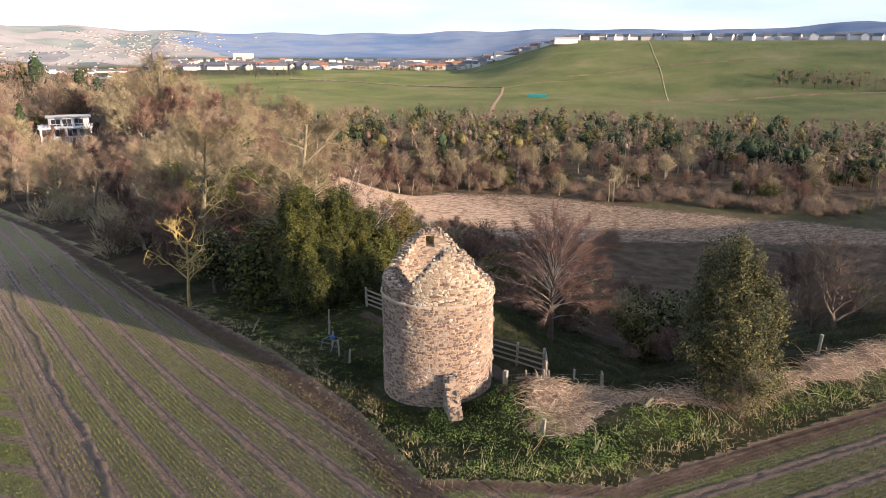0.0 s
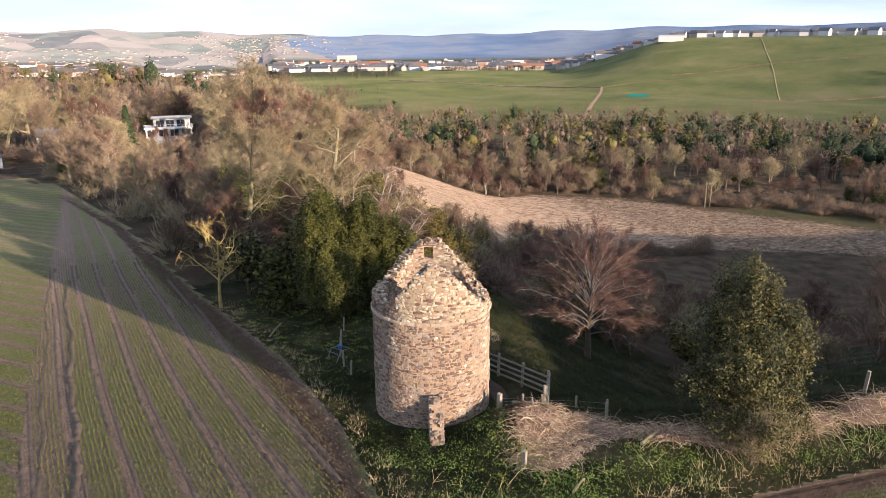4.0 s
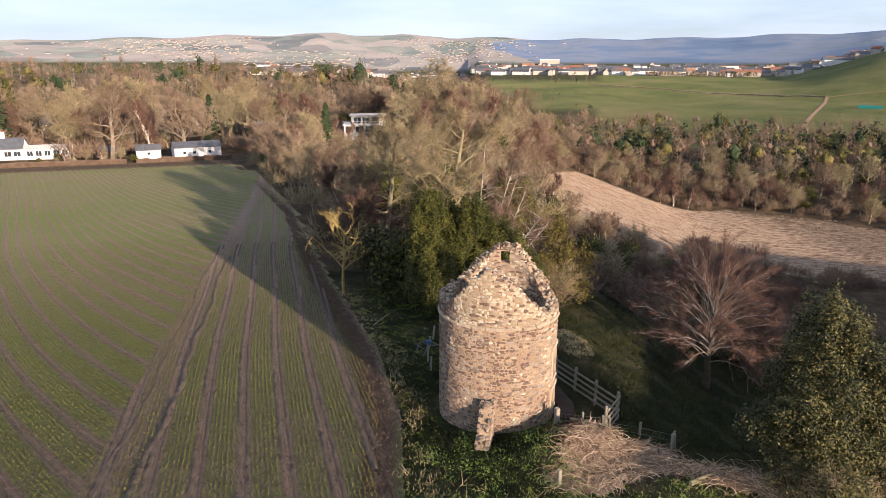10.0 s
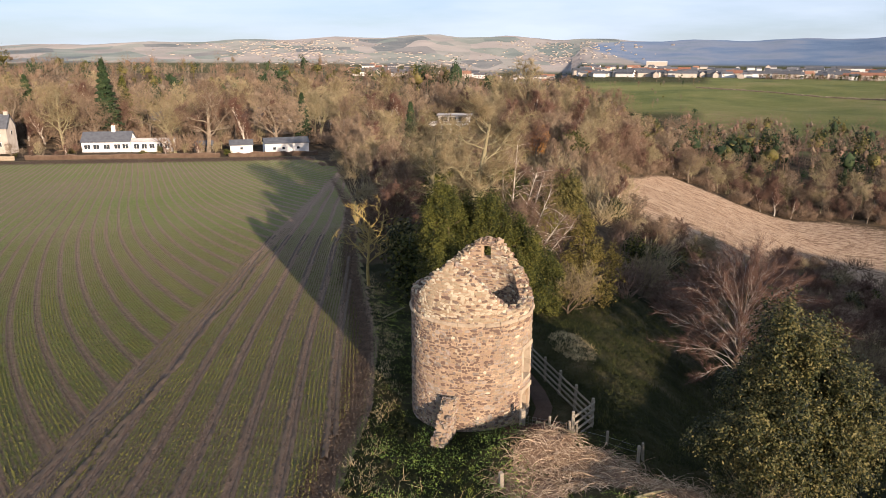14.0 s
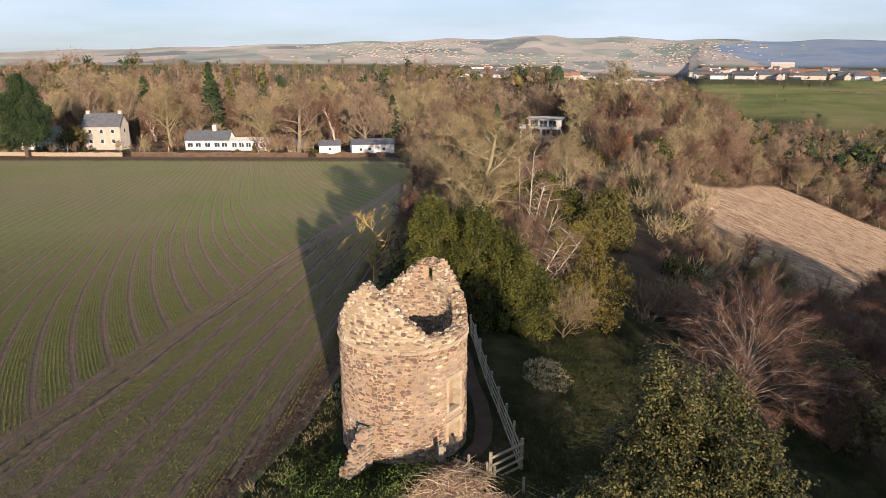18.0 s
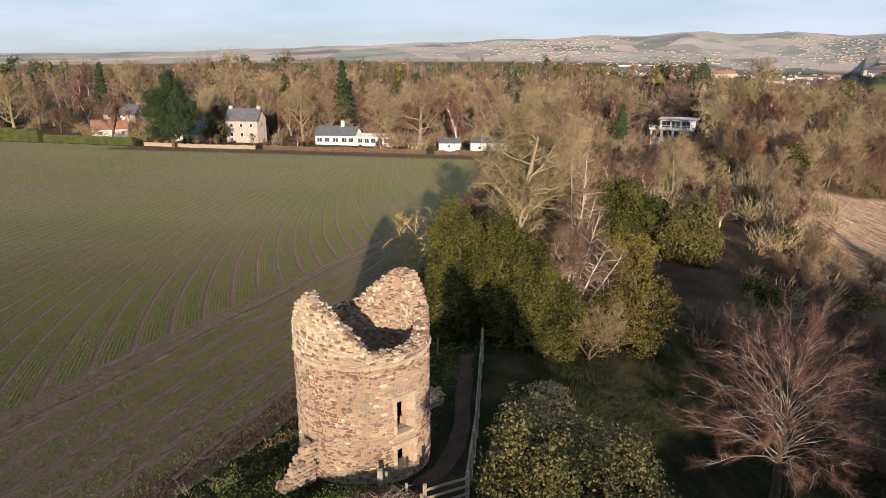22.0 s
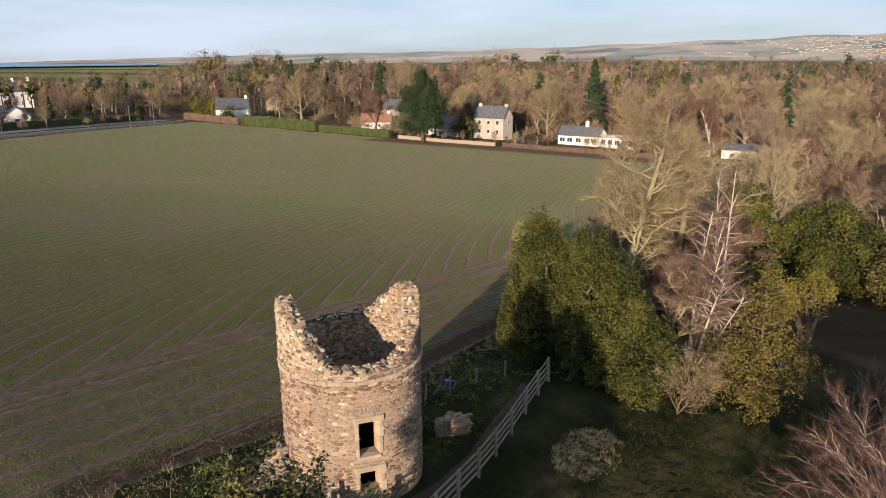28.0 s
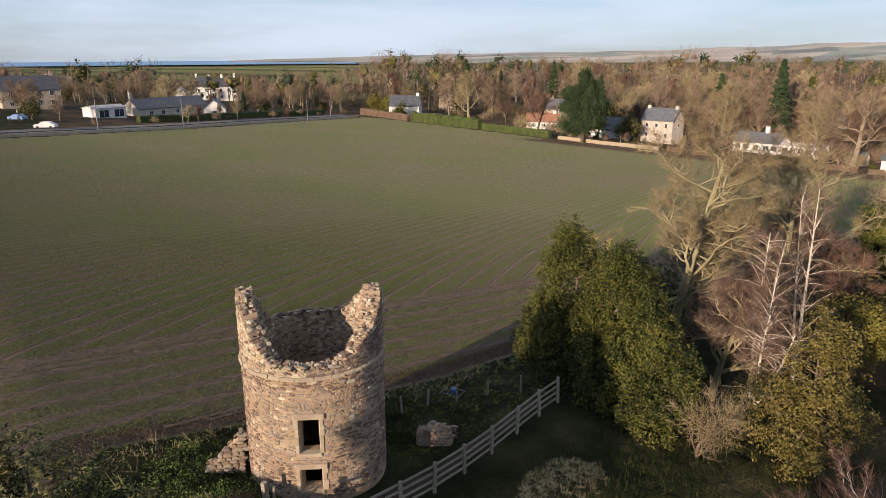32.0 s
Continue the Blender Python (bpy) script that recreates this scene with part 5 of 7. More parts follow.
# ---- the woods ----
def clear(x, y):
    """Whether trees may stand here: off the field, the bracken slope, the houses and the tower."""
    if in_field(np.array(x - 1.5), np.array(y)) or in_field(np.array(x + 1.0), np.array(y)):
        return False
    return math.hypot(x, y) > 24


def plant(count, x0, x1, y0, y1, seed, test, mix, low, high, group):
    rng = random.Random(seed)
    done, tries, spots = 0, 0, []
    while done < count and tries < count * 40:
        tries += 1
        x, y = rng.uniform(x0, x1), rng.uniform(y0, y1)
        if not clear(x, y) or not test(x, y) or any((x - a) ** 2 + (y - b) ** 2 < 9 for a, b in spots):
            continue
        spots.append((x, y))
        most = 9.0
        if 26 < y < 212 and -24 + (y + 24) * 0.13 < x < 14 + (y + 20) * 0.05:             # low growth where the far house is seen over it
            most = max(0.35, (14.0 - (y + 22) * 0.104 - gz(x, y)) / 14.5)
        name, kinds, label = rng.choices([m[:3] for m in mix], [m[3] for m in mix])[0]
        if 26 < y < 112 and x > 6 + 0.1 * y and name != "shrub":          # low growth over the bracken
            most = min(most, 0.5)
        put_tree(name, rng.choice(kinds), x, y, min(most, rng.uniform(low, high)), rng.uniform(0, 6.28), label, group, tall=rng.uniform(0.78, 1.0))
        done += 1


HOUSES_AT = [(-82, 184, 17), (-116, 176, 13), (-218, 146, 14), (-131, 168, 10), (-30, 176, 14), (16, 219, 14), (-168, 172, 13), (-20, 224, 8), (-44, 174, 12), (-45, 243, 10)]
off_house = lambda x, y: all((x - a) ** 2 + (y - b) ** 2 > r * r for a, b, r in HOUSES_AT)
slope = lambda x, y: x - (4 + 0.25 * y)
# upright and wide-crowned bare trees are only mesh variants, of unknown species
mixed = [("bare_tree", BARE[:2], "bare brown broadleaf tree in winter", 2), ("alder_tree", BARE[2:3], "bare reddish-brown alder in winter", 1), ("oak_tree", BARE[3:4], "bare oak with pale lichened limbs", 1), ("ash_tree", BARE[4:5], "bare upright ash in winter", 1), ("sycamore_tree", BARE[5:6], "bare broad sycamore in winter", 1), ("birch_tree", BIRCH, "bare reddish birch with a white stem", 1.4), ("conifer", CONIFERS, "dark green conifer in the wood", 0.35), ("evergreen_tree", ROUND, "rounded olive-green evergreen tree", 0.7)]
scrub = [("shrub", SHRUB, "bare twiggy brown shrub on the slope", 5), ("alder_tree", BARE[2:3], "bare reddish-brown alder in winter", 1.5), ("evergreen_tree", ROUND, "rounded olive-green evergreen tree", 0.9)]
# strip of wood between field and slope
plant(105, -26, 44, 26, 158, 1, lambda x, y: margin(y) + 1.5 < x < 8 + 0.22 * y + 6 and off_house(x, y) and not (3 < x < 18 and 22 < y < 54), mixed[:6] + mixed[7:] + mixed[3:4] + mixed[5:6] + mixed[3:4], 0.75, 1.1, "trees of the strip wood")
plant(12, -6, 14, 24, 44, 2, lambda x, y: margin(y) + 1.0 < x < 4, scrub, 0.6, 0.95, "shrubs of the strip wood")
# behind the field's end
plant(170, -150, 75, 165, 290, 3, lambda x, y: off_house(x, y) and y > 172 + 0.1 * x and slope(x, y) < 22, mixed, 1.15, 1.75, "trees of the village wood")
plant(75, -300, -120, 150, 330, 4, lambda x, y: off_house(x, y), mixed, 1.0, 1.6, "trees of the village wood")
def undergrowth(name, count, x0, x1, y0, y1, seed, test, low, high, mat, label):
    """Low twiggy bushes that fill the wood's floor, too many to tell apart."""
    rng = np.random.default_rng(seed)
    spots = []
    while len(spots) < count:
        x, y = rng.uniform(x0, x1), rng.uniform(y0, y1)
        if clear(x, y) and test(x, y):
            spots.append((x, y))
    x, y = np.array(spots).T
    big, per = rng.uniform(low, high, count), 300
    u = rng.normal(size=(count, per, 3))
    u /= np.linalg.norm(u, axis=2)[:, :, None]
    u[:, :, 2] = np.abs(u[:, :, 2])
    lobe = rng.normal(0, 0.5, (count, 5, 3)) * [1, 1, 0.4]
    foot = u * rng.uniform(0.2, 1.0, (count, per, 1)) * [0.75, 0.75, 0.9] + lobe[:, rng.integers(0, 5, per)]
    foot = foot * big[:, None, None] + np.stack([x, y, land(x, y) + 0.3 * big], 1)[:, None]
    way = u + rng.normal(0, 0.4, u.shape) + [0, 0, 0.5]
    ln = (rng.uniform(0.25, 0.6, (count, per)) * big[:, None]).ravel()
    ob = part(name, needles(foot.reshape(-1, 3), way.reshape(-1, 3), ln, ln * 0.045 + 0.01, rng), mat)
    return tagged(ob, label, "undergrowth", kind="stuff")


undergrowth("wood_undergrowth", 190, -150, 60, 168, 262, 31, lambda x, y: off_house(x, y) and y > 176 + 0.1 * x and slope(x, y) < 22, 2.2, 4.5, TWIG, "bare brown undergrowth of the village wood")
undergrowth("hedge_undergrowth", 80, -300, -120, 150, 270, 32, off_house, 2.2, 4.5, OLIVETWIG, "pale bare undergrowth of the village wood")
undergrowth("strip_undergrowth", 120, -26, 44, 26, 158, 33, lambda x, y: margin(y) + 1.5 < x < 8 + 0.22 * y + 6 and off_house(x, y) and not (-3 < x < 18 and 34 < y < 54), 1.6, 3.0, OLIVETWIG, "pale bare undergrowth of the strip wood")
undergrowth("valley_undergrowth", 230, 40, 330, 100, 330, 35, lambda x, y: (268 < math.hypot(x, y) < 296 and x > 160 or -9 < float(inside(SLOPE, np.array(x), np.array(y))) < -1 and y > 120 and x < 200) and float(inside(SLOPE, np.array(x), np.array(y))) < -1, 1.8, 3.6, TWIG, "bare brown bushes along the foot of the woods")
undergrowth("slope_undergrowth", 150, 10, 95, 4, 110, 34, lambda x, y: 4 < slope(x, y) < 78 and math.hypot(x - 16, y - 9) > 7 and float(inside(SLOPE, np.array(x), np.array(y))) < -1.0, 0.8, 2.2, BROWNSTEM, "dark bare undergrowth on the near slope")
garden = [("shrub", SHRUB, "bare twiggy garden shrub near the houses", 3), ("evergreen_tree", ROUND, "rounded olive-green evergreen tree", 2), ("garden_tree", BARE, "bare garden tree in winter", 1.5), ("birch_tree", BIRCH, "bare reddish birch with a white stem", 1)]
plant(60, -135, -22, 140, 178, 21, lambda x, y: 2 < y - float(np.interp(x, [-128, -96, -50, -26], [141, 146, 157, 165])) < 22 and off_house(x, y) and all(abs(x - a) > 5 for a in (-108, -84, -78, -32, -42)), garden, 0.18, 0.36, "garden trees and shrubs")
plant(26, -160, -40, 176, 205, 22, lambda x, y: off_house(x, y) and y > 188 + 0.05 * x and all(abs(x - a) > 6 for a in (-110, -106, -82, -76, -31, -41)), garden[2:], 0.6, 0.9, "garden trees and shrubs")
plant(16, -232, -140, 20, 128, 23, lambda x, y: abs(x - float(np.interp(y, [0, 36, 78, 120], [-145, -167, -199, -229]))) < 2.5, garden[2:3] + garden[:1], 0.35, 0.55, "small roadside trees")
plant(75, -300, -165, -10, 140, 24, lambda x, y: x < float(np.interp(y, [0, 36, 78, 120], [-160, -182, -214, -244])) and all((x - a) ** 2 + (y - b) ** 2 > 15 ** 2 for a, b in ((-214, 20), (-202, 48), (-190, 30), (-203, 63), (-205, 40), (-334, 107), (-290, 85), (-306, 40), (-260, 75))), mixed, 0.55, 0.9, "trees behind the road")
# the wooded lip beyond the bracken slope, and the valley floor
plant(230, 20, 200, 120, 330, 5, lambda x, y: -46 < float(inside(SLOPE, np.array(x), np.array(y))) < -2 and slope(x, y) > 0 and y > 118 + 0.3 * slope(x, y), mixed[:6] + scrub + scrub[1:2] + scrub[1:2], 0.6, 1.05, "trees of the valley side")
plant(230, 110, 360, 60, 340, 6, lambda x, y: 283 < math.hypot(x, y) < 365 and float(inside(SLOPE, np.array(x), np.array(y))) < -12, mixed[:5] + mixed[6:] + mixed[6:] + scrub, 0.85, 1.3, "trees of the valley floor")
# scrub low on the near slope
plant(175, 9, 90, 14, 110, 7, lambda x, y: 5 < slope(x, y) < 75 and math.hypot(x - 16, y - 9) > 8 and float(inside(SLOPE, np.array(x), np.array(y))) < -1.5 and y < 100, scrub, 0.55, 1.0, "scrub on the near slope")
plant(34, 20, 62, -6, 30, 9, lambda x, y: math.hypot(x - 16, y - 9) > 9 and math.hypot(x - 21, y + 10) > 9, scrub[:1] + scrub[2:], 0.35, 0.75, "scrub on the near slope")
# tall hedgerow out of view on the sunny side, added to shade the slope
plant(40, 25, 95, -34, -8, 8, lambda x, y: abs(y - (south(x) + 3)) < 3.5 and math.hypot(x - 21, y + 10) > 7, [("hedgerow_tree", ROUND + SHRUB, "tall leafy hedgerow tree along the field edge", 1)], 0.9, 1.3, "trees of the hedgerow")


PINE = (mesh_of("limbs", tubes([(np.array([[0, 0, 0], [0.1, 0, 6], [0, 0.1, 12], [0, 0, 17]]), np.array([0.5, 0.38, 0.22, 0.06]))], 8), BARK),
        mesh_of("crown", leafy_mesh(spires([(0, 0, 16.6, 2.2, 2.2, 2.4), (1.2, 0.6, 14.2, 3.4, 3.4, 2.6), (-1.6, -0.4, 12.6, 3.8, 3.8, 2.6), (2.2, -0.6, 10.4, 4.2, 4.2, 2.6), (-2.4, 0.6, 8.8, 4.6, 4.4, 2.6), (1.0, 1.6, 6.8, 4.8, 4.6, 2.5), (2.2, -1.6, 5.2, 4.0, 4.0, 2.2), (-2.6, -0.8, 4.4, 3.6, 3.6, 2.0)], 9, 44, 0.24, 0.4), 52000, 0.20, 41, 0.4, 0.3, clump=12), CONIFER))
put_tree("pine_tree", PINE, -117.5, 139.5, 1.08, 0.4, "tall broad dark pine beside the farmhouse")
put_tree("pine_tree", CONIFERS[0], -128, 158, 1.15, 1.4, "dark green spruce behind the gardens")
put_tree("evergreen_tree", ROUND[1], -211, 137, 0.8, 0.4, "dark evergreen in front of the villa")
GOLDROUND = rounded_meshes(115, LIMELEAF)
for dx, dy, big in ((-237, 141, 1.15), (-232, 146, 1.3)):
    put_tree("gold_conifer", GOLDROUND, dx, dy, big, 1.0, "golden-green clipped conifer beside the villa")
orange_tree = (BARE[4][0], mesh_of("crown", bare_tree_meshes(64, 12, 4.4, twigs=2, twig_len=1.2, twig_w=0.03, sides=3, levels=2, haze=1400, children=(12, 6, 5), lift=0.65)[1], ORANGE))
put_tree("orange_tree", orange_tree, 27, 126, 0.75, 0.5, "small tree holding orange-brown leaves")
put_tree("evergreen_tree", ROUND[1], 34, 121, 1.0, 0.9, "dark rounded evergreen beside the orange tree")
put_tree("evergreen_tree", ROUND[1], -1.6, 17.5, 0.62, 0.9, "dark ivied bush at the field edge")
put_tree("evergreen_tree", ROUND[3], -3.0, 23.0, 0.62, 2.1, "dark ivied bush at the field edge")


def far_woods():
    """Distant woodland: many small trees as one mesh."""
    rng = np.random.default_rng(9)
    zones = [(-62, 9, 290, 560, 1000), (-62, 9, 560, 950, 420), (-95, -62, 270, 480, 320), (-95, -60, 480, 1000, 170), (9, 24, 300, 640, 420), (22, 72, 350, 560, 1050), (27.5, 35.5, 1290, 1370, 230), (61, 72, 930, 1000, 150), (2, 45, 1300, 2200, 330), (10, 24, 640, 1300, 60)]
    az, dist = [], []
    for a0, a1, d0, d1, c in zones:
        az.append(rng.uniform(a0, a1, c))
        dist.append(np.sqrt(rng.uniform(d0 * d0, d1 * d1, c)))
    az, dist = np.radians(np.concatenate(az)), np.concatenate(dist)
    x, y = dist * np.sin(az), dist * np.cos(az)
    z = land(x, y)
    m = len(x)
    size = rng.uniform(0.45, 1.3, m) ** 1.2 * np.where(dist > 1000, 0.7, 1) * np.where(np.degrees(az) < -60, 0.75, 1) * np.where((np.degrees(az) > 22) & (dist < 600), 1.35, 1) * np.where((dist < 700) & (np.degrees(az) < 9), 1.2 + 0.35 * np.sin(x * 0.021 + 1) * np.sin(y * 0.017) + 0.2 * np.sin(x * 0.06), 1)
    per = 105
    u = rng.normal(size=(m, per, 3))
    u /= np.linalg.norm(u, axis=2)[:, :, None]
    slim = rng.uniform(0.85, 1.3, m)[:, None, None]
    c = np.stack([x, y, z + 7.5 * size], 1)[:, None]
    lump = 1 + 0.22 * np.sin(u[:, :, :1] * 6 + x[:, None, None]) * np.sin(u[:, :, 2:] * 5 + y[:, None, None])
    lobes = rng.normal(0, 1, (m, 6, 3))
    lobes *= rng.uniform(0.35, 0.75, (m, 6, 1)) / np.linalg.norm(lobes, axis=2)[:, :, None]
    which = rng.integers(0, 6, (m, per))
    at = np.take_along_axis(lobes, which[:, :, None].repeat(3, 2), 1)
    p = c + (at + u * rng.uniform(0.3, 0.52, (m, 6, 1))[np.arange(m)[:, None], which]) * np.array([4.3, 4.3, 5.6]) * np.concatenate([slim, slim, 1.5 - 0.45 * slim], 2) * size[:, None, None] * lump * (0.8 + 0.2 * rng.random((m, per, 1)))
    # a lumpy heart in each crown, so that no light shows through its middle
    ball = bmesh.new()
    bmesh.ops.create_icosphere(ball, subdivisions=1, radius=1.0)
    knobs, tris = np.array([q.co[:] for q in ball.verts]), np.array([[q.index for q in fc.verts] for fc in ball.faces])
    ball.free()
    heart = c + knobs[None] * np.array([4.3, 4.3, 5.6]) * np.concatenate([slim, slim, 1.5 - 0.45 * slim], 2) * size[:, None, None] * rng.uniform(0.05, 0.28, (m, len(knobs), 1))
    tint = rng.random(m)
    tint = np.where((np.degrees(az) > 22) & (dist < 480) & (rng.random(m) < 0.28), rng.choice([0.84, 0.84, 0.95], m), tint)
    for name, lo, hi, mat, label in (("far_woods", 0, 0.42, FARTWIG, "distant bare brown woodland"), ("far_birches", 0.42, 0.58, FARRED, "distant bare reddish birches in the woods"), ("far_grey_trees", 0.58, 0.78, FARGREY, "distant bare grey-barked trees in the woods"), ("far_evergreens", 0.78, 0.9, CONIFER, "distant dark conifers in the woods"), ("far_olive_trees", 0.9, 1.01, IVY, "distant olive-green trees in the woods")):
        s = (tint >= lo) & (tint < hi)
        if mat in (FARTWIG, FARRED, FARGREY):                 # bare crowns: sprays of twigs that rise and spread
            w = u[s].reshape(-1, 3) * [1, 1, 0.8] + rng.normal(0, 0.35, (s.sum() * per, 3)) + [0, 0, 0.55]
            foot = (c[s] + (p[s] - c[s]) * 0.90).reshape(-1, 3)
            big = np.repeat(size[s], per)
            v, f = needles(foot, w, rng.uniform(0.6, 1.5, len(foot)) * big, rng.uniform(0.06, 0.16, len(foot)), rng)
        else:
            v, f = leaves((c[s] + (p[s] - c[s]) * 0.82).reshape(-1, 3), u[s].reshape(-1, 3) + [0, 0, 0.3], rng.uniform(0.28, 0.72, s.sum() * per) * np.repeat(np.clip(size[s], 0.5, 1.6), per), rng, 0.5)
        tr = needles(np.stack([x[s], y[s], z[s] - 0.5], 1), np.tile([0, 0, 1.0], (s.sum(), 1)), 12 * size[s], 0.35, rng)
        k = int(s.sum())
        if mat in (CONIFER, IVY):
            heart[s] = c[s] + (heart[s] - c[s]) * 1.9
        core = (tris[None] + len(knobs) * np.arange(k)[:, None, None]).reshape(-1, 3) + len(v) + len(tr[0])
        ob = part(name, (np.r_[v, tr[0], heart[s].reshape(-1, 3)], np.r_[f, tr[1] + len(v), core]), mat)
        tagged(ob, label, "woodland", kind="stuff")


far_woods()


# ---- houses ----
def window_part(parent, x, y, z, w, h, turn, parts=1):
    """A window on a wall: frame and dark pane, the frame standing proud."""
    win = part("window", slab(-w / 2, w / 2, -0.04, 0.05, 0, h), FRAME, parent, "white framed window")
    win.matrix_basis = pose(x, y, z, 0, 0, turn)
    for k in range(parts):
        a = -w / 2 + 0.07 + (w - 0.07) * k / parts
        part("pane", slab(a, a + (w - 0.07) / parts - 0.07, -0.06, -0.03, 0.07, h - 0.07), GLASS, win)
    return win


def house(name, x, y, turn, length, width, eaves, ridge, wall, roof, label, windows=(), chimneys=(), gable_over=0.25, z=None):
    """Walls with gables, two roof slopes, chimneys and windows (side, along, sill, wide, tall)."""
    h = base(name, x, y, gz(x, y) if z is None else z, turn)
    tagged(h, label, "house")
    L, W = length / 2, width / 2
    v = [(-L, -W, -1.5), (L, -W, -1.5), (L, W, -1.5), (-L, W, -1.5), (-L, -W, eaves), (L, -W, eaves), (L, W, eaves), (-L, W, eaves), (-L, 0, ridge - 0.08), (L, 0, ridge - 0.08)]
    f = [(0, 1, 5, 4), (2, 3, 7, 6), (1, 2, 6, 9, 5), (3, 0, 4, 8, 7), (4, 5, 9, 8), (6, 7, 8, 9)]
    part("wall", (v, f), wall, h)
    o, t = gable_over, 0.16
    rise = (ridge - eaves) / W
    for s in (-1, 1):
        e = W + 0.3
        a = [(-L - o, s * e, eaves - 0.3 * rise), (L + o, s * e, eaves - 0.3 * rise), (L + o, 0, ridge), (-L - o, 0, ridge)]
        v = a + [(p[0], p[1], p[2] + t) for p in a]
        f = [(0, 1, 2, 3), (7, 6, 5, 4), (0, 4, 5, 1), (1, 5, 6, 2), (2, 6, 7, 3), (3, 7, 4, 0)]
        part("roof", (v, f), roof, h)
    for cx, cy, top in chimneys:
        c = part("chimney", slab(cx - 0.5, cx + 0.5, cy - 0.35, cy + 0.35, eaves, top), wall, h)
        for q in (-0.22, 0.22):
            bm = bmesh.new()
            bmesh.ops.create_cone(bm, cap_ends=True, segments=8, radius1=0.14, radius2=0.12, depth=0.5, matrix=Matrix.Translation((cx + q, cy, top + 0.25)))
            part("chimney_pot", bm, PANTILE, c)
    for side, along, sill, w, tall in windows:
        if side == "front":
            window_part(h, along, -W, sill, w, tall, 0, 2 if w > 1 else 1)
        elif side == "back":
            window_part(h, along, W, sill, w, tall, 180, 2 if w > 1 else 1)
        else:
            window_part(h, L if side == "right" else -L, along, sill, w, tall, 90 if side == "right" else -90, 1)
    return h


two_rows = [("front", a, s, 1.0, 1.3) for s in (0.9, 3.8) for a in (-3.2, 0, 3.2)]
house("farmhouse", -116.8, 174.5, 10, 10.5, 7.5, 6.0, 9.4, HARL, SLATE, "two-storey beige harled house with slate roof", two_rows + [("right", 0, 3.8, 0.9, 1.2)], [(-4.6, 0, 10.2), (4.6, 0, 10.2)], z=-11.2)
house("white_gable_house", -132.5, 168.5, 2, 11, 7.5, 2.8, 6.4, WHITE, SLATE, "white gabled house with steep slate roof", [("right", 0, 2.6, 1.0, 1.3), ("front", -2.5, 0.9, 1.1, 1.2)], [], z=-11.6)
lodge = house("lodge", -88, 182, 8, 13, 8, 2.8, 5.2, WHITE, SLATE, "low white lodge with a slate roof and chimney", [("front", a, 0.7, 1.7, 1.4) for a in (-5, -2.6, 0.2, 3, 5.2)], [(1.5, 0, 7.0)], z=-12.6)
house("lodge_wing", -75.5, 182.5, 8, 11, 6, 2.7, 3.2, WHITE, GREYROOF, "flat white wing of the lodge with many windows", [("front", a, 0.6, 1.5, 1.5) for a in (-4.2, -2.1, 0, 2.1, 4.2)], [], z=-12.6)
house("white_villa", -218, 144.5, 48, 12, 8, 4.6, 8.4, WHITE, SLATE, "white villa with a grey slate roof", [("front", a, 1.0, 1.4, 1.4) for a in (-4, 0, 4)] + [("right", 0, 3.8, 1.2, 1.4)], [(5, 0, 9.4)])
house("red_roof_cottage", -169, 173, 40, 11, 7, 2.8, 5.6, WHITE, PANTILE, "low white cottage with a red pantile roof", [("front", a, 0.9, 1.1, 1.2) for a in (-3, 1, 4)], [(4.5, 0, 6.6)])
house("white_shed", -35.5, 171.5, 18, 12, 5, 2.7, 3.9, WHITE, SLATE, "long white garden shed with dark roof", [("front", a, 0.9, 0.9, 0.8) for a in (-3.5, -1, 3)], [], z=-12.0)
house("white_hut", -47.6, 170.5, 14, 6, 3.6, 2.3, 3.4, WHITE, SLATE, "small white garden hut with dark roof", [("front", 0, 0.9, 0.8, 0.8)], [], z=-12.0)
house("garden_store", -60, 178, 10, 5, 4, 2.2, 3.2, STONEWALL, SLATE, "grey garden store with dark roof", [], [])
house("brown_bungalow", -45.5, 243, 15, 13, 8, 3.0, 5.4, STONEWALL, GREYROOF, "stone bungalow among the trees", [("front", a, 0.9, 1.4, 1.2) for a in (-3, 2)], [], z=-12.8)
house("slate_cottage", -19.5, 224, 5, 8, 6, 2.6, 4.8, WHITE, SLATE, "white cottage with a dark slate roof among birches", [("front", a, 0.9, 1.4, 1.2) for a in (-2, 1.5)], [], z=-12.6)


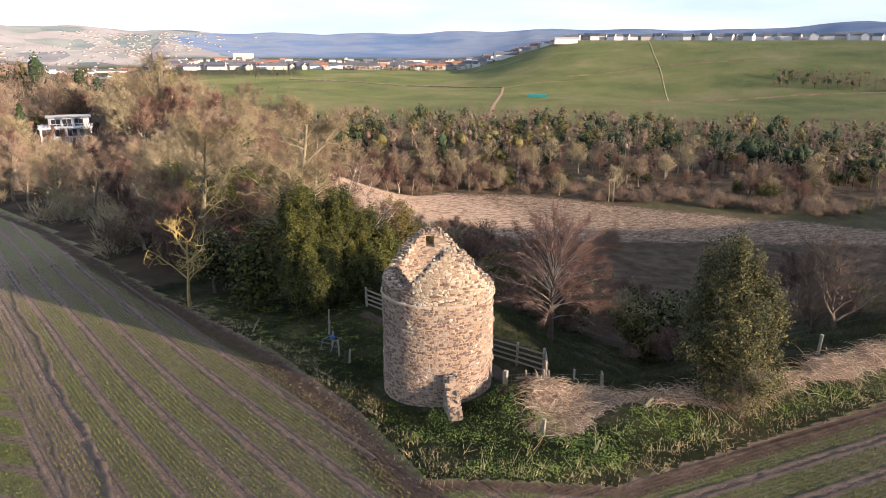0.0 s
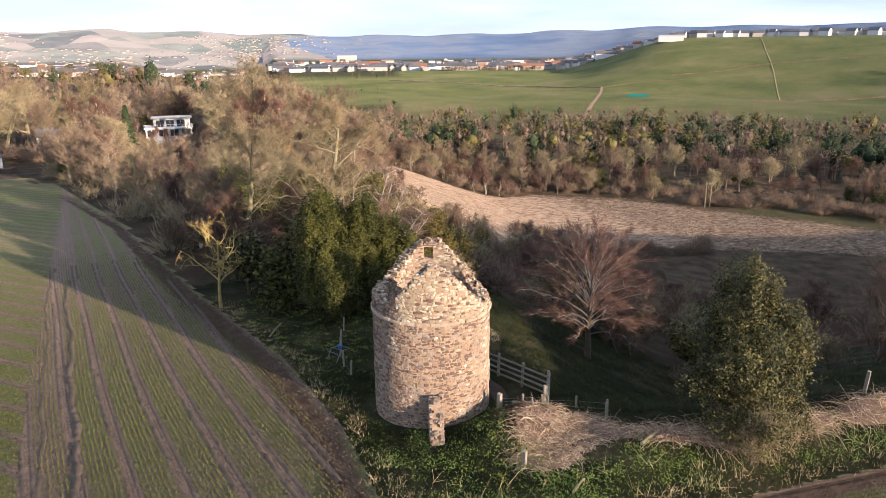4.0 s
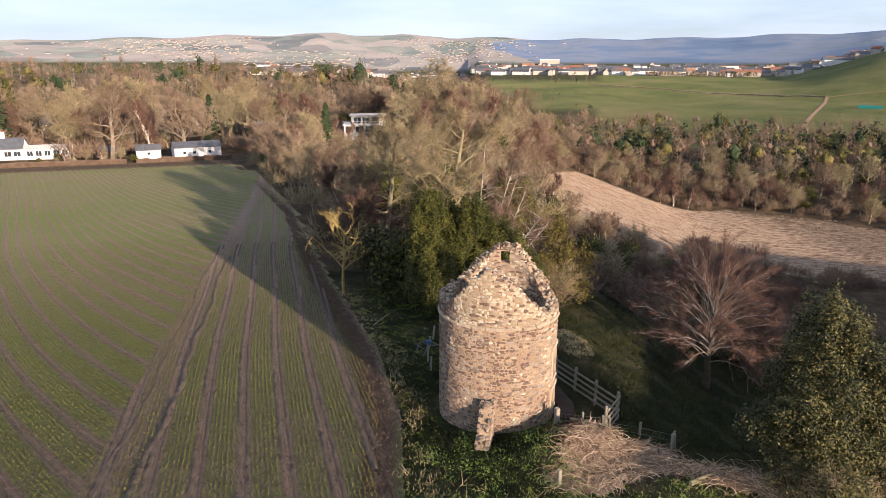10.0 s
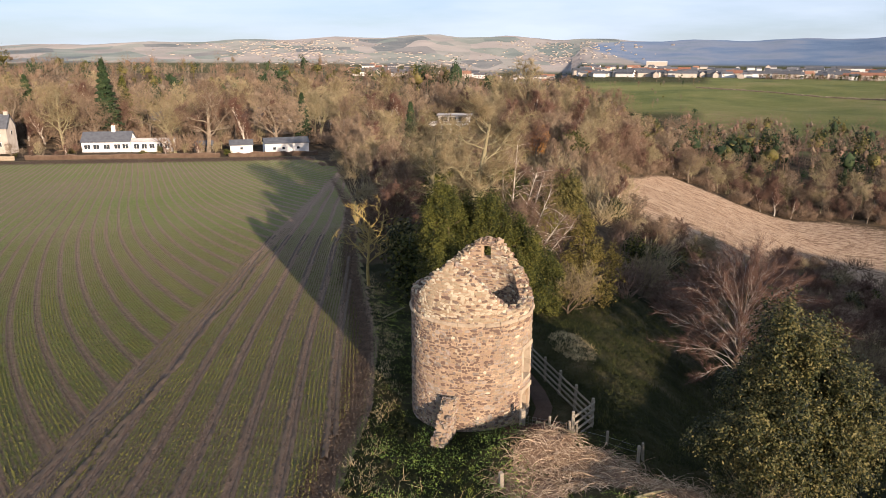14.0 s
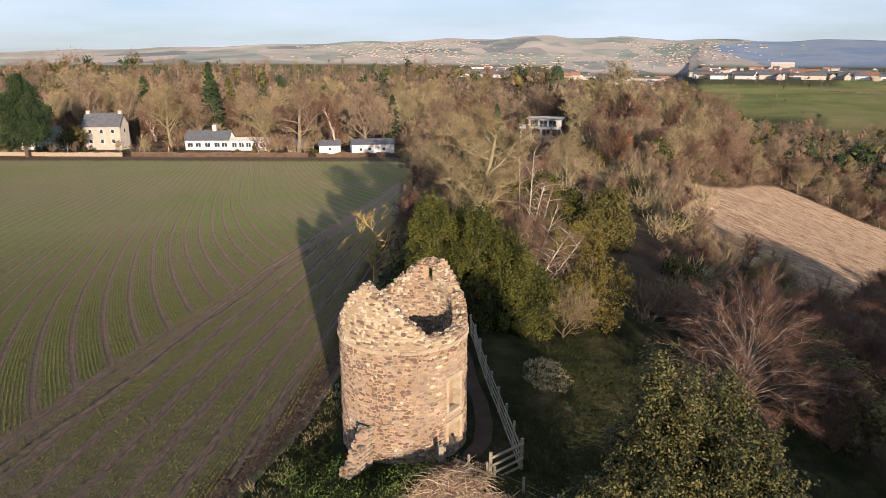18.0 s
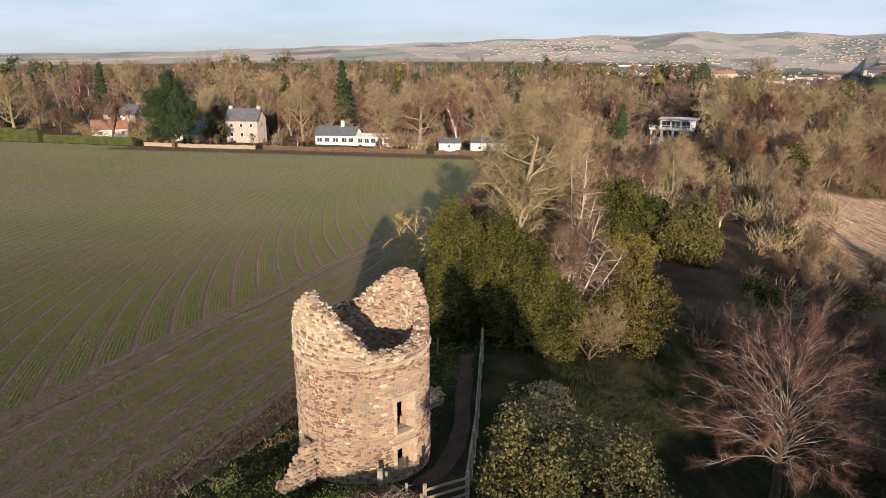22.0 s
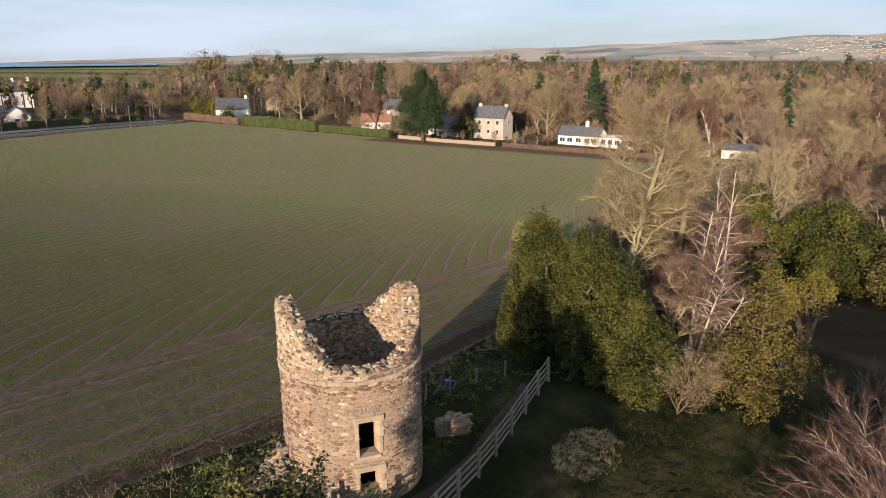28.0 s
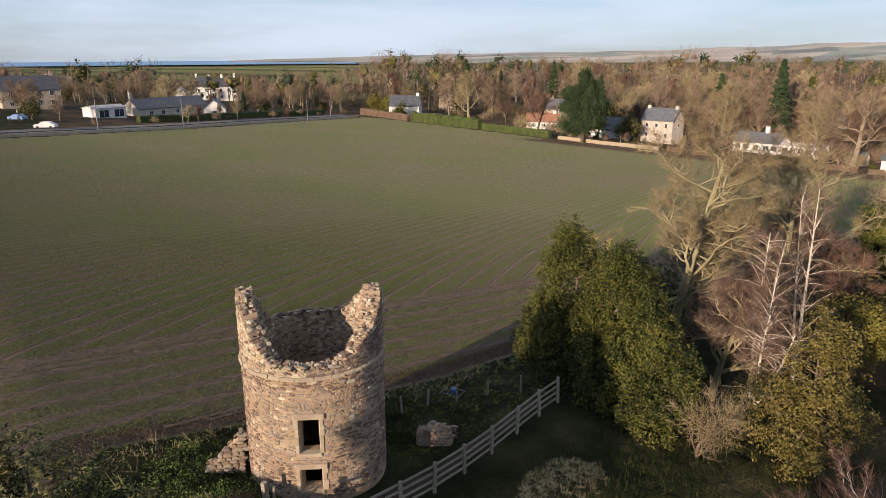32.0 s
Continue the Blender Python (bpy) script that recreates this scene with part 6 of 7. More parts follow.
def modern_house(x, y, turn):
    h = base("modern_house", x, y, -11.6, turn)
    tagged(h, "flat-roofed white two-storey house with wide glazing and balcony", "house")
    part("wall", slab(-7, 7, -4, 4, -4.5, 2.7), WHITE, h, "white ground storey")
    part("upper_wall", slab(-4.5, 6.5, -3, 4, 2.95, 5.7), WHITE, h, "white upper storey")
    part("balcony", slab(-7.4, 7.4, -5.2, 4.2, 2.7, 2.95, 0.03), FRAME, h)
    part("roof", slab(-5.2, 7.2, -4.0, 4.5, 5.7, 6.0, 0.03), GREYROOF, h)
    for a in (-5.2, -1.8, 1.6, 5.0):
        window_part(h, a, -4, 0.2, 2.7, 2.2, 0, 2)
    for a in (-2.8, 0.2, 3.4):
        window_part(h, a + 0.3, -3, 3.15, 2.6, 2.2, 0, 2)
    window_part(h, 6.5, 0.5, 3.15, 4.5, 2.2, 90, 3)
    for k in range(16):
        part("baluster", slab(-7.3 + k * 0.97, -7.25 + k * 0.97, -5.15, -5.1, 2.95, 3.95), FRAME, h)
    part("handrail", slab(-7.35, 7.35, -5.17, -5.08, 3.95, 4.03), FRAME, h)
    for a in (-6.8, 0, 6.8):
        part("column", slab(a - 0.1, a + 0.1, -5.05, -4.85, -4.5, 2.7), FRAME, h)


modern_house(14.6, 219, -8)
for x, y, big, turn in ((7.5, 203, 0.62, 0.3), (12, 206, 0.5, 2.0), (20, 205, 0.66, 4.0), (3, 210, 0.7, 5.2)):
    put_tree("birch_tree", BIRCH[turn > 3], x, y, big, turn, "bare reddish birch in front of the modern house")

# beyond the road
house("stone_house", -224, 14, 100, 16, 9, 5.6, 9.4, STONEWALL, SLATE, "two-storey grey stone house with a slate roof", [("front", a, s, 1.1, 1.5) for s in (1.0, 3.7) for a in (-5.5, -2, 2, 5.5)], [(-7.4, 0, 10.6), (7.4, 0, 10.6)])
house("roadside_cottage", -202, 48, 111, 24, 8, 2.8, 5.4, HARL, SLATE, "long single-storey roadside cottage with slate roof", [("front", a, 0.9, 1.2, 1.2) for a in (-8, -4, 1, 5, 8.5)], [(-11.5, 0, 7.4)])
house("garage", -190, 28.5, 111, 9, 6, 2.6, 3.2, WHITE, GREYROOF, "white flat garage beside the road", [("front", -2, 0.1, 2.8, 2.1), ("front", 2.4, 0.1, 2.8, 2.1)], [])
house("cottage_wing", -203, 63, -20, 9, 6.5, 2.6, 5.2, WHITE, SLATE, "white gabled wing beside the roadside cottage", [("right", 0, 0.9, 1.4, 1.2)], [])
house("gabled_villa", -307, 35, 85, 13, 9, 5.0, 8.6, STONEWALL, SLATE, "stone villa with dark gables among trees", [("front", a, 1.0, 1.1, 1.4) for a in (-3, 0, 3)], [(-5.4, 0, 9.8)])
manor = house("manor_house", -334, 107, 70, 20, 10, 7.0, 11.0, WHITE, SLATE, "white manor house with many chimneys", [("front", a, s, 1.2, 1.7) for s in (1.0, 4.2) for a in (-8, -4.5, -1, 2.5, 6, 8.8)], [(-9, 0, 13), (-3, 0, 12.6), (3, 0, 12.6), (9, 0, 13)])
for k, (x, y, d) in enumerate(((-346, 93, 14), (-344, 98, 12))):
    house("white_outbuilding", x, y, -22 + 8 * k, 9, 7, 2.4, 5.6, WHITE, GREYROOF, "white gabled outbuilding near the manor", [], [])
for x, y, t in ((-190, 205, 10), (-150, 250, -20), (-92, 250, 15), (-250, 190, -40), (-60, 262, 5), (-135, 300, 20)):
    house("wood_villa", x, y, t, 13, 9, 5.0, 8.6, STONEWALL, SLATE, "stone villa half hidden in the wood", [("front", a, s, 1.1, 1.5) for s in (1.0, 3.6) for a in (-4, 0, 4)], [(-5.6, 0, 9.8), (5.6, 0, 9.8)])


def far_houses():
    """Houses of the distant town and of the estate along the ridge."""
    kinds = []
    for wall, roof, name, label in ((WHITE, SLATE, "white_house", "distant white house with a dark roof"), (HARL, PANTILE, "harled_house", "distant harled house with a red-brown roof"), (HARL, SLATE, "grey_house", "distant pale house with a slate roof")):
        kinds.append(house(name, 0, 0, 0, 11, 8, 5.2, 8.4, wall, roof, label, [], []))
    rng = random.Random(17)
    spots = []
    for k in range(62):                                     # along the ridge of the green hill
        az = radians(44 + 24.5 * k / 62 + rng.uniform(-0.15, 0.15))
        spots.append((az, 1345 + rng.uniform(-12, 30), rng.choice((0, 0, 0, 2)), rng.uniform(1.25, 1.6), 1.0))
    for k in range(390):                                    # the town, with its terraces
        az = radians(rng.uniform(-4, 44))
        spots.append((az, rng.choice((rng.uniform(1340, 1480), rng.uniform(1480, 2300))), rng.choice((0, 0, 1, 2, 2)), rng.uniform(1.1, 1.6), rng.choice((1, 1, 1.6, 2.6))))
    for k, (az, d, kind, s, wide) in enumerate(spots):
        x, y = d * math.sin(az), d * math.cos(az)
        m = pose(x, y, gz(x, y), 0, 0, -math.degrees(az) + rng.choice((0, 0, 90, 20, -25)))
        if k < 3:
            kinds[k].matrix_basis = m
        else:
            copy_thing(kinds[kind], m @ Matrix.Diagonal((s * wide, s, s, 1)))
    for kx in kinds:
        kx["group"] = "houses of the distant town"


def far_estate():
    """Streets of small houses up the far slopes, too far to tell apart."""
    rng = np.random.default_rng(18)
    n = 700
    pick = rng.random(n)
    az = np.where(pick < 0.4, rng.normal(-9, 3.2, n), np.where(pick < 0.75, rng.normal(13, 2.6, n), rng.normal(1, 6, n)))
    dist = np.where(pick < 0.75, rng.uniform(3050, 3900, n), rng.uniform(2500, 3300, n))
    az = np.radians(np.round(az / 0.12) * 0.12 + rng.normal(0, 0.03, n))
    x, y = dist * np.sin(az), dist * np.cos(az)
    z = land(x, y)
    L, W, H = rng.uniform(3.5, 9, n), rng.uniform(3, 4.5, n), rng.uniform(2.2, 3.6, n)
    turn = -az + rng.choice([0.0, 0.0, 0.5, 1.57], n)
    c, s = np.cos(turn), np.sin(turn)
    corner = lambda a, b, up: np.stack([x + c * a * L - s * b * W, y + s * a * L + c * b * W, z + up], 1)
    v = np.stack([corner(-1, -1, -2), corner(1, -1, -2), corner(1, 1, -2), corner(-1, 1, -2), corner(-1, -1, H), corner(1, -1, H), corner(1, 1, H), corner(-1, 1, H)], 1).reshape(-1, 3)
    o = 8 * np.arange(n)[:, None]
    f = np.concatenate([o + q for q in ([0, 1, 5, 4], [1, 2, 6, 5], [2, 3, 7, 6], [3, 0, 4, 7])])
    estate = part("far_estate", (v, f), HARL)
    tagged(estate, "pale streets of houses up the distant slopes", "town", kind="stuff")
    v = np.stack([corner(-1, -1.1, H - 0.2), corner(1, -1.1, H - 0.2), corner(1, 0, H * 1.5), corner(-1, 0, H * 1.5), corner(1, 1.1, H - 0.2), corner(-1, 1.1, H - 0.2)], 1).reshape(-1, 3)
    o = 6 * np.arange(n)[:, None]
    tagged(part("roofs", (v, np.concatenate([o + [0, 1, 2, 3], o + [3, 2, 4, 5]])), SLATE, estate, "grey and brown roofs"), kind="stuff")


far_estate()
far_houses()
for az, d, L, W, h, mat, lab in ((45.5, 1250, 40, 16, 8, WHITE, "long pale industrial shed"), (38.5, 1500, 60, 20, 8, GREYROOF, "long grey industrial shed"), (20.0, 2600, 70, 30, 16, HARL, "large white works building in the town")):
    x, y = d * math.sin(radians(az)), d * math.cos(radians(az))
    house("industrial_shed", x, y, -az, L, W, h, h * 1.25, mat, GREYROOF, lab, [], [])


def sea_sheet():
    v, f = [], []
    for k in range(41):
        a = radians(-104 + 43 * k / 40)
        for r in (2500, 3600, 4790):
            v.append((r * math.sin(a), r * math.cos(a), -11.0))
    for k in range(40):
        for q in range(2):
            f.append((3 * k + q, 3 * k + q + 1, 3 * k + q + 4, 3 * k + q + 3))
    tagged(part("sea", (v, f), SEA), "calm blue sea on the horizon", "water", kind="structure")


sea_sheet()

# ---- field boundaries and road ----
def strip(name, pts, width, height, mat, label, bumps, seed, kind="structure", lift=0.0, thing_kind=True):
    """A wall or hedge along a line, with an uneven head."""
    rng = random.Random(seed)
    fine = []
    for (ax, ay), (bx, by) in zip(pts, pts[1:]):
        n = max(2, int(math.hypot(bx - ax, by - ay) / 1.2))
        fine += [(ax + (bx - ax) * k / n, ay + (by - ay) * k / n) for k in range(n)]
    fine.append(pts[-1])
    v, f = [], []
    for k, (x, y) in enumerate(fine):
        a, b = fine[max(0, k - 1)], fine[min(len(fine) - 1, k + 1)]
        d = Vector((b[0] - a[0], b[1] - a[1], 0)).normalized()
        n = Vector((-d.y, d.x, 0)) * width / 2
        z, h = gz(x, y) + lift, height + rng.uniform(-bumps, bumps)
        w = 1 + rng.uniform(-bumps, bumps) * 0.5
        v += [(x - n.x * w, y - n.y * w, z - 0.3), (x - n.x * w, y - n.y * w, z + h * 0.85), (x - n.x * 0.6, y - n.y * 0.6, z + h), (x + n.x * 0.6, y + n.y * 0.6, z + h), (x + n.x * w, y + n.y * w, z + h * 0.85), (x + n.x * w, y + n.y * w, z - 0.3)]
    m = len(fine)
    for k in range(m - 1):
        for q in range(5):
            f.append((6 * k + q, 6 * k + 6 + q, 6 * k + 7 + q, 6 * k + 1 + q))
    f += [tuple(range(5, -1, -1)), tuple(range(6 * m - 6, 6 * m))]
    return tagged(part(name, (v, f), mat), label, name.replace("_", " "), kind=kind)


strip("garden_wall", [(-128, 140.5), (-112, 142), (-96, 146)], 0.5, 1.0, ASHLAR, "pale stone garden wall at the field's end", 0.06, 1)
strip("russet_hedge", [(-94, 147), (-70, 152), (-50, 156.5)], 1.0, 1.1, BEECHHEDGE, "russet beech hedge at the field's end", 0.2, 2)
strip("garden_hedge", [(-48, 157), (-38, 160), (-26, 165)], 1.0, 1.1, BEECHHEDGE, "straggling brown hedge at the field's end", 0.3, 3)
strip("clipped_hedge", [(-160, 137.5), (-144, 139), (-131, 140)], 1.4, 2.2, HEDGE, "clipped dark green hedge at the field's edge", 0.12, 4)
strip("villa_hedge", [(-228, 130), (-212, 131.5), (-198, 133)], 1.6, 2.4, BEECHHEDGE, "russet hedge in front of the white villa", 0.2, 5)
strip("laurel_hedge", [(-196, 134), (-178, 136), (-162, 138)], 3.0, 3.4, HEDGE, "dense dark shrub hedge at the field's edge", 0.5, 6)
strip("road_wall", [(-105, -55), (-130, 0), (-152, 36), (-184, 78), (-213, 120)], 0.45, 0.7, STONEWALL, "low dark roadside wall along the field", 0.05, 7)
strip("road", [(-112, -58), (-137, -3), (-159, 33), (-191, 75), (-221, 118)], 6.5, 0.36, TARMAC, "grey tarmac road beyond the field wall", 0.0, 8)
strip("roadside_hedge", [(-172, 33), (-184, 52), (-200, 72), (-226, 112)], 1.4, 1.8, HEDGE, "dark clipped roadside hedge", 0.15, 9)
strip("slope_hedge", [(420, 350), (330, 400), (250, 430)], 3, 2.0, FARTWIG, "dark field hedge across the valley", 0.6, 10)


strip("farm_track", [(373, 455), (470, 560), (560, 655), (602, 702), (640, 690), (700, 640)], 3.5, 0.25, SOIL, "stony farm track climbing the pasture", 0.02, 11)
strip("field_hedge", [(602, 704), (560, 800), (500, 900), (430, 1000)], 3, 1.6, FARGREY, "brown hedge along the pasture edge", 0.8, 12)
strip("field_dyke", [(640, 500), (760, 420), (880, 330), (980, 240)], 1.6, 1.2, FARTWIG, "low dyke across the green hillside", 0.4, 13)
strip("pasture_hedge", [(700, 680), (820, 640), (930, 560)], 1.6, 1.0, FARTWIG, "thin hedge on the green hillside", 0.5, 14)
strip("hill_dyke", [(668, 486), (800, 600), (990, 780)], 0.7, 0.35, STRAW, "pale dyke straight up the hillside", 0.2, 15)


def car(x, y, turn, mat, label):
    c = base("car", x, y, gz(x, y) + 0.36, turn)
    tagged(c, label, "car")
    prof = [(-2.1, 0.35), (-2.1, 0.85), (-1.9, 0.95), (-1.2, 1.0), (-0.6, 1.45), (1.0, 1.45), (1.7, 1.0), (2.1, 0.9), (2.1, 0.35)]
    n = len(prof)
    v = [(px, s * (0.85 if pz < 1.2 else 0.7), pz) for s in (-1, 1) for px, pz in prof]
    f = [tuple(range(n)), tuple(range(2 * n - 1, n - 1, -1))] + [(k, k + n, (k + 1) % n + n, (k + 1) % n) for k in range(n)]
    part("body", (v, f), mat, c)
    part("windscreen", ([(-1.16, -0.68, 1.03), (-1.16, 0.68, 1.03), (-0.64, 0.6, 1.43), (-0.64, -0.6, 1.43), (-1.2, -0.68, 1.01), (-1.2, 0.68, 1.01)], [(0, 1, 2, 3), (4, 5, 1, 0)]), GLASS, c)
    for wx in (-1.35, 1.35):
        for wy in (-0.8, 0.8):
            bm = bmesh.new()
            bmesh.ops.create_cone(bm, cap_ends=True, segments=14, radius1=0.32, radius2=0.32, depth=0.2, matrix=Matrix.Rotation(math.pi / 2, 4, "X"))
            part("wheel", bm, RUBBER, c).matrix_basis = pose(wx, wy, 0.32)


car(-146, 9, 58, WHITE, "white car on the road")
car(-168, 6, 40, CARPAINT, "blue parked car in front of the stone house")


def pole_pair(x, y):
    p = base("power_pole", x, y, gz(x, y))
    tagged(p, "pair of wooden power poles with crossarm", "pole")
    for s in (-1.4, 1.4):
        part("pole", tubes([([(s, 0, -0.5), (s, 0, 10)], [0.22, 0.16])], 8), PALEBARK, p)
    part("crossarm", slab(-2.2, 2.2, -0.1, 0.1, 9.3, 9.55), PALEBARK, p)


pole_pair(209, 169)


def single_pole(x, y, h, label, name="utility_pole", mat=PALEBARK):
    p = part(name, tubes([([(0, 0, -0.5), (0, 0, h * 0.5), (0, 0, h)], [0.12, 0.10, 0.07])], 8), mat)
    p.matrix_basis = pose(x, y, gz(x, y))
    tagged(p, label, "pole")


for x, y in ((-157, 40), (-180, 84), (-141, 18), (-196, 100)):
    single_pole(x, y, 7.0, "plain grey roadside lamp post", "lamp_post", DARKMETAL)
for x, y in ((130, 300), (165, 330)):
    single_pole(x, y, 9, "wooden pole at the wood's edge")

c = base("container", 560, 590, gz(560, 590), -43)
tagged(c, "teal corrugated storage containers in the pasture", "container")
part("body", slab(-11, 11, -1.5, 1.5, 0, 3.2, 0.05), TEAL, c)
for k in range(16):
    part("rib", slab(-10.7 + k * 1.36, -10.1 + k * 1.36, -1.62, -1.5, 0.2, 3.0), TEAL, c)


# ---- rough growth round the tower ----
def blades(name, spots, mat, label, per, tall, spread, width, seed, lean=0.45, category="grass"):
    """Tufts of standing blades: spots of (x, y, weight)."""
    rng = np.random.default_rng(seed)
    p = np.array([(x, y) for x, y in spots], float)
    p = np.repeat(p, per, 0) + rng.normal(0, spread, (len(p) * per, 2))
    z = land(p[:, 0], p[:, 1]) + bank(p[:, 0], p[:, 1])
    feet = np.c_[p, z - 0.03]
    way = rng.normal(0, lean, (len(p), 3)) + [0, 0, 1]
    ob = part(name, needles(feet, way, tall * rng.uniform(0.4, 1.2, len(p)), np.full(len(p), width), rng), mat)
    return tagged(ob, label, category, kind="stuff")


def bank(x, y):
    """The raised bank and heaps that the ground sheet carries near the tower."""
    hedge = south(x) + 3.2
    z = 0.55 * np.exp(-((y - hedge) / 1.6) ** 2) * (x > 1) * step(1, 5, x) * step(60, 30, x)
    z = z + 0.75 * np.exp(-(((x - 2.2) / 2.4) ** 2 + ((y + 4.2) / 1.5) ** 2))
    return z + 0.50 * np.exp(-(((x - 6.0) / 1.1) ** 2 + ((y - 6.7) / 1.7) ** 2))


def scatter(count, seed, x0, x1, y0, y1, test):
    rng = random.Random(seed)
    out = []
    tries = 0
    while len(out) < count and tries < count * 60:
        tries += 1
        x, y = rng.uniform(x0, x1), rng.uniform(y0, y1)
        if test(x, y):
            out.append((x, y))
    return out


off_tower = lambda x, y: math.hypot(x, y) > 2.65
verge = lambda x, y: off_tower(x, y) and not bool(in_field(np.array(x), np.array(y)))
blades("verge_grass", scatter(1900, 1, -5, 6, -10, 22, lambda x, y: verge(x, y) and (x < 2 or y < -3)), LITVERGE, "rough dark green grass round the tower", 26, 0.11, 0.14, 0.008, 1, 0.9)
blades("slope_grass", scatter(1800, 2, 2, 26, -10, 20, lambda x, y: verge(x, y) and x > 4.5), SHADEGRASS, "rough tussocky grass on the shaded slope", 12, 0.36, 0.22, 0.016, 2)
blades("margin_straw", scatter(170, 3, -6, -1.5, -9, 24, lambda x, y: 0.0 < x - float(margin(y)) < 1.0 + 0.3 * math.sin(y) and y > -6.8), STRAW, "bleached dry grass along the field margin", 14, 0.28, 0.15, 0.010, 3, 0.8)
blades("bank_straw", scatter(200, 4, -4, 22, -16, -6, lambda x, y: 0.0 < y - float(south(x)) < 1.5 and x > -4.5), STRAW, "dry grass on the hedge bank", 16, 0.22, 0.20, 0.010, 4, 0.9)
blades("mound_straw", scatter(210, 5, 4.8, 7.2, 4.6, 8.8, lambda x, y: math.hypot((x - 6.0) / 1.1, (y - 6.7) / 1.9) < 1.0), STRAW, "sunlit dry grass on a mound by the fence", 20, 0.22, 0.11, 0.010, 5, 0.9)


def weeds(name, spots, label, per, size, seed, mat=WEED):
    rng = np.random.default_rng(seed)
    p = np.repeat(np.array(spots), per, 0) + rng.normal(0, 0.22, (len(spots) * per, 2))
    z = land(p[:, 0], p[:, 1]) + bank(p[:, 0], p[:, 1]) + np.abs(rng.normal(0.05, 0.16, len(p)))
    d = rng.normal(0, 0.6, (len(p), 3)) + [0, 0, 1]
    ob = part(name, leaves(np.c_[p, z], d, size * rng.uniform(0.5, 1.3, len(p)), rng), mat)
    return tagged(ob, label, "weeds", kind="stuff")


weeds("nettle_patch", scatter(150, 6, -4, 1.5, -10, -2.2, lambda x, y: verge(x, y) and math.sin(x * 2.3) + math.sin(y * 1.9 + x) > -0.4), "low green nettles and weeds in front of the tower", 34, 0.036, 6)
weeds("bank_weeds", scatter(260, 7, 0, 26, -17, -7, lambda x, y: 0.5 < y - float(south(x)) < 3.2 and math.sin(x * 1.7) + math.sin(y * 2.1 + x * 0.6) > -0.5), "green weeds along the hedge bank", 32, 0.036, 7)
blades("dead_stalks", scatter(70, 8, -5, 24, -16, -2, lambda x, y: verge(x, y) and -0.2 < y - float(south(x)) < 2.8 or (-0.3 < x - float(margin(y)) < 1.0 and y > -8)), STRAW, "pale dead weed stalks standing in the verge", 4, 0.85, 0.10, 0.011, 8, 0.5, "stalks")


def row_place(x, y):
    """The place across the drilled rows, and the way across them."""
    wob = weave(x, y)
    lower = (y + 0.25 * np.maximum(x + 6, 0) < -8.4) & (x > -6.2)
    inner = x + 0.6 * wob < -15.9
    u = -17.0 - x
    bend = 1.43 * u + 0.0275 * np.minimum(u, 25) ** 2 + 1.375 * np.maximum(u - 25, 0)
    gx = 0.52 * (1.43 + 0.055 * np.clip(u, 0, 25))
    size = gx * gx + 0.27
    pos = np.where(inner, 0.52 * (y - bend), np.where(lower, 0.22 * x + y, x + 0.045 * y)) + wob
    return pos, np.where(inner, gx / size, np.where(lower, 0.21, 1.0)), np.where(inner, 0.52 / size, np.where(lower, 0.95, 0.045))


def crop_rows():
    """Young cereal standing in its drilled rows, thin along the wheel marks, and clods of soil between."""
    rng = np.random.default_rng(77)
    x, y = rng.uniform(-40, 26, 620000), rng.uniform(-22, 46, 620000)
    near = np.hypot((x + 10) * 0.9, (y + 4) * 0.8)
    keep = in_field(x, y) & (rng.random(len(x)) < np.clip(1.25 - near / 42, 0.05, 1)) & (x < margin(y) - 1.0) | in_field(x, y) & (y < south(x) - 0.8) & (x > -6) & (rng.random(len(x)) < 0.9)
    x, y = x[keep], y[keep]
    pos, ax, ay = row_place(x, y)
    away = np.abs((pos / 1.62) % 1 - 0.5)
    patchy = 0.5 + 0.5 * np.sin(x * 0.9 + 2 * np.sin(y * 0.33)) * np.sin(y * 0.6 + x * 0.2)
    soil = (away < 0.10) | (rng.random(len(x)) < np.interp(away, [0.10, 0.2, 0.3], [0.9, 0.45, 0.12]) + 0.35 * patchy)
    s = ~soil
    off = (np.round(pos / 0.18 - 0.25) + 0.25) * 0.18 - pos + rng.normal(0, 0.018, len(x))
    gx, gy = (x + off * ax)[s], (y + off * ay)[s]
    n = len(gx)
    foot = np.c_[gx, gy, land(gx, gy) - 0.01]
    turn, tall = rng.uniform(0, np.pi, n), rng.uniform(0.04, 0.11, n)
    side = np.c_[np.cos(turn), np.sin(turn), 0 * turn] * (0.022 * rng.uniform(0.6, 1.4, n))[:, None]
    tip = foot + np.c_[rng.normal(0, 0.03, n), rng.normal(0, 0.03, n), tall]
    v = np.stack([foot - side, foot + side, tip], 1).reshape(-1, 3)
    ob = part("crop_rows", (v, np.arange(3 * n).reshape(-1, 3)), CROP)
    tagged(ob, "young green cereal in drilled rows", "crop", kind="stuff")
    k = soil & (rng.random(len(x)) < 0.5)
    ty = rng.uniform(-9, 40, 9000)
    cx, cy = np.r_[x[k], margin(ty) - rng.uniform(0.1, 1.9, 9000)], np.r_[y[k], ty]
    m = len(cx)
    foot = np.c_[cx, cy, land(cx, cy) - 0.015]
    size = 0.012 + 0.044 * rng.random(m) ** 2
    ob = part("soil_clods", needles(foot, rng.normal(0, 0.5, (m, 3)) + [0, 0, 1], size * 1.3, size, rng), CLOD)
    tagged(ob, "brown clods of soil between the rows", "soil", kind="stuff")


crop_rows()


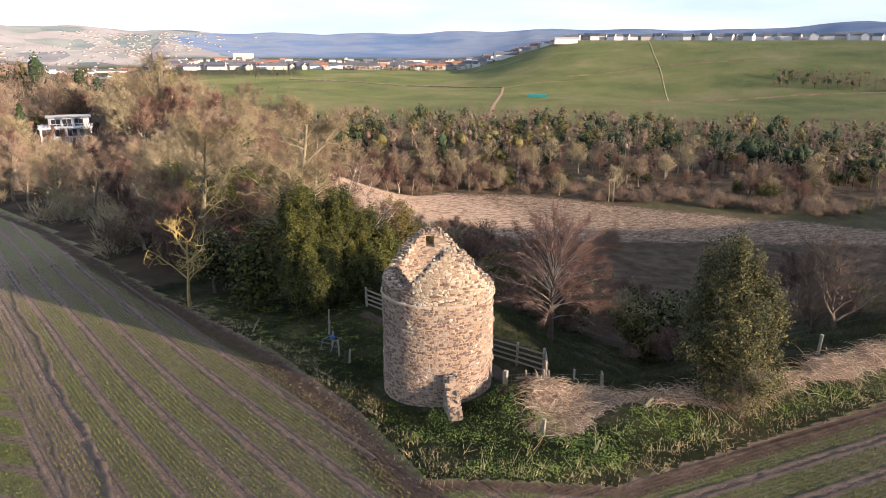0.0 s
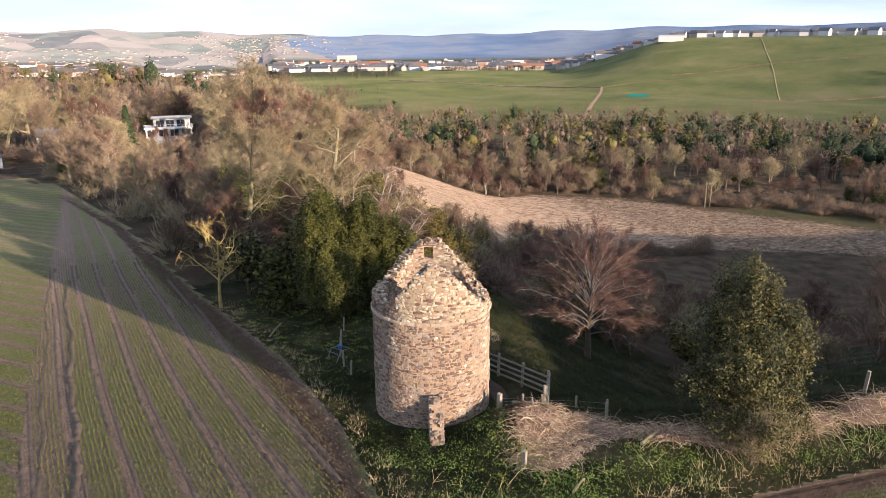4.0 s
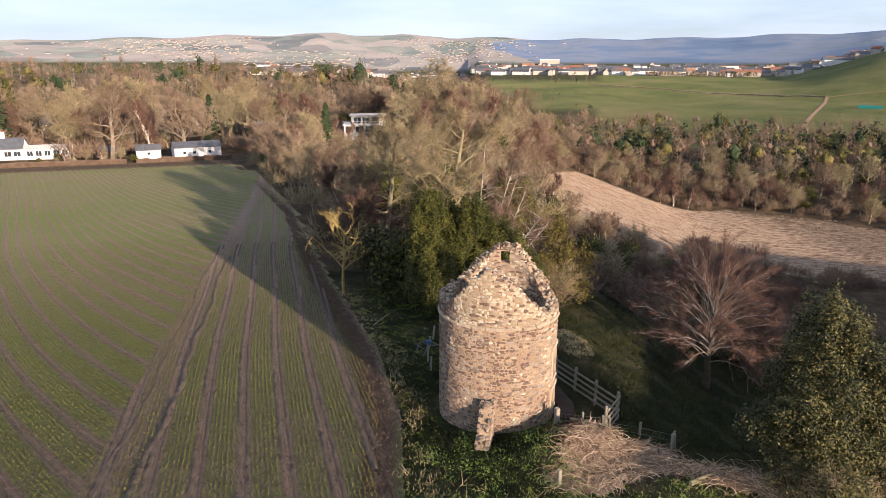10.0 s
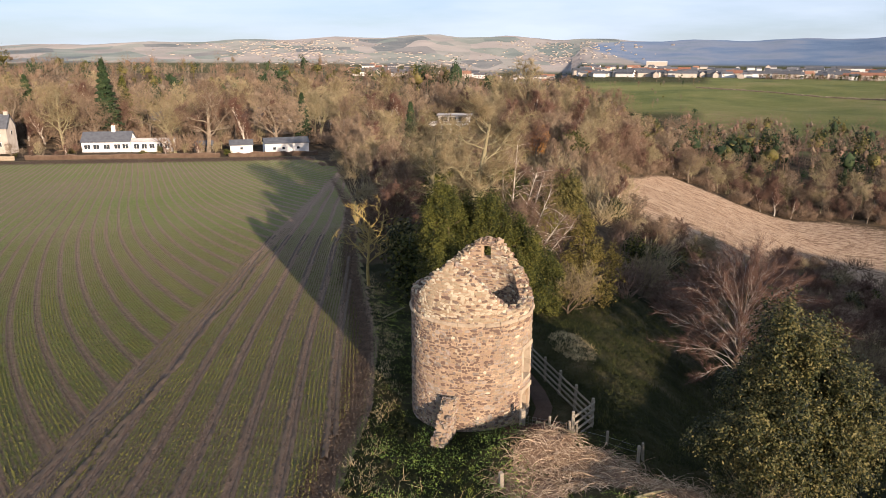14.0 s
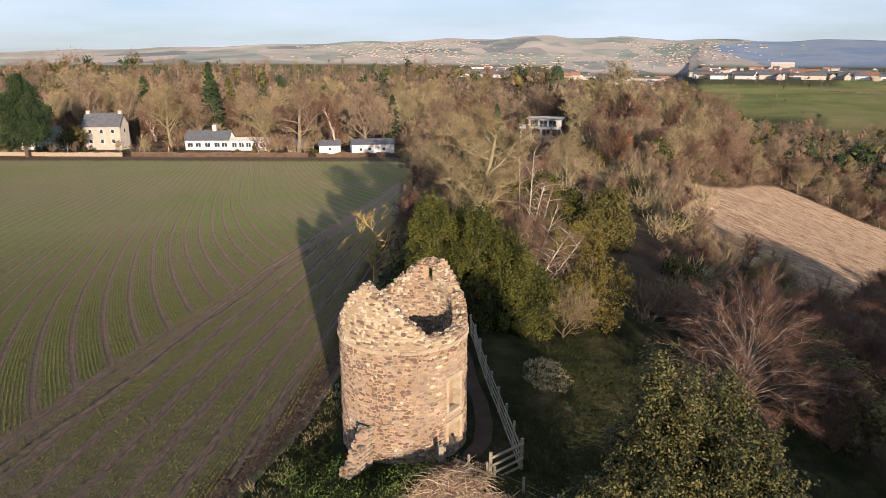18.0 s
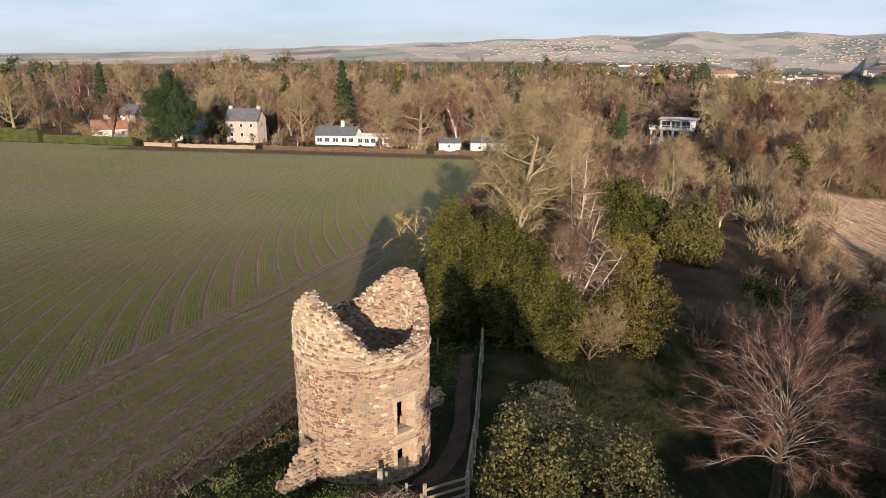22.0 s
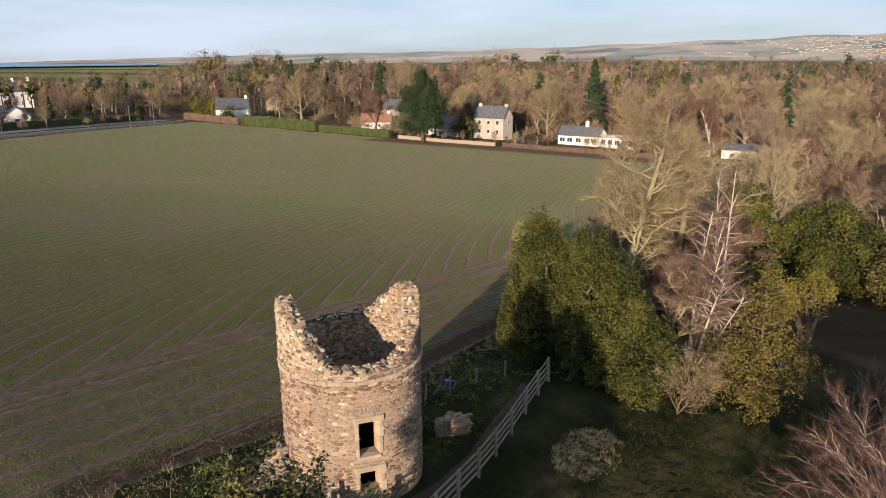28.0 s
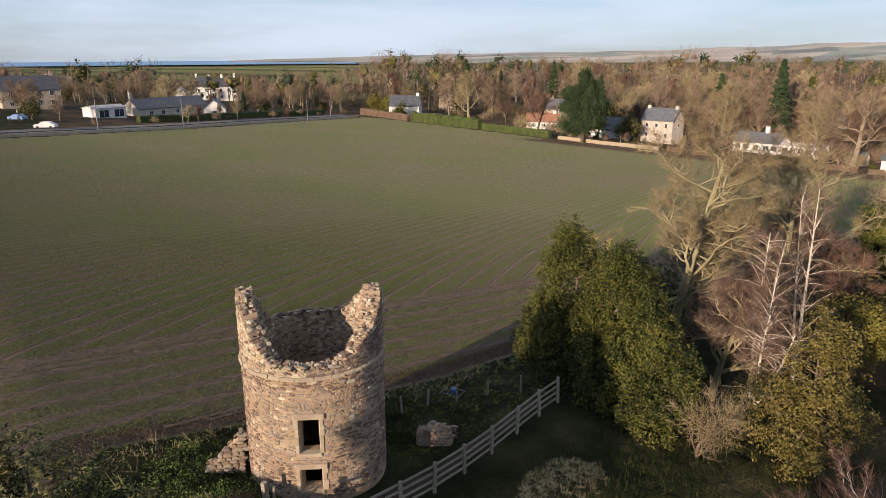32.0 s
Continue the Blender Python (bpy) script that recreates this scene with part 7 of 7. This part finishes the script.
def furrow_ridges():
    """The thrown-up soil on both sides of each wheel mark, as low broken ridges."""
    rng = np.random.default_rng(79)
    lines = []
    t = np.arange(-14, 42, 0.22)
    for k in range(-11, -2):                                  # along the margin
        for side, tall in ((-0.17, 1.0), (0.17, 0.75)):
            x = 1.62 * (k + 0.5) + side - 0.045 * t
            for _ in range(4):
                x = 1.62 * (k + 0.5) + side - 0.045 * t - weave(x, t)
            keep = (x + 0.6 * weave(x, t) > -15.9) & (x < margin(t) - 1.0) & (t > -6.5 - 30 * (x < -5))
            lines.append((x, t, keep & (np.sin(t * 0.5 + k * 1.7 + side * 9) + np.sin(t * 0.21 + k) > -0.9), 0.048 * tall))
    for off, tall in ((-14.15, 0.10), (-15.4, 0.05)):  # the deep turning marks of the headland
        x = off - 0.02 * np.maximum(t - 10, 0) + 0.12 * np.sin(t * 0.4) + 0.06 * np.sin(t * 1.3)
        lines.append((x, t, t < 36, tall))
    xc = np.arange(-5, 27, 0.22)
    for k in range(-16, -5):                                  # the field beside the hedge bank
        for side in (-0.17, 0.17):
            y = 1.62 * (k + 0.5) + side - 0.22 * xc
            y = y - weave(xc, y)
            lines.append((xc, y, (y < south(xc) - 1.2) & (y > south(xc) - 9), 0.05))
    vs, fs, at = [], [], 0
    for x, y, keep, tall in lines:
        x, y = x[keep], y[keep]
        n = len(x)
        if n < 8:
            continue
        way = np.stack([np.gradient(x), np.gradient(y)], 1)
        way /= np.linalg.norm(way, axis=1)[:, None] + 1e-9
        nx, ny = way[:, 1], -way[:, 0]
        high = tall * np.clip(rng.normal(0.75, 0.4, n), 0.05, 1.6)
        wide = 0.09 + tall * rng.uniform(0.4, 1.2, n)
        shift = rng.normal(0, 0.02, n)
        z = land(x, y)
        v = np.stack([np.c_[x + nx * (shift - wide), y + ny * (shift - wide), z - 0.02], np.c_[x + nx * (shift + rng.normal(0, 0.02, n)), y + ny * shift, z + high], np.c_[x + nx * (shift + wide), y + ny * (shift + wide), z - 0.02]], 1).reshape(-1, 3)
        o = at + 3 * np.arange(n - 1)[:, None]
        far = np.hypot(np.diff(x), np.diff(y)) < 1.2
        fs.append(np.concatenate([(o + [0, 1, 4, 3])[far], (o + [1, 2, 5, 4])[far]]))
        vs.append(v)
        at += 3 * n
    ob = part("furrow_ridges", (np.concatenate(vs), np.concatenate(fs)), RIDGE)
    tagged(ob, "crumbled soil ridges beside the wheel marks", "soil", kind="stuff")


furrow_ridges()


def flattened_bracken():
    """Matted tussocks of dead growth over the slope below the wood."""
    rng = np.random.default_rng(78)
    x, y = rng.uniform(18, 265, 60000), rng.uniform(60, 230, 60000)
    lump = np.sin(x * 0.35 + 2 * np.sin(y * 0.13)) * np.sin(y * 0.42 + x * 0.11)
    keep = (inside(SLOPE, x, y) > 0.5) & (rng.random(len(x)) < np.clip(0.5 + 0.35 * lump + 0.15 * np.sin(x * 0.09 - y * 0.14), 0.05, 1)) & (rng.random(len(x)) < 1 - 0.6 * step(125, 175, x))
    x, y = np.repeat(x[keep], 4), np.repeat(y[keep], 4)
    n = len(x)
    x, y = x + rng.normal(0, 0.22, n), y + rng.normal(0, 0.22, n)
    ob = part("dead_bracken_slope", needles(np.c_[x, y, land(x, y) - 0.05], rng.normal(0, 0.6, (n, 3)) + [0, 0, 0.8], rng.uniform(0.2, 0.6, n), rng.uniform(0.03, 0.07, n), rng), DEADFERN)
    tagged(ob, "matted pale dead bracken over the slope", "bracken", kind="stuff")


flattened_bracken()


def bramble(x, y, rx, ry, h, count, seed, turn=0.0, mat=BRAMBLE, label="tangled bramble of dead brown stems", name="dead_bramble", length=0.8):
    """A heap of arching dead stems: each one a bent, tapering cane."""
    rng = np.random.default_rng(seed)
    a, q = rng.uniform(0, 2 * np.pi, count), np.sqrt(rng.random(count))
    px, py = rx * q * np.cos(a), ry * q * np.sin(a)
    c, s = math.cos(radians(turn)), math.sin(radians(turn))
    gx, gy = x + c * px - s * py, y + s * px + c * py
    dome = h * np.sqrt(np.maximum(1 - q ** 2, 0.03)) * (0.6 + 0.4 * np.sin(gx * 4.1 + seed) * np.sin(gy * 3.7))
    gzv = land(gx, gy) + bank(gx, gy) + dome * rng.uniform(0.0, 0.9, count) ** 0.8
    base_z = float(land(x, y))
    head = rng.uniform(0, 2 * np.pi, count)
    way = np.c_[np.cos(head), np.sin(head), rng.uniform(-0.1, 0.45, count)]
    ln = length * rng.uniform(0.35, 1.5, count)
    thick = rng.uniform(0.003, 0.011, count)
    lines = []
    for k in range(count):
        p0 = np.array([gx[k] - x, gy[k] - y, gzv[k] - base_z])
        w = way[k].copy()
        pts = [p0]
        for q in range(3):
            pts.append(pts[-1] + w * ln[k] / 3)
            w = w + rng.normal(0, 0.22, 3) + [0, 0, -0.42]
        lines.append((np.array(pts), thick[k] * np.array([1, 0.9, 0.7, 0.35])))
    ob = part(name, tubes(lines, 3), mat)
    ob.matrix_basis = pose(x, y, base_z)
    rings, secs = 5, 18
    v = [(0, 0, float(h * 0.45 + bank(np.array(x), np.array(y))))]
    for i in range(1, rings + 1):
        for j in range(secs):
            t, qq = 2 * math.pi * j / secs, i / rings
            lx, ly = rx * qq * math.cos(t), ry * qq * math.sin(t)
            wx, wy = c * lx - s * ly, s * lx + c * ly
            v.append((wx, wy, float(land(x + wx, y + wy) - base_z + bank(np.array(x + wx), np.array(y + wy))) + h * 0.45 * math.sqrt(max(1 - qq * qq, 0)) - 0.05))
    f = [(0, 1 + j, 1 + (j + 1) % secs) for j in range(secs)]
    for i in range(rings - 1):
        for j in range(secs):
            o = 1 + i * secs
            f.append((o + j, o + secs + j, o + secs + (j + 1) % secs, o + (j + 1) % secs))
    part("litter", (v, f), SOIL, ob, "dark leaf litter within the heap")
    return tagged(ob, label, "bramble")


bramble(2.2, -4.9, 1.5, 0.9, 0.40, 1100, 1, 35, length=0.55)
bramble(3.7, -5.5, 1.6, 0.8, 0.34, 1000, 14, 5, length=0.6)
bramble(2.7, -6.5, 1.4, 0.7, 0.22, 500, 15, -15, length=0.6)
bramble(1.3, -6.6, 1.5, 0.9, 0.35, 380, 2, -20, length=0.8)
bramble(4.6, -6.6, 1.5, 1.0, 0.4, 420, 13, -30, length=0.8)
bramble(6.0, -8.2, 1.6, 0.8, 0.4, 420, 3, -25, length=0.8)
bramble(7.9, -9.3, 1.6, 0.8, 0.5, 650, 4, -20, label="pale dead stems matted under the holly", length=1.0)
bramble(10.9, -9.9, 1.9, 0.7, 0.42, 800, 5, -12)
bramble(14.6, -10.7, 1.8, 0.9, 0.65, 750, 6, -10, label="high bramble of bleached canes on the bank", length=0.8)
bramble(17.6, -11.3, 1.8, 0.9, 0.7, 750, 7, -10, label="high bramble of bleached canes on the bank", length=0.8)
bramble(20.6, -11.9, 1.8, 0.9, 0.65, 600, 9, -10, label="high bramble of bleached canes on the bank", length=0.8)
bramble(2.2, -3.4, 1.3, 0.55, 0.35, 700, 8, 10, REDTWIG, "rusty dead bracken against the tower foot", "dead_bracken", 0.4)


def shrub_at(name, x, y, seed, h, s, mat, label, z=None):
    body, crown = bare_tree_meshes(seed, h, s, twigs=2, twig_len=0.5, twig_w=0.008, sides=3, levels=2, haze=900, children=(12, 6, 5), lift=0.6, crook=0.2, start=0.05, trunk=0.3)
    return put_tree(name, (mesh_of("limbs", body, BARK), mesh_of("crown", crown, mat)), x, y, 1, 0, label, z=z, category="shrub")


shrub_at("dry_shrub", 7.4, -10.6, 201, 2.6, 1.5, OLIVETWIG, "pale half-dead shrub in front of the holly", z=0.3)
shrub_at("willow_shrub", 7.3, 13.0, 202, 3.2, 2.2, OLIVETWIG, "pale twiggy willow at the foot of the yew")
shrub_at("bare_shrub", 22.5, -7.2, 203, 6, 3.4, TWIG, "grey bare shrub beside the hedge bank")
shrub_at("bare_shrub", 25.5, -4.5, 204, 5, 3.0, TWIG, "grey bare shrub beside the hedge bank")

# the path behind the tower
pts = [(2.6, -1.8), (3.2, -0.3), (3.1, 1.5), (2.9, 3.5), (2.4, 5.5), (1.9, 7.5), (1.4, 9.6)]
v, f = [], []
for k, (x, y) in enumerate(pts):
    for s in (-0.36, -0.12, 0.12, 0.36):
        s += 0.08 * math.sin(k * 2.1 + s * 9)
        v.append((x + s, y, gz(x + s, y) + 0.06 - abs(s) * 0.12))
for k in range(len(pts) - 1):
    for q in range(3):
        f.append((4 * k + q, 4 * k + q + 1, 4 * k + q + 5, 4 * k + q + 4))
tagged(part("path", (v, f), TRODDEN), "trodden reddish earth path behind the tower", "path", kind="structure")

# odds and ends in the grass
rack = base("field_rack", -1.73, 7.44, gz(-1.73, 7.44), 25)
tagged(rack, "low steel frame with a blue tub in the grass", "farm tool")
for s in (-0.35, 0.35):
    part("leg", tubes([([(-0.5, s, 0), (-0.2, s, 0.5), (0.5, s, 0.42)], [0.025, 0.025, 0.025])], 5), DARKMETAL, rack)
for a in (-0.45, 0.0, 0.45):
    part("crossbar", tubes([([(a, -0.37, 0.42), (a, 0.37, 0.42)], [0.02, 0.02])], 5), DARKMETAL, rack)
bm = bmesh.new()
bmesh.ops.create_cone(bm, cap_ends=True, segments=14, radius1=0.10, radius2=0.13, depth=0.2, matrix=Matrix.Translation((0.1, 0, 0.54)))
part("tub", bm, BLUE, rack, "blue plastic tub")


def short_post(x, y, h, lean, label, w=0.07):
    p = part("short_post", slab(-w, w, -w, w, -0.3, h, 0.015), WOOD)
    p.matrix_basis = pose(x, y, gz(x, y) + float(bank(np.array(x), np.array(y))), lean, -lean, 20)
    tagged(p, label, "post")


short_post(1.75, -2.75, 0.85, 2, "weathered post against the tower wall", 0.09)
short_post(0.4, -6.6, 0.7, 6, "old cut post in the brambles")
short_post(5.6, -5.0, 0.7, -4, "pale cut stump of a post in the bank", 0.05)
short_post(15.5, -9.6, 1.1, 3, "weathered post behind the bramble bank")


def log(x, y, length, turn, r, label):
    lines = [([(-length / 2, 0, r), (0, 0.03, r * 1.15), (length / 2, 0, r)], [r, r * 0.95, r * 0.85])]
    v, f = tubes(lines, 8)
    fs = f.tolist() + [tuple(range(7, -1, -1)), tuple(range(16, 24))]
    ob = part("fallen_log", (v.tolist(), fs), PALEBARK)
    ob.matrix_basis = pose(x, y, gz(x, y) + float(bank(np.array(x), np.array(y))), 0, 4, turn)
    tagged(ob, label, "log")


log(2.9, -3.3, 1.5, -28, 0.09, "pale fallen timber beside the tower")
log(5.0, -8.1, 1.4, 20, 0.07, "grey fallen branch in the brambles")
log(9.8, -9.2, 2.2, -12, 0.06, "bleached fallen branch under the holly")
log(-3.4, 14.0, 2.5, 60, 0.05, "broken branch lying on the field edge")
log(1.3, -8.6, 1.0, 30, 0.05, "bleached branch at the field edge")
